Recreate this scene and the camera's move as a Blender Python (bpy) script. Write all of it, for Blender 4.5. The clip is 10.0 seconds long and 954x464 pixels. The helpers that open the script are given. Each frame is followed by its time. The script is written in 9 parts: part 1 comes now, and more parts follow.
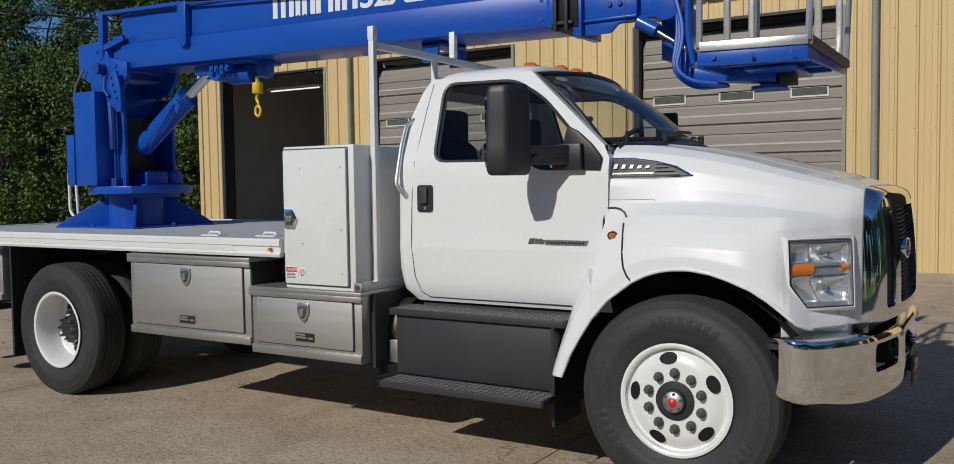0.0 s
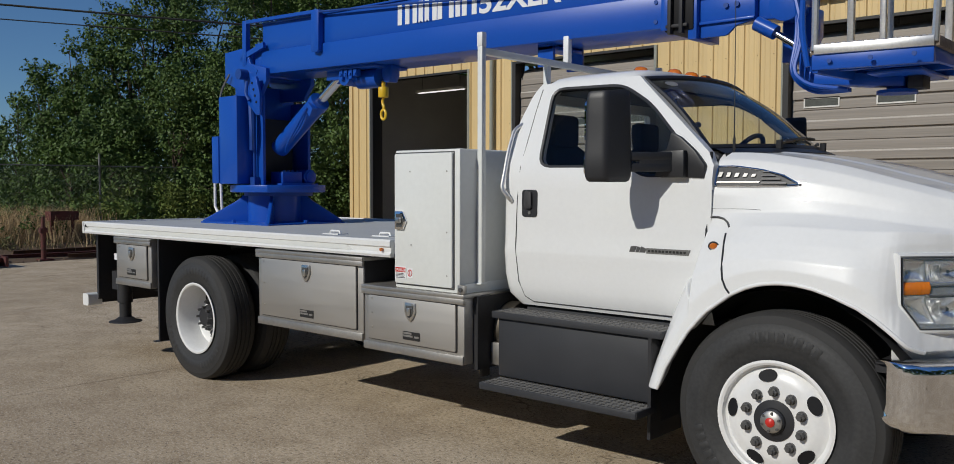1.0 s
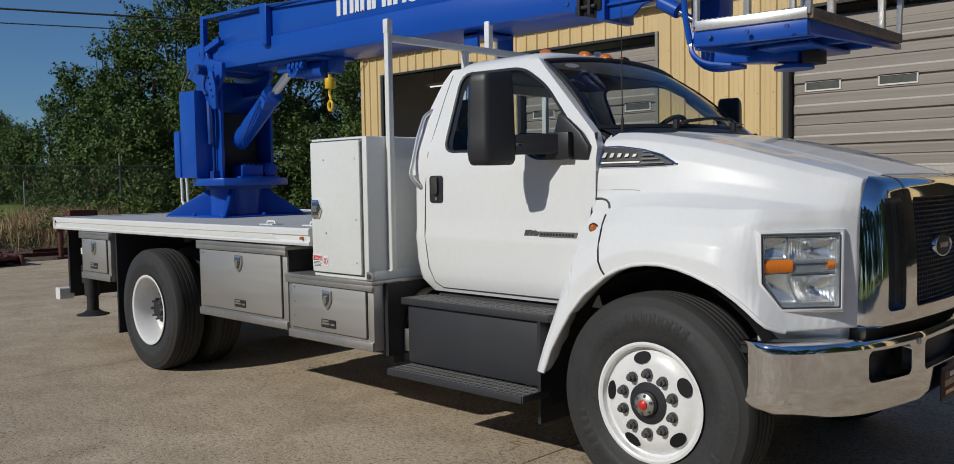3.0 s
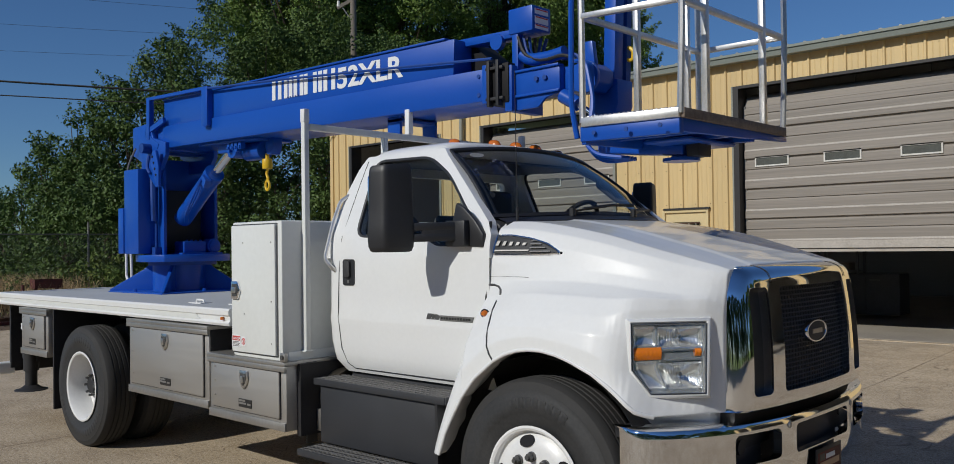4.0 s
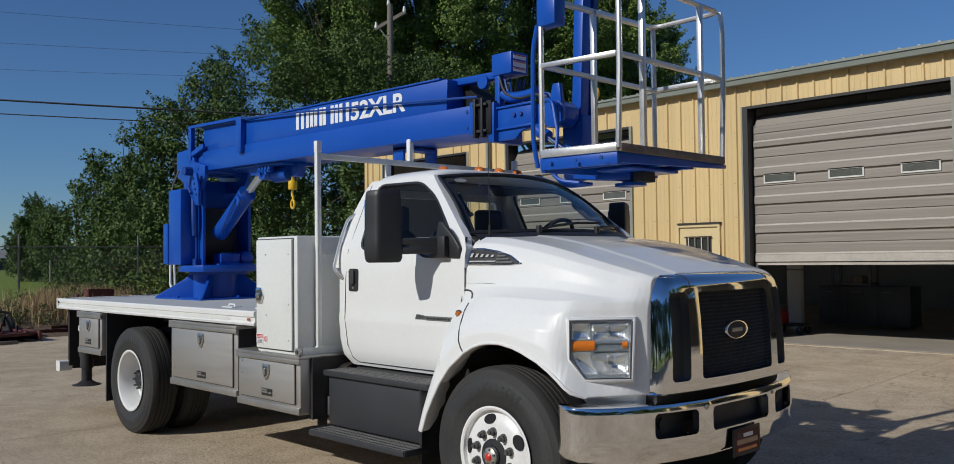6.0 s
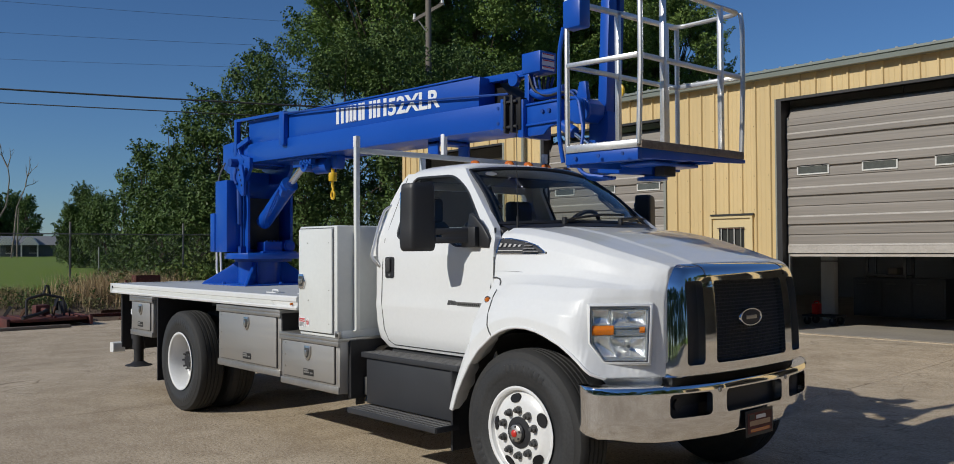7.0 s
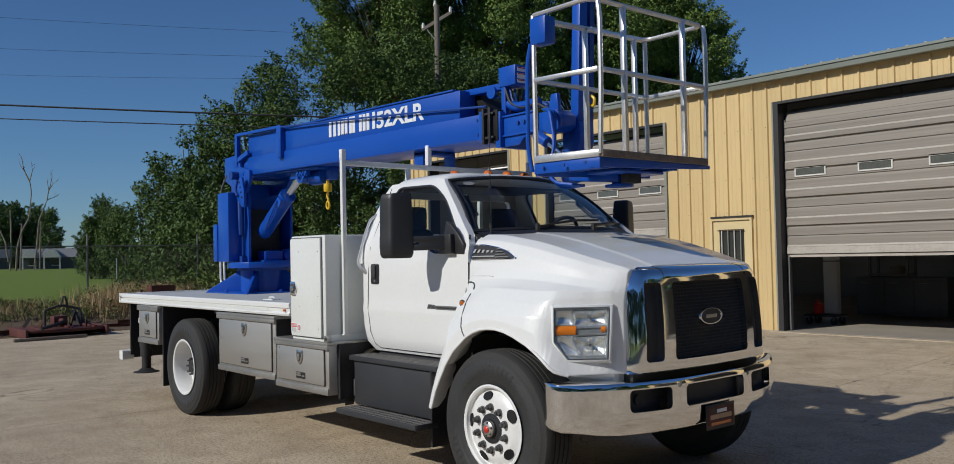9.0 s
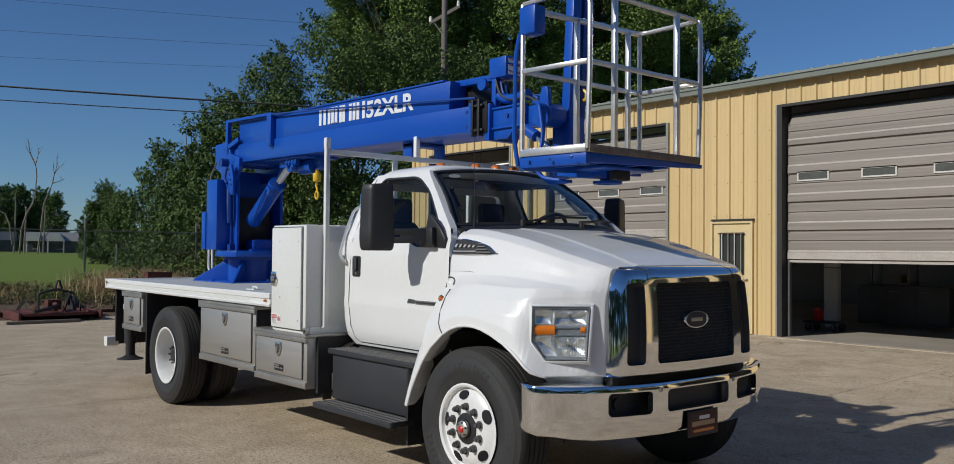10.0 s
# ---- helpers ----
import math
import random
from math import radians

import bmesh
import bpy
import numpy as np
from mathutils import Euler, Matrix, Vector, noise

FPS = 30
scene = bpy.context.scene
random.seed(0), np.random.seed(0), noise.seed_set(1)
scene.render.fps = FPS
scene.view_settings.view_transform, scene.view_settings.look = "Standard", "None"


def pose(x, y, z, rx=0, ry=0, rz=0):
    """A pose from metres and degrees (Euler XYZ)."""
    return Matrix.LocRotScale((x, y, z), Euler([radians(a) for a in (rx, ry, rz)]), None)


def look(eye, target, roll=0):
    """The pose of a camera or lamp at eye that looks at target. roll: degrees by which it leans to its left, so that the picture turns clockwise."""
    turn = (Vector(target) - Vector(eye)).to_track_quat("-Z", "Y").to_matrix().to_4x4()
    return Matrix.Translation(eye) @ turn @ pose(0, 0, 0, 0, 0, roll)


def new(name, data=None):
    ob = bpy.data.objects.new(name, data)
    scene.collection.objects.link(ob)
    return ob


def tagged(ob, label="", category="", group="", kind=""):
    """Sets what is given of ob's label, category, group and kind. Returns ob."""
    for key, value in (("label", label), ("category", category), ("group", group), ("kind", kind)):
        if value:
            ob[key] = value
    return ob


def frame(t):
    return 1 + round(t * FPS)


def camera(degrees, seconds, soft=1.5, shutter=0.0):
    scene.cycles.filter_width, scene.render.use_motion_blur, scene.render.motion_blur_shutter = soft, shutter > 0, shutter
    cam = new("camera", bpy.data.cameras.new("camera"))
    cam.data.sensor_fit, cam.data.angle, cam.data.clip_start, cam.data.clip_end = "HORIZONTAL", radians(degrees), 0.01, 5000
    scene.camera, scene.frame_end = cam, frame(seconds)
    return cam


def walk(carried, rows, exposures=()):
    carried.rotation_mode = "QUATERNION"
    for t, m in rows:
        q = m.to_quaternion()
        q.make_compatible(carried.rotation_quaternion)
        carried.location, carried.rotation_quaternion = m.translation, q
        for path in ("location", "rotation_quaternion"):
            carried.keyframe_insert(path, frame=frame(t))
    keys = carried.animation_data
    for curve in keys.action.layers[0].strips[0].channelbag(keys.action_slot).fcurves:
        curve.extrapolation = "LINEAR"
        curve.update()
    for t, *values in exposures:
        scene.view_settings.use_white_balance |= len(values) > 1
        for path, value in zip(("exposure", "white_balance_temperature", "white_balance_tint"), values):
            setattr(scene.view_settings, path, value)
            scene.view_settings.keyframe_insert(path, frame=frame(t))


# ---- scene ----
cam = camera(57.1, 10.0, soft=0.9)
PATH = [
    (0, (1.402, -5.332, 1.611), (0.36, -3.629, 1.504), -0.8),
    (0.3, (1.539, -5.287, 1.647), (0.338, -3.692, 1.538), -0.69),
    (0.5, (1.586, -5.266, 1.639), (0.354, -3.694, 1.535), -0.4),
    (1, (1.643, -5.173, 1.636), (0.324, -3.673, 1.532), 0.1),
    (1.5, (1.664, -5.022, 1.636), (0.299, -3.564, 1.534), -0.1),
    (2, (1.81, -4.901, 1.616), (0.417, -3.469, 1.509), -0.7),
    (2.2, (1.919, -4.866, 1.620), (0.513, -3.449, 1.502), -0.87),
    (3.3, (2.378, -4.512, 1.570), (1.004, -3.063, 1.463), -1.01),
    (3.5, (2.465, -4.469, 1.607), (1.119, -2.991, 1.529), -1.2),
    (3.7, (2.552, -4.427, 1.612), (1.197, -2.957, 1.597), -0.82),
    (4, (2.718, -4.411, 1.687), (1.35, -2.952, 1.719), -0.8),
    (4.5, (2.922, -4.445, 1.716), (1.522, -3.017, 1.754), -0.9),
    (5, (3.113, -4.591, 1.675), (1.733, -3.145, 1.748), -2.0),
    (5.5, (3.394, -4.691, 1.656), (1.986, -3.273, 1.73), -1.3),
    (5.7, (3.520, -4.731, 1.676), (2.101, -3.323, 1.743), -0.92),
    (6.8, (3.872, -4.958, 1.652), (2.383, -3.624, 1.706), -0.58),
    (7, (3.951, -4.989, 1.67), (2.455, -3.662, 1.71), -0.3),
    (7.5, (4.195, -4.993, 1.659), (2.697, -3.668, 1.693), 0.6),
    (8, (4.342, -5.005, 1.689), (2.817, -3.712, 1.741), 0.3),
    (8.5, (4.387, -5.005, 1.683), (2.842, -3.736, 1.736), -0.4),
    (9, (4.401, -4.964, 1.67), (2.877, -3.67, 1.723), -1.2),
    (9.5, (4.361, -4.849, 1.651), (2.851, -3.539, 1.698), -0.5),
    (10, (4.372, -4.724, 1.658), (2.84, -3.44, 1.703), 0.5),
]
walk(cam, [(t, look(eye, target, roll)) for t, eye, target, roll in PATH], exposures=((0.0, -0.09, 6250, 10), (3.5, -0.08, 6200, 10), (5.0, 0.0, 6150, 10), (7.0, 0.06, 6200, 10), (10.0, 0.06, 6200, 10)))

# ---- daylight: clear sky, sun from behind the camera ----
SUN_FROM = Vector((-0.25, -1.50, 1.0)).normalized()
world = bpy.data.worlds.new("sky")
scene.world = world
world.use_nodes = True
wn = world.node_tree
wn.nodes.clear()
sky = wn.nodes.new("ShaderNodeTexSky")
sky.sky_type = "NISHITA"
sky.sun_disc = False
sky.sun_elevation = math.asin(SUN_FROM.z)
sky.sun_rotation = math.atan2(SUN_FROM.x, SUN_FROM.y)
sky.air_density, sky.dust_density, sky.ozone_density = 1.0, 0.0, 5.0
bg = wn.nodes.new("ShaderNodeBackground")
bg.inputs["Strength"].default_value = 0.049
wout = wn.nodes.new("ShaderNodeOutputWorld")
deep = wn.nodes.new("ShaderNodeMix")
deep.data_type, deep.blend_type = "RGBA", "MULTIPLY"
deep.inputs[0].default_value = 1.0
deep.inputs[7].default_value = (0.84, 1.06, 1.30, 1)
wn.links.new(sky.outputs[0], deep.inputs[6])
wn.links.new(deep.outputs[2], bg.inputs["Color"])
wn.links.new(bg.outputs[0], wout.inputs["Surface"])
sun_data = bpy.data.lights.new("sun", "SUN")
sun_data.energy, sun_data.angle, sun_data.color = 3.1, radians(0.53), (1.0, 0.945, 0.83)
sun = new("sun", sun_data)
sun.matrix_world = look(SUN_FROM * 60, (0, 0, 0))


# ---- materials ----
def mat(name, col, rough=0.5, metal=0.0, col2=None, scale=3.0, fine=40.0, var=0.12, bump=0.0, coat=0.0, coat_rough=0.025, rvar=0.1, stretch=(1, 1, 1), island=0.0, obj_random=0.0, spec=0.5):
    """Principled surface whose colour varies at two scales, with fine relief."""
    m = bpy.data.materials.new(name)
    m.use_nodes = True
    nt = m.node_tree
    b = nt.nodes["Principled BSDF"]
    b.inputs["Metallic"].default_value = metal
    b.inputs["Coat Weight"].default_value = coat
    b.inputs["Coat Roughness"].default_value = coat_rough
    b.inputs["Specular IOR Level"].default_value = spec
    tc = nt.nodes.new("ShaderNodeTexCoord")
    mp = nt.nodes.new("ShaderNodeMapping")
    mp.inputs["Scale"].default_value = stretch
    nt.links.new(tc.outputs["Object"], mp.inputs["Vector"])
    n1 = nt.nodes.new("ShaderNodeTexNoise")
    n1.inputs["Scale"].default_value = scale
    n1.inputs["Detail"].default_value = 5
    n2 = nt.nodes.new("ShaderNodeTexNoise")
    n2.inputs["Scale"].default_value = fine
    n2.inputs["Detail"].default_value = 3
    for n in (n1, n2):
        nt.links.new(mp.outputs[0], n.inputs["Vector"])
    ramp = nt.nodes.new("ShaderNodeValToRGB")
    c2 = col2 or tuple(c * 0.6 for c in col)
    ramp.color_ramp.elements[0].position, ramp.color_ramp.elements[1].position = 0.3, 0.7
    ramp.color_ramp.elements[0].color, ramp.color_ramp.elements[1].color = (*c2, 1), (*col, 1)
    add = nt.nodes.new("ShaderNodeMath")
    add.operation = "MULTIPLY_ADD"
    nt.links.new(n2.outputs[0], add.inputs[0])
    add.inputs[1].default_value = 0.5
    half = nt.nodes.new("ShaderNodeMath")
    half.operation = "MULTIPLY"
    half.inputs[1].default_value = 0.5
    nt.links.new(n1.outputs[0], half.inputs[0])
    nt.links.new(half.outputs[0], add.inputs[2])
    nt.links.new(add.outputs[0], ramp.inputs[0])
    mix = nt.nodes.new("ShaderNodeMix")
    mix.data_type = "RGBA"
    mix.inputs[0].default_value = min(1.0, var * 4)
    mix.inputs[6].default_value = (*col, 1)
    nt.links.new(ramp.outputs[0], mix.inputs[7])
    last = mix.outputs[2]
    if island or obj_random:
        src = nt.nodes.new("ShaderNodeNewGeometry" if island else "ShaderNodeObjectInfo").outputs["Random Per Island" if island else "Random"]
        hs = nt.nodes.new("ShaderNodeHueSaturation")
        mr = nt.nodes.new("ShaderNodeMapRange")
        k = island or obj_random
        mr.inputs[3].default_value, mr.inputs[4].default_value = 1 - k, 1 + k
        nt.links.new(src, mr.inputs[0])
        nt.links.new(mr.outputs[0], hs.inputs["Value"])
        nt.links.new(last, hs.inputs["Color"])
        last = hs.outputs[0]
    nt.links.new(last, b.inputs["Base Color"])
    mr = nt.nodes.new("ShaderNodeMapRange")
    mr.inputs[3].default_value, mr.inputs[4].default_value = max(0.0, rough - rvar), min(1.0, rough + rvar)
    nt.links.new(n1.outputs[0], mr.inputs[0])
    nt.links.new(mr.outputs[0], b.inputs["Roughness"])
    if bump:
        bp = nt.nodes.new("ShaderNodeBump")
        bp.inputs["Strength"].default_value = min(1.0, bump)
        bp.inputs["Distance"].default_value = 0.01
        nt.links.new(add.outputs[0], bp.inputs["Height"])
        nt.links.new(bp.outputs[0], b.inputs["Normal"])
    return m


def glass_mat(name, tint=(0.75, 0.82, 0.8), rough=0.0):
    """Thin automotive glass: a clear sheet with mirror gloss by Fresnel."""
    m = bpy.data.materials.new(name)
    m.use_nodes = True
    nt = m.node_tree
    nt.nodes.clear()
    tr = nt.nodes.new("ShaderNodeBsdfTransparent")
    tr.inputs[0].default_value = (*tint, 1)
    gl = nt.nodes.new("ShaderNodeBsdfGlossy")
    gl.inputs["Roughness"].default_value = rough
    lw = nt.nodes.new("ShaderNodeLayerWeight")
    lw.inputs[0].default_value = 0.5
    pw = nt.nodes.new("ShaderNodeMath")
    pw.operation = "POWER"
    pw.inputs[1].default_value = 5.0
    nt.links.new(lw.outputs["Facing"], pw.inputs[0])
    fr = nt.nodes.new("ShaderNodeMath")
    fr.operation = "MULTIPLY_ADD"
    fr.inputs[1].default_value, fr.inputs[2].default_value = 0.9, 0.032
    nt.links.new(pw.outputs[0], fr.inputs[0])
    mx = nt.nodes.new("ShaderNodeMixShader")
    out = nt.nodes.new("ShaderNodeOutputMaterial")
    nt.links.new(fr.outputs[0], mx.inputs[0])
    nt.links.new(tr.outputs[0], mx.inputs[1])
    nt.links.new(gl.outputs[0], mx.inputs[2])
    nt.links.new(mx.outputs[0], out.inputs[0])
    return m


M = {
    "paint_white": mat("white vehicle paint", (0.785, 0.795, 0.795), 0.36, var=0.03, scale=1.5, coat=0.6, coat_rough=0.04, rvar=0.02, spec=0.25),
    "box_white": mat("white powder coat", (0.73, 0.75, 0.73), 0.42, var=0.05, scale=2.0, fine=25, bump=0.03),
    "deck_white": mat("white painted steel edge", (0.78, 0.79, 0.78), 0.4, var=0.06, scale=2.0),
    "deck_grey": mat("pale grey non-slip deck", (0.50, 0.52, 0.53), 0.75, var=0.12, scale=1.2, fine=90, bump=0.25),
    "blue": mat("blue enamel", (0.009, 0.080, 0.44), 0.36, var=0.10, scale=2.0, coat=0.2, coat_rough=0.06, spec=0.35, col2=(0.007, 0.066, 0.37), rvar=0.06),
    "blue_dull": mat("blue enamel on hoses", (0.008, 0.060, 0.31), 0.5, var=0.15, scale=6.0),
    "steel": mat("brushed steel", (0.50, 0.48, 0.45), 0.52, metal=0.9, var=0.20, scale=1.6, fine=150, stretch=(1, 1, 14), col2=(0.45, 0.44, 0.42), rvar=0.08),
    "steel_trim": mat("dull steel trim", (0.50, 0.485, 0.46), 0.45, metal=0.9, var=0.12, scale=4),
    "latch_steel": mat("dull chromed latch", (0.72, 0.71, 0.69), 0.3, metal=1.0, var=0.1),
    "chrome": mat("chrome plate", (0.86, 0.86, 0.87), 0.05, metal=1.0, var=0.02, rvar=0.02),
    "reflector": mat("bright lamp reflector", (0.95, 0.95, 0.94), 0.20, metal=0.78, var=0.06, scale=9, fine=60, rvar=0.05),
    "tread_worn": mat("dusty worn step tread", (0.165, 0.16, 0.152), 0.6, var=0.3, scale=8, fine=90, col2=(0.085, 0.083, 0.08)),
    "lamp_dark": mat("satin chrome lamp housing", (0.68, 0.68, 0.67), 0.35, metal=0.9, var=0.2, scale=8),
    "worn_edge": mat("weathered board edge", (0.26, 0.21, 0.16), 0.7, var=0.25, scale=6, col2=(0.12, 0.09, 0.07)),
    "rod": mat("chromed cylinder rod", (0.75, 0.75, 0.76), 0.12, metal=1.0, var=0.03, rvar=0.03),
    "alu": mat("bare aluminium tube", (0.84, 0.83, 0.81), 0.36, metal=0.8, var=0.15, scale=5, fine=70, rvar=0.1),
    "rubber": mat("black tyre rubber", (0.040, 0.040, 0.041), 0.6, var=0.25, scale=5, fine=60, bump=0.08, col2=(0.018, 0.019, 0.020)),
    "rubber_dusty": mat("dusty tyre tread", (0.034, 0.033, 0.032), 0.8, var=0.25, scale=6, fine=50, col2=(0.026, 0.026, 0.026)),
    "tank": mat("tarnished aluminium tank", (0.42, 0.37, 0.30), 0.4, metal=1.0, var=0.15),
    "plastic": mat("black textured plastic", (0.024, 0.025, 0.029), 0.45, var=0.15, scale=6, fine=120, bump=0.05),
    "step_grey": mat("charcoal step plastic", (0.034, 0.036, 0.042), 0.55, var=0.15, scale=5, fine=150, bump=0.08),
    "frame_black": mat("black chassis paint", (0.024, 0.024, 0.027), 0.6, var=0.2, scale=4),
    "dark": mat("black mesh", (0.014, 0.014, 0.016), 0.6, var=0.1, spec=0.2),
    "rim_white": mat("white painted wheel", (0.80, 0.80, 0.79), 0.35, var=0.06, scale=4, coat=0.3),
    "nut": mat("grey wheel nut", (0.16, 0.16, 0.16), 0.45, metal=0.7, var=0.15),
    "red": mat("red plastic", (0.60, 0.03, 0.02), 0.35, var=0.06),
    "amber_lamp": mat("amber lamp lens", (0.90, 0.24, 0.014), 0.12, var=0.08, coat=0.6),
    "amber": mat("amber lens", (0.58, 0.15, 0.015), 0.15, var=0.08, coat=0.6),
    "yellow": mat("yellow hook paint", (0.78, 0.50, 0.02), 0.4, var=0.1),
    "letter_white": mat("white vinyl", (0.80, 0.81, 0.82), 0.4, var=0.03),
    "letter_black": mat("black vinyl", (0.02, 0.02, 0.02), 0.4, var=0.03),
    "seat": mat("charcoal seat cloth", (0.085, 0.083, 0.080), 0.9, var=0.2, fine=120, bump=0.1),
    "dash": mat("black dashboard", (0.04, 0.04, 0.042), 0.6, var=0.1),
    "mirror": mat("mirror glass", (0.9, 0.9, 0.9), 0.02, metal=1.0, var=0.01, rvar=0.01),
    "wall": mat("tan ribbed metal sheet", (0.66, 0.49, 0.235), 0.5, var=0.10, scale=0.8, fine=9, stretch=(1, 1, 0.25), col2=(0.56, 0.41, 0.19), obj_random=0.05),
    "brown_trim": mat("dark metal trim", (0.030, 0.028, 0.027), 0.5, var=0.15, scale=2),
    "roof": mat("galvanised roof sheet", (0.34, 0.34, 0.32), 0.45, metal=0.4, var=0.15, scale=1),
    "gutter": mat("weathered grey-green gutter", (0.30, 0.31, 0.265), 0.5, var=0.2, scale=2),
    "door_worn": mat("pale door edge", (0.52, 0.48, 0.43), 0.7, var=0.35, scale=2.5, col2=(0.34, 0.305, 0.26)),
    "eave": mat("grey-green eave trim", (0.25, 0.275, 0.24), 0.45, var=0.15, scale=1.5),
    "rollup": mat("weathered brown-grey door steel", (0.325, 0.288, 0.248), 0.55, var=0.34, scale=1.0, fine=9, stretch=(0.10, 1, 9), col2=(0.20, 0.178, 0.15)),
    "door_frame_white": mat("off-white window trim", (0.72, 0.70, 0.64), 0.5, var=0.1),
    "door_yellow": mat("cream painted door", (0.70, 0.56, 0.30), 0.45, var=0.08),
    "glass_dark": mat("dusty dark glazing", (0.05, 0.05, 0.045), 0.2, var=0.2),
    "chest_grey": mat("worn grey machine paint", (0.085, 0.088, 0.095), 0.6, var=0.25, scale=3),
    "pane_dusty": mat("door pane with painted reflection", (0.13, 0.135, 0.12), 0.22, var=0.25, scale=5, fine=40),
    "indoor": mat("dim workshop lining", (0.38, 0.37, 0.34), 0.8, var=0.2, scale=1),
    "indoor_floor": mat("oily workshop concrete", (0.44, 0.39, 0.32), 0.7, var=0.25, scale=1.0, bump=0.1),
    "joint": mat("dirt-filled joint", (0.10, 0.08, 0.06), 0.95, var=0.2, fine=80),
    "grass": mat("mown grass", (0.170, 0.222, 0.048), 0.95, var=0.25, scale=0.25, fine=12, col2=(0.14, 0.205, 0.038), spec=0.1),
    "dirt": mat("dry littered earth", (0.17, 0.115, 0.07), 0.95, var=0.25, scale=1.5, fine=20, col2=(0.08, 0.055, 0.035), bump=0.5),
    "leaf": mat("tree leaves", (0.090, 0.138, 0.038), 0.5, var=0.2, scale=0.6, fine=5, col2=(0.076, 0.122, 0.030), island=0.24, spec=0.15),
    # lit copy of leaf: sun on clumps and dark gaps put into its colours
    "leaf_sunlit": mat("sunlit tree leaves", (0.170, 0.240, 0.052), 0.5, var=0.25, scale=0.4, fine=5, col2=(0.080, 0.128, 0.032), island=0.40, spec=0.15),
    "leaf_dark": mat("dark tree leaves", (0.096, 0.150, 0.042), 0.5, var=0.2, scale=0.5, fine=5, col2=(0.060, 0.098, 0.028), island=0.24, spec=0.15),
    "leaf_light": mat("pale green leaves", (0.17, 0.215, 0.055), 0.6, var=0.2, scale=0.8, fine=5, col2=(0.10, 0.135, 0.03), island=0.24, spec=0.15),
    "brush_dark": mat("brown-green weeds", (0.23, 0.215, 0.085), 0.9, var=0.2, scale=1, col2=(0.10, 0.09, 0.035), island=0.35),
    "brush": mat("dry brush stems", (0.58, 0.43, 0.24), 0.9, var=0.2, scale=2, island=0.35),
    "bark": mat("grey-brown bark", (0.12, 0.085, 0.06), 0.95, var=0.3, scale=4, bump=0.6, stretch=(1, 1, 0.2)),
    "dead": mat("bleached dead wood", (0.30, 0.24, 0.19), 0.9, var=0.2, scale=3),
    "pole": mat("weathered pole wood", (0.22, 0.19, 0.155), 0.9, var=0.2, scale=3, stretch=(1, 1, 0.1)),
    "cable": mat("black cable", (0.012, 0.012, 0.012), 0.6, var=0.1),
    "galv": mat("dull galvanised steel", (0.22, 0.22, 0.21), 0.55, metal=0.4, var=0.2),
    "rust_red": mat("faded red machine paint", (0.15, 0.034, 0.028), 0.7, var=0.35, scale=6, fine=18, col2=(0.040, 0.020, 0.016), bump=0.3),
    "rust": mat("rusty iron", (0.11, 0.055, 0.03), 0.85, var=0.25, scale=5, bump=0.3),
    "plate_tan": mat("tan dealer plate", (0.50, 0.33, 0.20), 0.5, var=0.1, scale=20),
    "house_blue": mat("far slate-blue siding", (0.05, 0.063, 0.08), 0.7, var=0.1),
    "house_white": mat("far white siding", (0.62, 0.60, 0.56), 0.7, var=0.06),
    "house_roof": mat("far grey roof", (0.22, 0.225, 0.23), 0.7, var=0.1),
}
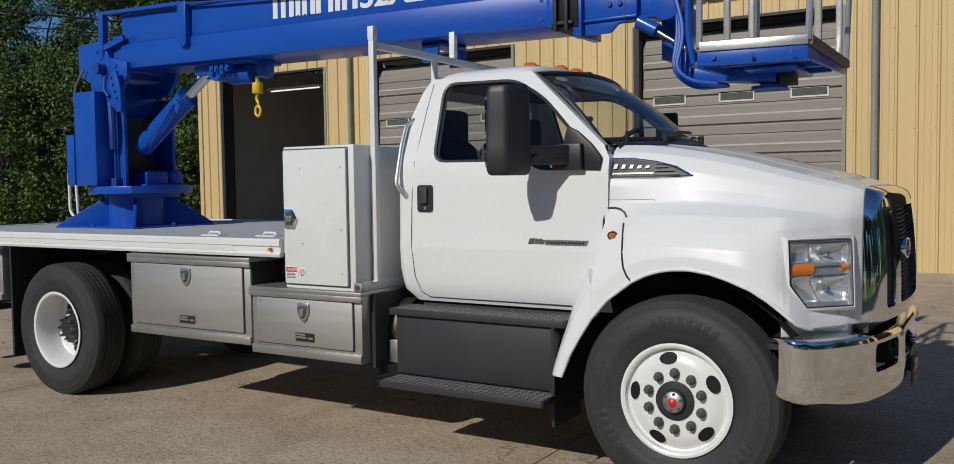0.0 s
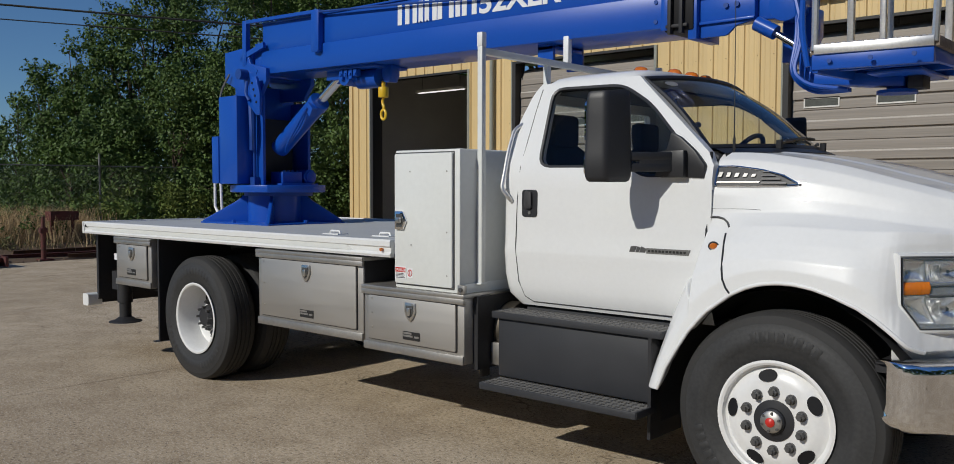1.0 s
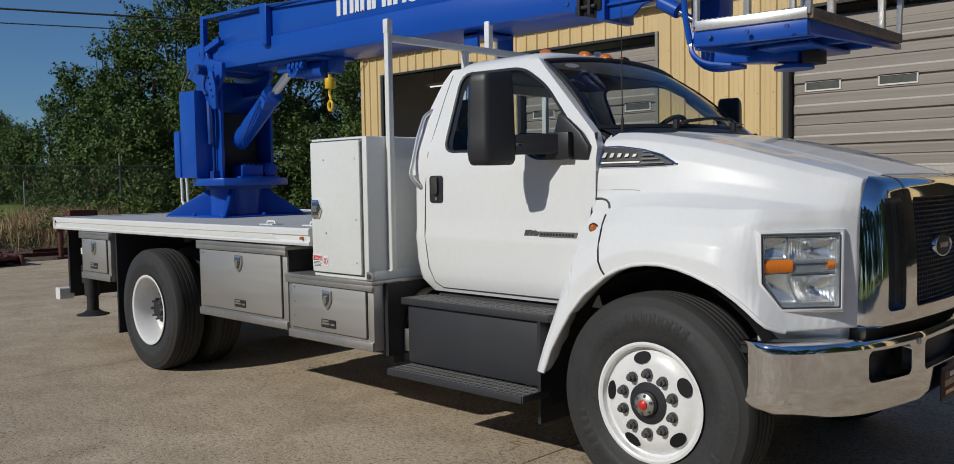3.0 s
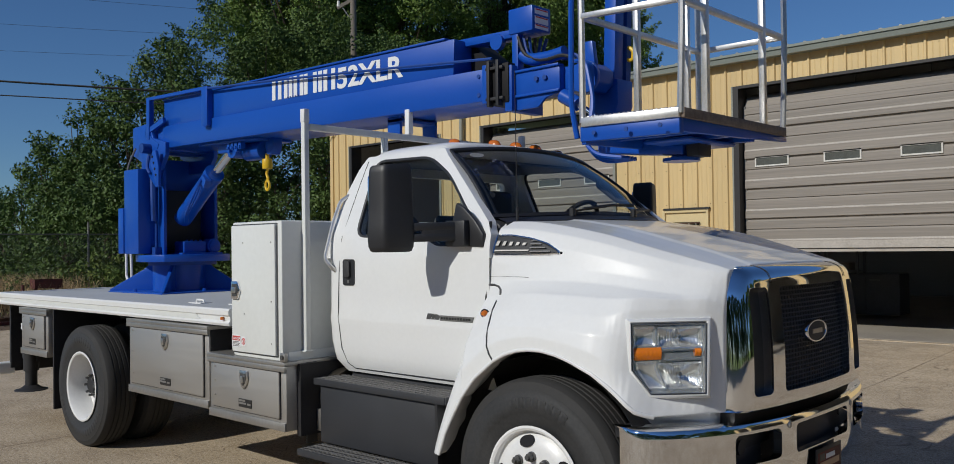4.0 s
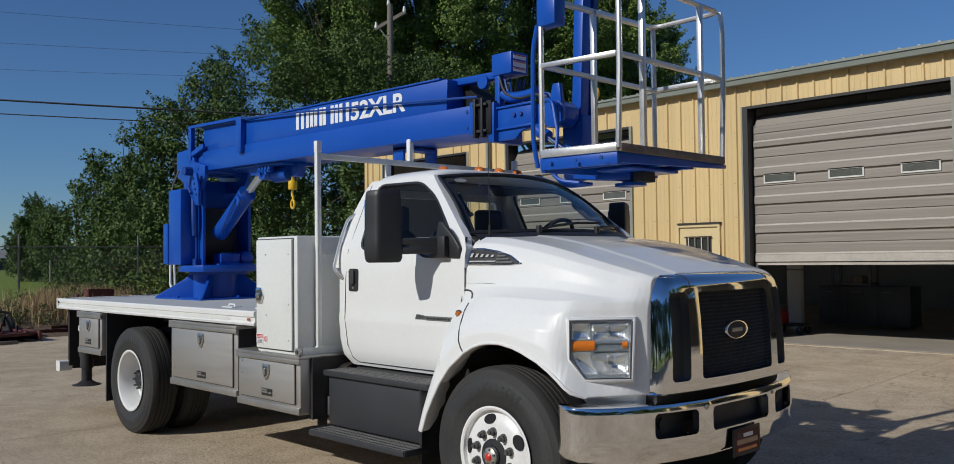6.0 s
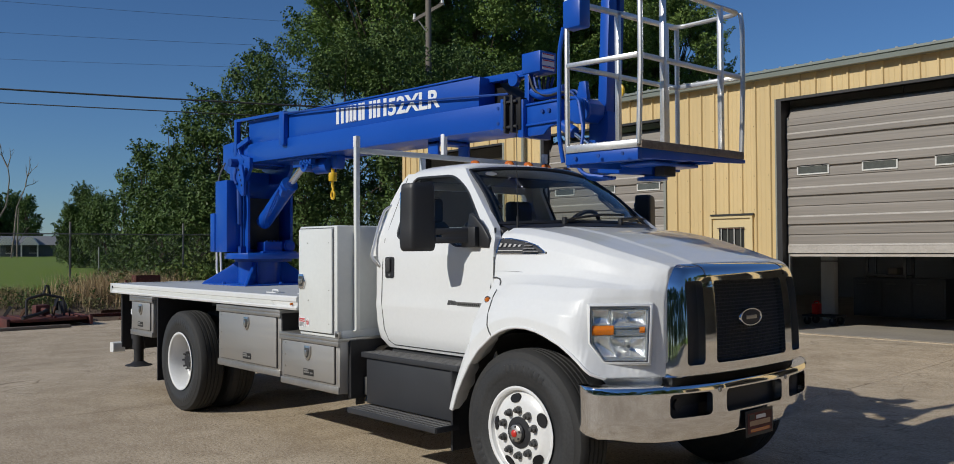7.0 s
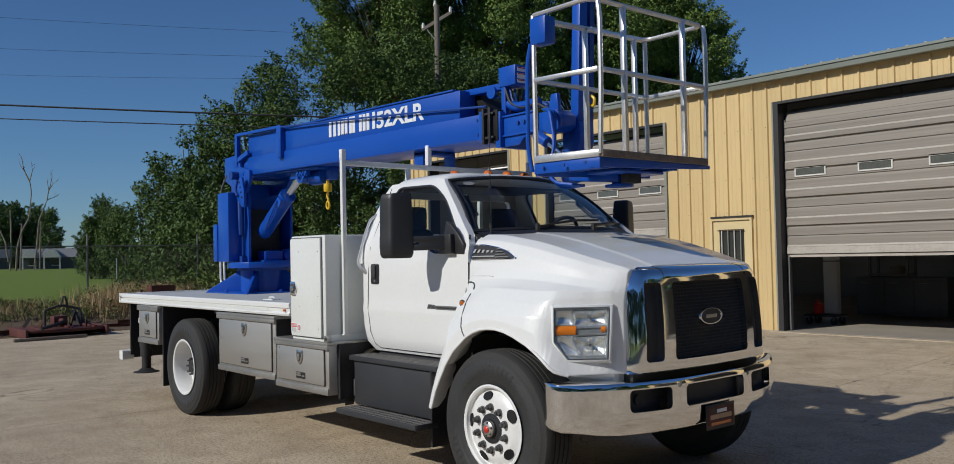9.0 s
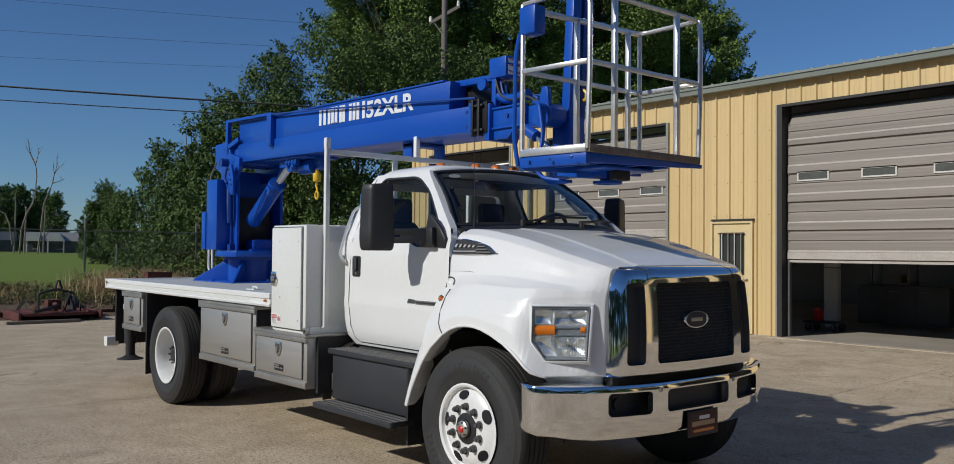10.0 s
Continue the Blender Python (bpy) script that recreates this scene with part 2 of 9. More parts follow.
def concrete_mat():
    """Tan yard concrete: worn patches, drip stains, grit and small pits, each at its own size."""
    m = bpy.data.materials.new("sun-bleached concrete")
    m.use_nodes = True
    nt = m.node_tree
    b = nt.nodes["Principled BSDF"]
    tc = nt.nodes.new("ShaderNodeTexCoord")
    def noise_at(scale, detail, rough=0.6, dist=0.0):
        n = nt.nodes.new("ShaderNodeTexNoise")
        n.inputs["Scale"].default_value, n.inputs["Detail"].default_value = scale, detail
        n.inputs["Roughness"].default_value, n.inputs["Distortion"].default_value = rough, dist
        nt.links.new(tc.outputs["Object"], n.inputs["Vector"])
        return n.outputs[0]
    def band(src, lo, hi, a, c):
        r = nt.nodes.new("ShaderNodeMapRange")
        for i, v in enumerate((lo, hi, a, c)):
            r.inputs[i + 1].default_value = v
        nt.links.new(src, r.inputs[0])
        return r.outputs[0]
    def blend(kind, fac, a, c):
        x = nt.nodes.new("ShaderNodeMix")
        x.data_type, x.blend_type = "RGBA", kind
        for sock, v in ((x.inputs[0], fac), (x.inputs[6], a), (x.inputs[7], c)):
            if isinstance(v, tuple) or isinstance(v, float):
                sock.default_value = (*v, 1) if isinstance(v, tuple) else v
            else:
                nt.links.new(v, sock)
        return x.outputs[2]
    big, mid = noise_at(0.28, 4, 0.6, 0.6), noise_at(1.9, 6, 0.65, 0.3)
    grit, pits = noise_at(30, 6, 0.8), noise_at(75, 3)
    stain = noise_at(0.75, 5, 0.7, 1.4)
    col = blend("MIX", band(big, 0.35, 0.65, 0.0, 1.0), (0.515, 0.410, 0.280), (0.64, 0.525, 0.375))
    col = blend("MULTIPLY", band(mid, 0.40, 0.60, 0.85, 0.0), col, (0.76, 0.73, 0.69))
    col = blend("MULTIPLY", band(stain, 0.60, 0.72, 0.0, 0.55), col, (0.62, 0.58, 0.52))
    col = blend("MULTIPLY", band(grit, 0.40, 0.58, 0.65, 0.0), col, (0.50, 0.48, 0.45))
    col = blend("SCREEN", band(pits, 0.57, 0.66, 0.0, 0.45), col, (0.45, 0.42, 0.37))
    chips, fleck = noise_at(42, 2, 0.5, 0.2), noise_at(95, 1)
    col = blend("MULTIPLY", band(chips, 0.60, 0.63, 0.0, 0.85), col, (0.42, 0.40, 0.38))
    col = blend("MIX", band(fleck, 0.61, 0.64, 0.0, 0.7), col, (0.72, 0.66, 0.56))
    line = noise_at(0.55, 4, 0.55, 0.5)
    dist = nt.nodes.new("ShaderNodeMath")
    dist.operation = "SUBTRACT"
    dist.inputs[1].default_value = 0.5
    nt.links.new(line, dist.inputs[0])
    side = nt.nodes.new("ShaderNodeMath")
    side.operation = "ABSOLUTE"
    nt.links.new(dist.outputs[0], side.inputs[0])
    gate = nt.nodes.new("ShaderNodeMath")
    gate.operation = "MULTIPLY"
    nt.links.new(band(side.outputs[0], 0.0, 0.004, 0.9, 0.0), gate.inputs[0])
    nt.links.new(band(big, 0.46, 0.54, 0.0, 1.0), gate.inputs[1])
    col = blend("MULTIPLY", gate.outputs[0], col, (0.35, 0.32, 0.29))
    nt.links.new(col, b.inputs["Base Color"])
    b.inputs["Roughness"].default_value = 0.88
    bp = nt.nodes.new("ShaderNodeBump")
    bp.inputs["Strength"].default_value, bp.inputs["Distance"].default_value = 0.55, 0.006
    nt.links.new(grit, bp.inputs["Height"])
    nt.links.new(bp.outputs[0], b.inputs["Normal"])
    return m


M["concrete"] = concrete_mat()
M["glass"] = glass_mat("cab glass", (0.80, 0.84, 0.835))
M["lens"] = glass_mat("clear lamp lens", (0.93, 0.95, 0.96), 0.02)


# ---- mesh helpers ----
def mesh_of(name, bm, material, bevel=0.0, smooth=40):
    bmesh.ops.recalc_face_normals(bm, faces=bm.faces)
    if bevel:
        bm.normal_update()
        bmesh.ops.bevel(bm, geom=[e for e in bm.edges if len(e.link_faces) == 2 and e.calc_face_angle(0) > 0.6], offset=bevel, segments=2, profile=0.5, affect="EDGES", clamp_overlap=True)
    bmesh.ops.recalc_face_normals(bm, faces=bm.faces)
    me = bpy.data.meshes.new(name)
    bm.to_mesh(me)
    bm.free()
    for mm in material if isinstance(material, (list, tuple)) else [material]:
        me.materials.append(M[mm] if isinstance(mm, str) else mm)
    if smooth:
        me.shade_smooth()
        me.set_sharp_from_angle(angle=radians(smooth))
    return me


def part(name, bm, material, parent=None, label="", bevel=0.0, smooth=40):
    ob = new(name, mesh_of(name, bm, material, bevel, smooth))
    ob.parent = parent
    return tagged(ob, label)


def thing(name, label, category, group="", kind="", at=(0, 0, 0)):
    ob = new(name)
    ob.location = at
    return tagged(ob, label, category, group, kind)


def B():
    return bmesh.new()


def box(bm, x0, x1, y0, y1, z0, z1):
    v = [bm.verts.new((x, y, z)) for z in (z0, z1) for x, y in ((x0, y0), (x1, y0), (x1, y1), (x0, y1))]
    for f in ((3, 2, 1, 0), (4, 5, 6, 7), (0, 1, 5, 4), (1, 2, 6, 5), (2, 3, 7, 6), (3, 0, 4, 7)):
        bm.faces.new([v[i] for i in f])
    return bm


def basis(d, up=(0, 0, 1)):
    d = Vector(d).normalized()
    up = Vector(up)
    if abs(d.dot(up)) > 0.98:
        up = Vector((0, 1, 0))
    a = d.cross(up).normalized()
    return a, a.cross(d).normalized()


def beam(bm, p, q, w, h=None, up=(0, 0, 1), w2=None, h2=None):
    """A square bar from p to q."""
    p, q = Vector(p), Vector(q)
    h = h or w
    a, b = basis(q - p, up)
    v = []
    for c, ww, hh in ((p, w, h), (q, w2 or w, h2 or h)):
        v += [bm.verts.new(c + a * sx * ww / 2 + b * sy * hh / 2) for sx, sy in ((-1, -1), (1, -1), (1, 1), (-1, 1))]
    for f in ((3, 2, 1, 0), (4, 5, 6, 7), (0, 1, 5, 4), (1, 2, 6, 5), (2, 3, 7, 6), (3, 0, 4, 7)):
        bm.faces.new([v[i] for i in f])
    return bm


def tube(bm, pts, r, seg=8, r2=None, closed=False):
    """A round bar along a polyline, tapering to r2."""
    pts = [Vector(p) for p in pts]
    rings = []
    n = len(pts)
    a = None
    for i, p in enumerate(pts):
        if closed:
            d = pts[(i + 1) % n] - pts[i - 1]
        else:
            d = pts[min(i + 1, n - 1)] - pts[max(i - 1, 0)]
        if a is None:
            a, b = basis(d)
        else:
            a = (a - d.normalized() * a.dot(d.normalized())).normalized()
            b = a.cross(d.normalized()).normalized()
        rr = r if r2 is None else r + (r2 - r) * i / max(1, n - 1)
        rings.append([bm.verts.new(p + (a * math.cos(t) + b * math.sin(t)) * rr) for t in (2 * math.pi * k / seg for k in range(seg))])
    for i in range(n if closed else n - 1):
        r0, r1 = rings[i], rings[(i + 1) % n]
        for k in range(seg):
            bm.faces.new((r0[k], r0[(k + 1) % seg], r1[(k + 1) % seg], r1[k]))
    if not closed:
        bm.faces.new(rings[0][::-1])
        bm.faces.new(rings[-1])
    return bm


def arc_pts(pts, r=0.05, n=5):
    """A polyline with its inner corners rounded."""
    pts = [Vector(p) for p in pts]
    out = [pts[0]]
    for i in range(1, len(pts) - 1):
        p, q, s = pts[i - 1], pts[i], pts[i + 1]
        k = min(r, (p - q).length * 0.45, (s - q).length * 0.45)
        a, b = q + (p - q).normalized() * k, q + (s - q).normalized() * k
        for j in range(n + 1):
            t = j / n
            out.append(a * (1 - t) ** 2 + q * 2 * t * (1 - t) + b * t * t)
    out.append(pts[-1])
    return out


def prism(bm, pts, axis, a, b):
    """Extrudes a flat outline along an axis from a to b; the outline lists the two other coordinates in order."""
    def at(p, k):
        c = list(p)
        c.insert("xyz".index(axis), k)
        return c
    lo, hi = [bm.verts.new(at(p, a)) for p in pts], [bm.verts.new(at(p, b)) for p in pts]
    n = len(pts)
    bm.faces.new(lo[::-1])
    bm.faces.new(hi)
    for i in range(n):
        bm.faces.new((lo[i], lo[(i + 1) % n], hi[(i + 1) % n], hi[i]))
    return bm


def loft(bm, loops, closed=True, caps=True):
    """Joins loops of equal length, one after the other."""
    rows = [[bm.verts.new(p) for p in lp] for lp in loops]
    n = len(rows[0])
    for r0, r1 in zip(rows, rows[1:]):
        for i in range(n if closed else n - 1):
            j = (i + 1) % n
            bm.faces.new((r0[i], r0[j], r1[j], r1[i]))
    if caps and closed:
        bm.faces.new(rows[0][::-1])
        bm.faces.new(rows[-1])
    return bm


def lathe(bm, prof, c, axis="y", seg=48, sign=1):
    """Turns a profile of (radius, offset) about an axis through c."""
    rows = []
    for r, o in prof:
        row = []
        for k in range(seg):
            t = 2 * math.pi * k / seg
            u, w = r * math.cos(t), r * math.sin(t)
            if axis == "y":
                p = (c[0] + u, c[1] + sign * o, c[2] + w)
            elif axis == "z":
                p = (c[0] + u, c[1] + w, c[2] + sign * o)
            else:
                p = (c[0] + sign * o, c[1] + u, c[2] + w)
            row.append(bm.verts.new(p))
        rows.append(row)
    for r0, r1 in zip(rows, rows[1:]):
        for i in range(seg):
            j = (i + 1) % seg
            bm.faces.new((r0[i], r0[j], r1[j], r1[i]))
    return rows


def disc(bm, c, r, axis="y", t=0.01, seg=20):
    d = {"x": (1, 0, 0), "y": (0, 1, 0), "z": (0, 0, 1)}[axis]
    return tube(bm, [Vector(c) - Vector(d) * t / 2, Vector(c) + Vector(d) * t / 2], r, seg)


def rounded(x0, x1, z0, z1, r, n=4):
    """Corners of a rounded rectangle in a plane."""
    out = []
    for cx, cz, a in ((x1 - r, z1 - r, 0), (x0 + r, z1 - r, 90), (x0 + r, z0 + r, 180), (x1 - r, z0 + r, 270)):
        for k in range(n + 1):
            t = radians(a + 90 * k / n)
            out.append((cx + r * math.cos(t), cz + r * math.sin(t)))
    return out


def smoothstep(a, b, x):
    t = max(0.0, min(1.0, (x - a) / (b - a)))
    return t * t * (3 - 2 * t)


def round_poly(pts, r, n=4):
    """An outline with every corner rounded."""
    out = []
    m = len(pts)
    for i in range(m):
        p, q, s = Vector(pts[i - 1]), Vector(pts[i]), Vector(pts[(i + 1) % m])
        k = min(r, (p - q).length * 0.45, (s - q).length * 0.45)
        a, b = q + (p - q).normalized() * k, q + (s - q).normalized() * k
        for j in range(n + 1):
            t = j / n
            v = a * (1 - t) ** 2 + q * 2 * t * (1 - t) + b * t * t
            out.append((v.x, v.y))
    return out



# ---- ground ----
def ground_z(x, y):
    """Height of the land: flat yard, a low bank at the fence, a field that climbs gently."""
    rise = 0.50 * smoothstep(-17.9, -21.6, x) + max(0.0, min(1.0, (-21.6 - x) / 75)) * 0.80
    return rise + 0.10 * smoothstep(5.5, 10.2, y) * smoothstep(-19, -17, x)


def build_ground():
    xs = [-900, -400, -200, -120, -97, -75, -55, -42, -33, -27, -24, -22.5, -21.6, -20.8, -20.2, -19.6, -19, -18.5, -18.1, -17.75, -17, -10, 0, 10, 16, 30, 80, 300, 900]
    ys = [-900, -300, -100, -50, -30, -20, -14, -10, -7, -5, -3, -1.5, 0, 1.5, 3, 4.5, 6, 8, 10, 13, 18, 25, 40, 80, 200, 900]
    bm = B()
    rows = []
    for x in xs:
        row = []
        for y in ys:
            z = ground_z(x, y)
            if x > -17.8:
                z = -0.05
            elif x > -24:
                z += 0.09 * noise.noise((x * 0.9, y * 0.7, 3.1)) * smoothstep(-17.75, -18.5, x)
            row.append(bm.verts.new((x + (0.25 * noise.noise((0.3, y * 0.6, 1.0)) if -17.8 < x < -17.7 else 0), y, z)))
        rows.append(row)
    for r0, r1, x in zip(rows, rows[1:], xs):
        for i in range(len(ys) - 1):
            f = bm.faces.new((r0[i], r1[i], r1[i + 1], r0[i + 1]))
            f.material_index = 1 if -21.7 < x < -17.6 else 0
    ob = part("ground", bm, ["grass", "dirt"])
    tagged(ob, "mown green field with a strip of littered earth by the fence", "ground", kind="structure")


build_ground()
pavement = thing("pavement", "sun-bleached tan concrete yard of large jointed slabs", "pavement", kind="structure")
bm = B()
box(bm, -17.7, 60, -33, -12.42, -0.06, -0.012)
box(bm, 12.9, 40, -12.42, 26, -0.06, -0.012)
part("outer_lot", bm, "concrete", pavement, "worn concrete lot round the yard", smooth=0)
SLAB_X = [-17.8, -14.73, -10.13, -5.53, -0.93, 3.67, 8.27, 12.87]
SLAB_Y = [-12.4, -7.8, -3.2, 1.4, 6.0, 10.2]


def build_slabs():
    bed = B()
    box(bed, -17.8, 12.87, -12.4, 10.2, -0.30, -0.035)
    part("slab_bed", bed, "joint", pavement, "dirt in the joints between slabs", smooth=0)
    for x0, x1 in zip(SLAB_X, SLAB_X[1:]):
        for y0, y1 in zip(SLAB_Y, SLAB_Y[1:]):
            bm = B()
            g = 0.0045
            n = 5
            top = []
            for i in range(n + 1):
                y = y0 + g + (y1 - y0 - 2 * g) * i / n
                top.append([bm.verts.new((x, y, ground_z(0, y))) for x in (x0 + g, (x0 + x1) / 2, x1 - g)])
            for r0, r1 in zip(top, top[1:]):
                for k in range(2):
                    bm.faces.new((r0[k], r0[k + 1], r1[k + 1], r1[k]))
            ex = bmesh.ops.extrude_face_region(bm, geom=bm.faces[:])
            bmesh.ops.translate(bm, vec=(0, 0, -0.12), verts=[v for v in ex["geom"] if isinstance(v, bmesh.types.BMVert)])
            part("slab", bm, "concrete", pavement, smooth=0)


# ---- workshop building ----
WALL_Y = 10.25
GARAGES = [(-15.5, -12.2, 4.32, None), (-10.75, -7.25, 4.37, 2.0), (-4.55, -1.03, 4.43, 1.56), (2.3, 5.8, 4.45, None), (6.75, 10.25, 4.45, None), (11.4, 14.9, 4.45, None), (16.0, 19.5, 4.45, None)]
MAN_DOOR = (-6.13, -5.17, 2.31)
EAVE = 4.95
shop = thing("workshop_building", "tan ribbed-metal workshop with bronze trim and large sectional doors", "building", kind="structure")


def rib_profile(x0, x1):
    """Outline of a sheet from above, with raised ribs every 0.305 m."""
    pts = [(x0, 0.0)]
    k = math.ceil((x0 + 17) / 0.305)
    while -17 + k * 0.305 < x1 - 0.03:
        c = -17 + k * 0.305
        if c > x0 + 0.03:
            pts += [(c - 0.030, 0.0), (c - 0.014, -0.032), (c + 0.014, -0.032), (c + 0.030, 0.0)]
            for s in (0.10, 0.20):
                if c + s + 0.01 < x1:
                    pts += [(c + s - 0.012, 0.0), (c + s, -0.005), (c + s + 0.012, 0.0)]
        k += 1
    pts.append((x1, 0.0))
    return [p for i, p in enumerate(pts) if i == 0 or p[0] > pts[i - 1][0] + 1e-4]


def sheet(x0, x1, z0, z1):
    bm = B()
    lo = [(x, WALL_Y + y, z0) for x, y in rib_profile(x0, x1)]
    hi = [(x, WALL_Y + y, z1) for x, y in rib_profile(x0, x1)]
    loft(bm, [lo, hi], closed=False)
    ret = bmesh.ops.extrude_face_region(bm, geom=bm.faces[:])
    for v in ret["geom"]:
        if isinstance(v, bmesh.types.BMVert):
            v.co.y = WALL_Y + 0.03
    part("wall_sheet", bm, "wall", shop, smooth=0)


def build_shop():
    x = -16.35
    cuts = sorted([-16.35, 21.0] + [v for g in GARAGES for v in (g[0] - 0.02, g[1] + 0.02)] + [MAN_DOOR[0], MAN_DOOR[1]])
    tops = {}
    for a, b in zip(cuts, cuts[1:]):
        z0 = 0.10
        for g in GARAGES:
            if a > g[0] - 0.1 and b < g[1] + 0.1:
                z0 = g[2]
        if abs(a - MAN_DOOR[0]) < 0.01:
            z0 = MAN_DOOR[2]
        n = max(1, round((b - a) / 0.915))
        for i in range(n):
            sheet(a + (b - a) * i / n, a + (b - a) * (i + 1) / n, z0, EAVE)
    # liner wall behind the sheets, with the openings
    bm = B()
    for a, b in zip(cuts, cuts[1:]):
        z0 = 0.0
        for g in GARAGES:
            if a > g[0] - 0.1 and b < g[1] + 0.1:
                z0 = g[2]
        box(bm, a, b, WALL_Y + 0.032, WALL_Y + 0.14, z0, EAVE)
    part("front_liner", bm, "indoor", shop, "dim inner face of the front wall", smooth=0)
    bm = B()
    box(bm, -16.35, -16.25, WALL_Y + 0.14, 22.3, 0, EAVE)
    part("end_wall", bm, "wall", shop, smooth=0)
    bm = B()
    box(bm, 20.9, 21.0, WALL_Y + 0.14, 22.3, 0, EAVE)
    part("end_wall", bm, "wall", shop, smooth=0)
    bm = B()
    box(bm, -16.25, 20.9, 22.2, 22.3, 0, 6.0)
    part("back_wall", bm, "indoor", shop, smooth=0)
    for a in (-16.248, 20.88):
        bm = B()
        box(bm, a, a + 0.018, WALL_Y + 0.15, 22.19, 0.116, 4.97)
        part("wall_lining", bm, "indoor", shop, smooth=0)
    bm = B()
    u = -16.2
    while u < 20.9:
        for z in (2.41, 3.06, 4.02):
            d = u + 0.075
            if not any(g[0] - 0.05 < d < g[1] + 0.05 and z < g[2] for g in GARAGES):
                box(bm, d - 0.006, d + 0.006, WALL_Y - 0.006, WALL_Y, z - 0.006, z + 0.006)
        u += 0.305
    tagged(part("screw", bm, "rust", shop, "rows of sheet screws", smooth=0), kind="stuff")
    bm = B()
    box(bm, -16.25, 20.9, WALL_Y - 0.05, 22.2, -0.1, 0.115)
    part("workshop_floor", bm, "indoor_floor", shop, "oily concrete floor indoors", smooth=0)
    bm = B()
    prism(bm, [(WALL_Y - 0.12, 5.04), (22.5, 6.05), (22.5, 6.0), (WALL_Y - 0.12, 4.99)], "x", -16.5, 21.2)
    xx = -16.4
    while xx < 21.1:
        prism(bm, [(xx - 0.03, 5.045), (xx - 0.016, 5.064), (xx + 0.016, 5.064), (xx + 0.03, 5.045)], "y", WALL_Y - 0.14, WALL_Y + 0.5)
        xx += 0.305
    part("roof", bm, "roof", shop, "low-pitched ribbed metal roof", smooth=0)
    bm = B()
    prism(bm, [(WALL_Y - 0.035, 4.885), (WALL_Y - 0.19, 4.885), (WALL_Y - 0.205, 4.965), (WALL_Y - 0.185, 4.97), (WALL_Y - 0.185, 4.982), (WALL_Y - 0.215, 4.985), (WALL_Y - 0.215, 5.028), (WALL_Y - 0.10, 5.04), (WALL_Y - 0.035, 5.0)], "x", -16.5, 21.2)
    part("gutter", bm, "eave", shop, "weathered grey-green eave gutter", smooth=0)
    bm = B()
    tube(bm, arc_pts([(-0.53, WALL_Y - 0.09, 4.9), (-0.53, WALL_Y - 0.09, 0.35), (-0.53, WALL_Y - 0.35, 0.15)], 0.1), 0.055, 10)
    part("downspout", bm, "gutter", shop, "grey-bronze downspout")
    bm = B()
    tube(bm, arc_pts([(-11.4, WALL_Y - 0.09, 4.9), (-11.4, WALL_Y - 0.09, 0.35), (-11.4, WALL_Y - 0.3, 0.15)], 0.1), 0.05, 10)
    part("downspout", bm, "gutter", shop, "grey-bronze downspout")
    bm = B()
    box(bm, -16.42, -16.30, WALL_Y - 0.04, WALL_Y + 0.12, 0.1, EAVE - 0.08)
    part("corner_trim", bm, "wall", shop, smooth=0)
    for gi, (x0, x1, zt, zb) in enumerate(GARAGES):
        bm = B()
        lw = 0.13 if gi == 2 else 0.12
        box(bm, x0 - lw + 0.03, x0, WALL_Y - 0.040, WALL_Y + 0.30, 0.1, zt + 0.05)
        part("door_jamb", bm, "brown_trim", shop, smooth=0)
        bm = B()
        box(bm, x0 - lw, x0 - lw + 0.03, WALL_Y - 0.046, WALL_Y + 0.28, 0.1, zt + 0.05)
        part("jamb_trim", bm, "gutter", shop, "weathered grey jamb trim", smooth=0)
        bm = B()
        box(bm, x1, x1 + 0.06, WALL_Y - 0.045, WALL_Y + 0.30, 0.1, zt + 0.05)
        part("door_jamb", bm, "gutter", shop, smooth=0)
        bm = B()
        box(bm, x0, x1, WALL_Y - 0.045, WALL_Y + 0.14, zt, zt + 0.05)
        part("door_header", bm, "brown_trim", shop, smooth=0)
        if zb is None:
            continue
        sectional_door(x0, x1, zb, zt)
    # person door
    a, b, zt = MAN_DOOR
    d = B()
    box(d, a + 0.05, b - 0.05, WALL_Y - 0.01, WALL_Y + 0.04, 0.115, zt - 0.05)
    door = part("entry_door", d, "door_yellow", shop, "cream steel door with a barred dark window", smooth=0)
    for u, v, z0, z1 in ((a, a + 0.05, 0.1, zt), (b - 0.05, b, 0.1, zt), (a + 0.05, b - 0.05, zt - 0.05, zt)):
        f = B()
        box(f, u, v, WALL_Y - 0.05, WALL_Y + 0.06, z0, z1)
        part("frame", f, "door_yellow", door, smooth=0)
    d = B()
    box(d, a + 0.03, b + 0.03, WALL_Y - 0.07, WALL_Y - 0.02, zt, zt + 0.035)
    part("drip_cap", d, "brown_trim", door, smooth=0)
    d = B()
    box(d, -5.93, -5.37, WALL_Y - 0.018, WALL_Y - 0.004, 1.25, 2.08)
    part("pane", d, "glass_dark", door, "dark dusty window pane", smooth=0)
    for k in range(4):
        d = B()
        tube(d, [(-5.86 + k * 0.145, WALL_Y - 0.045, 1.25), (-5.86 + k * 0.145, WALL_Y - 0.045, 2.06)], 0.012, 6)
        part("bar", d, "gutter" if k % 2 else "door_frame_white", door)
    d = B()
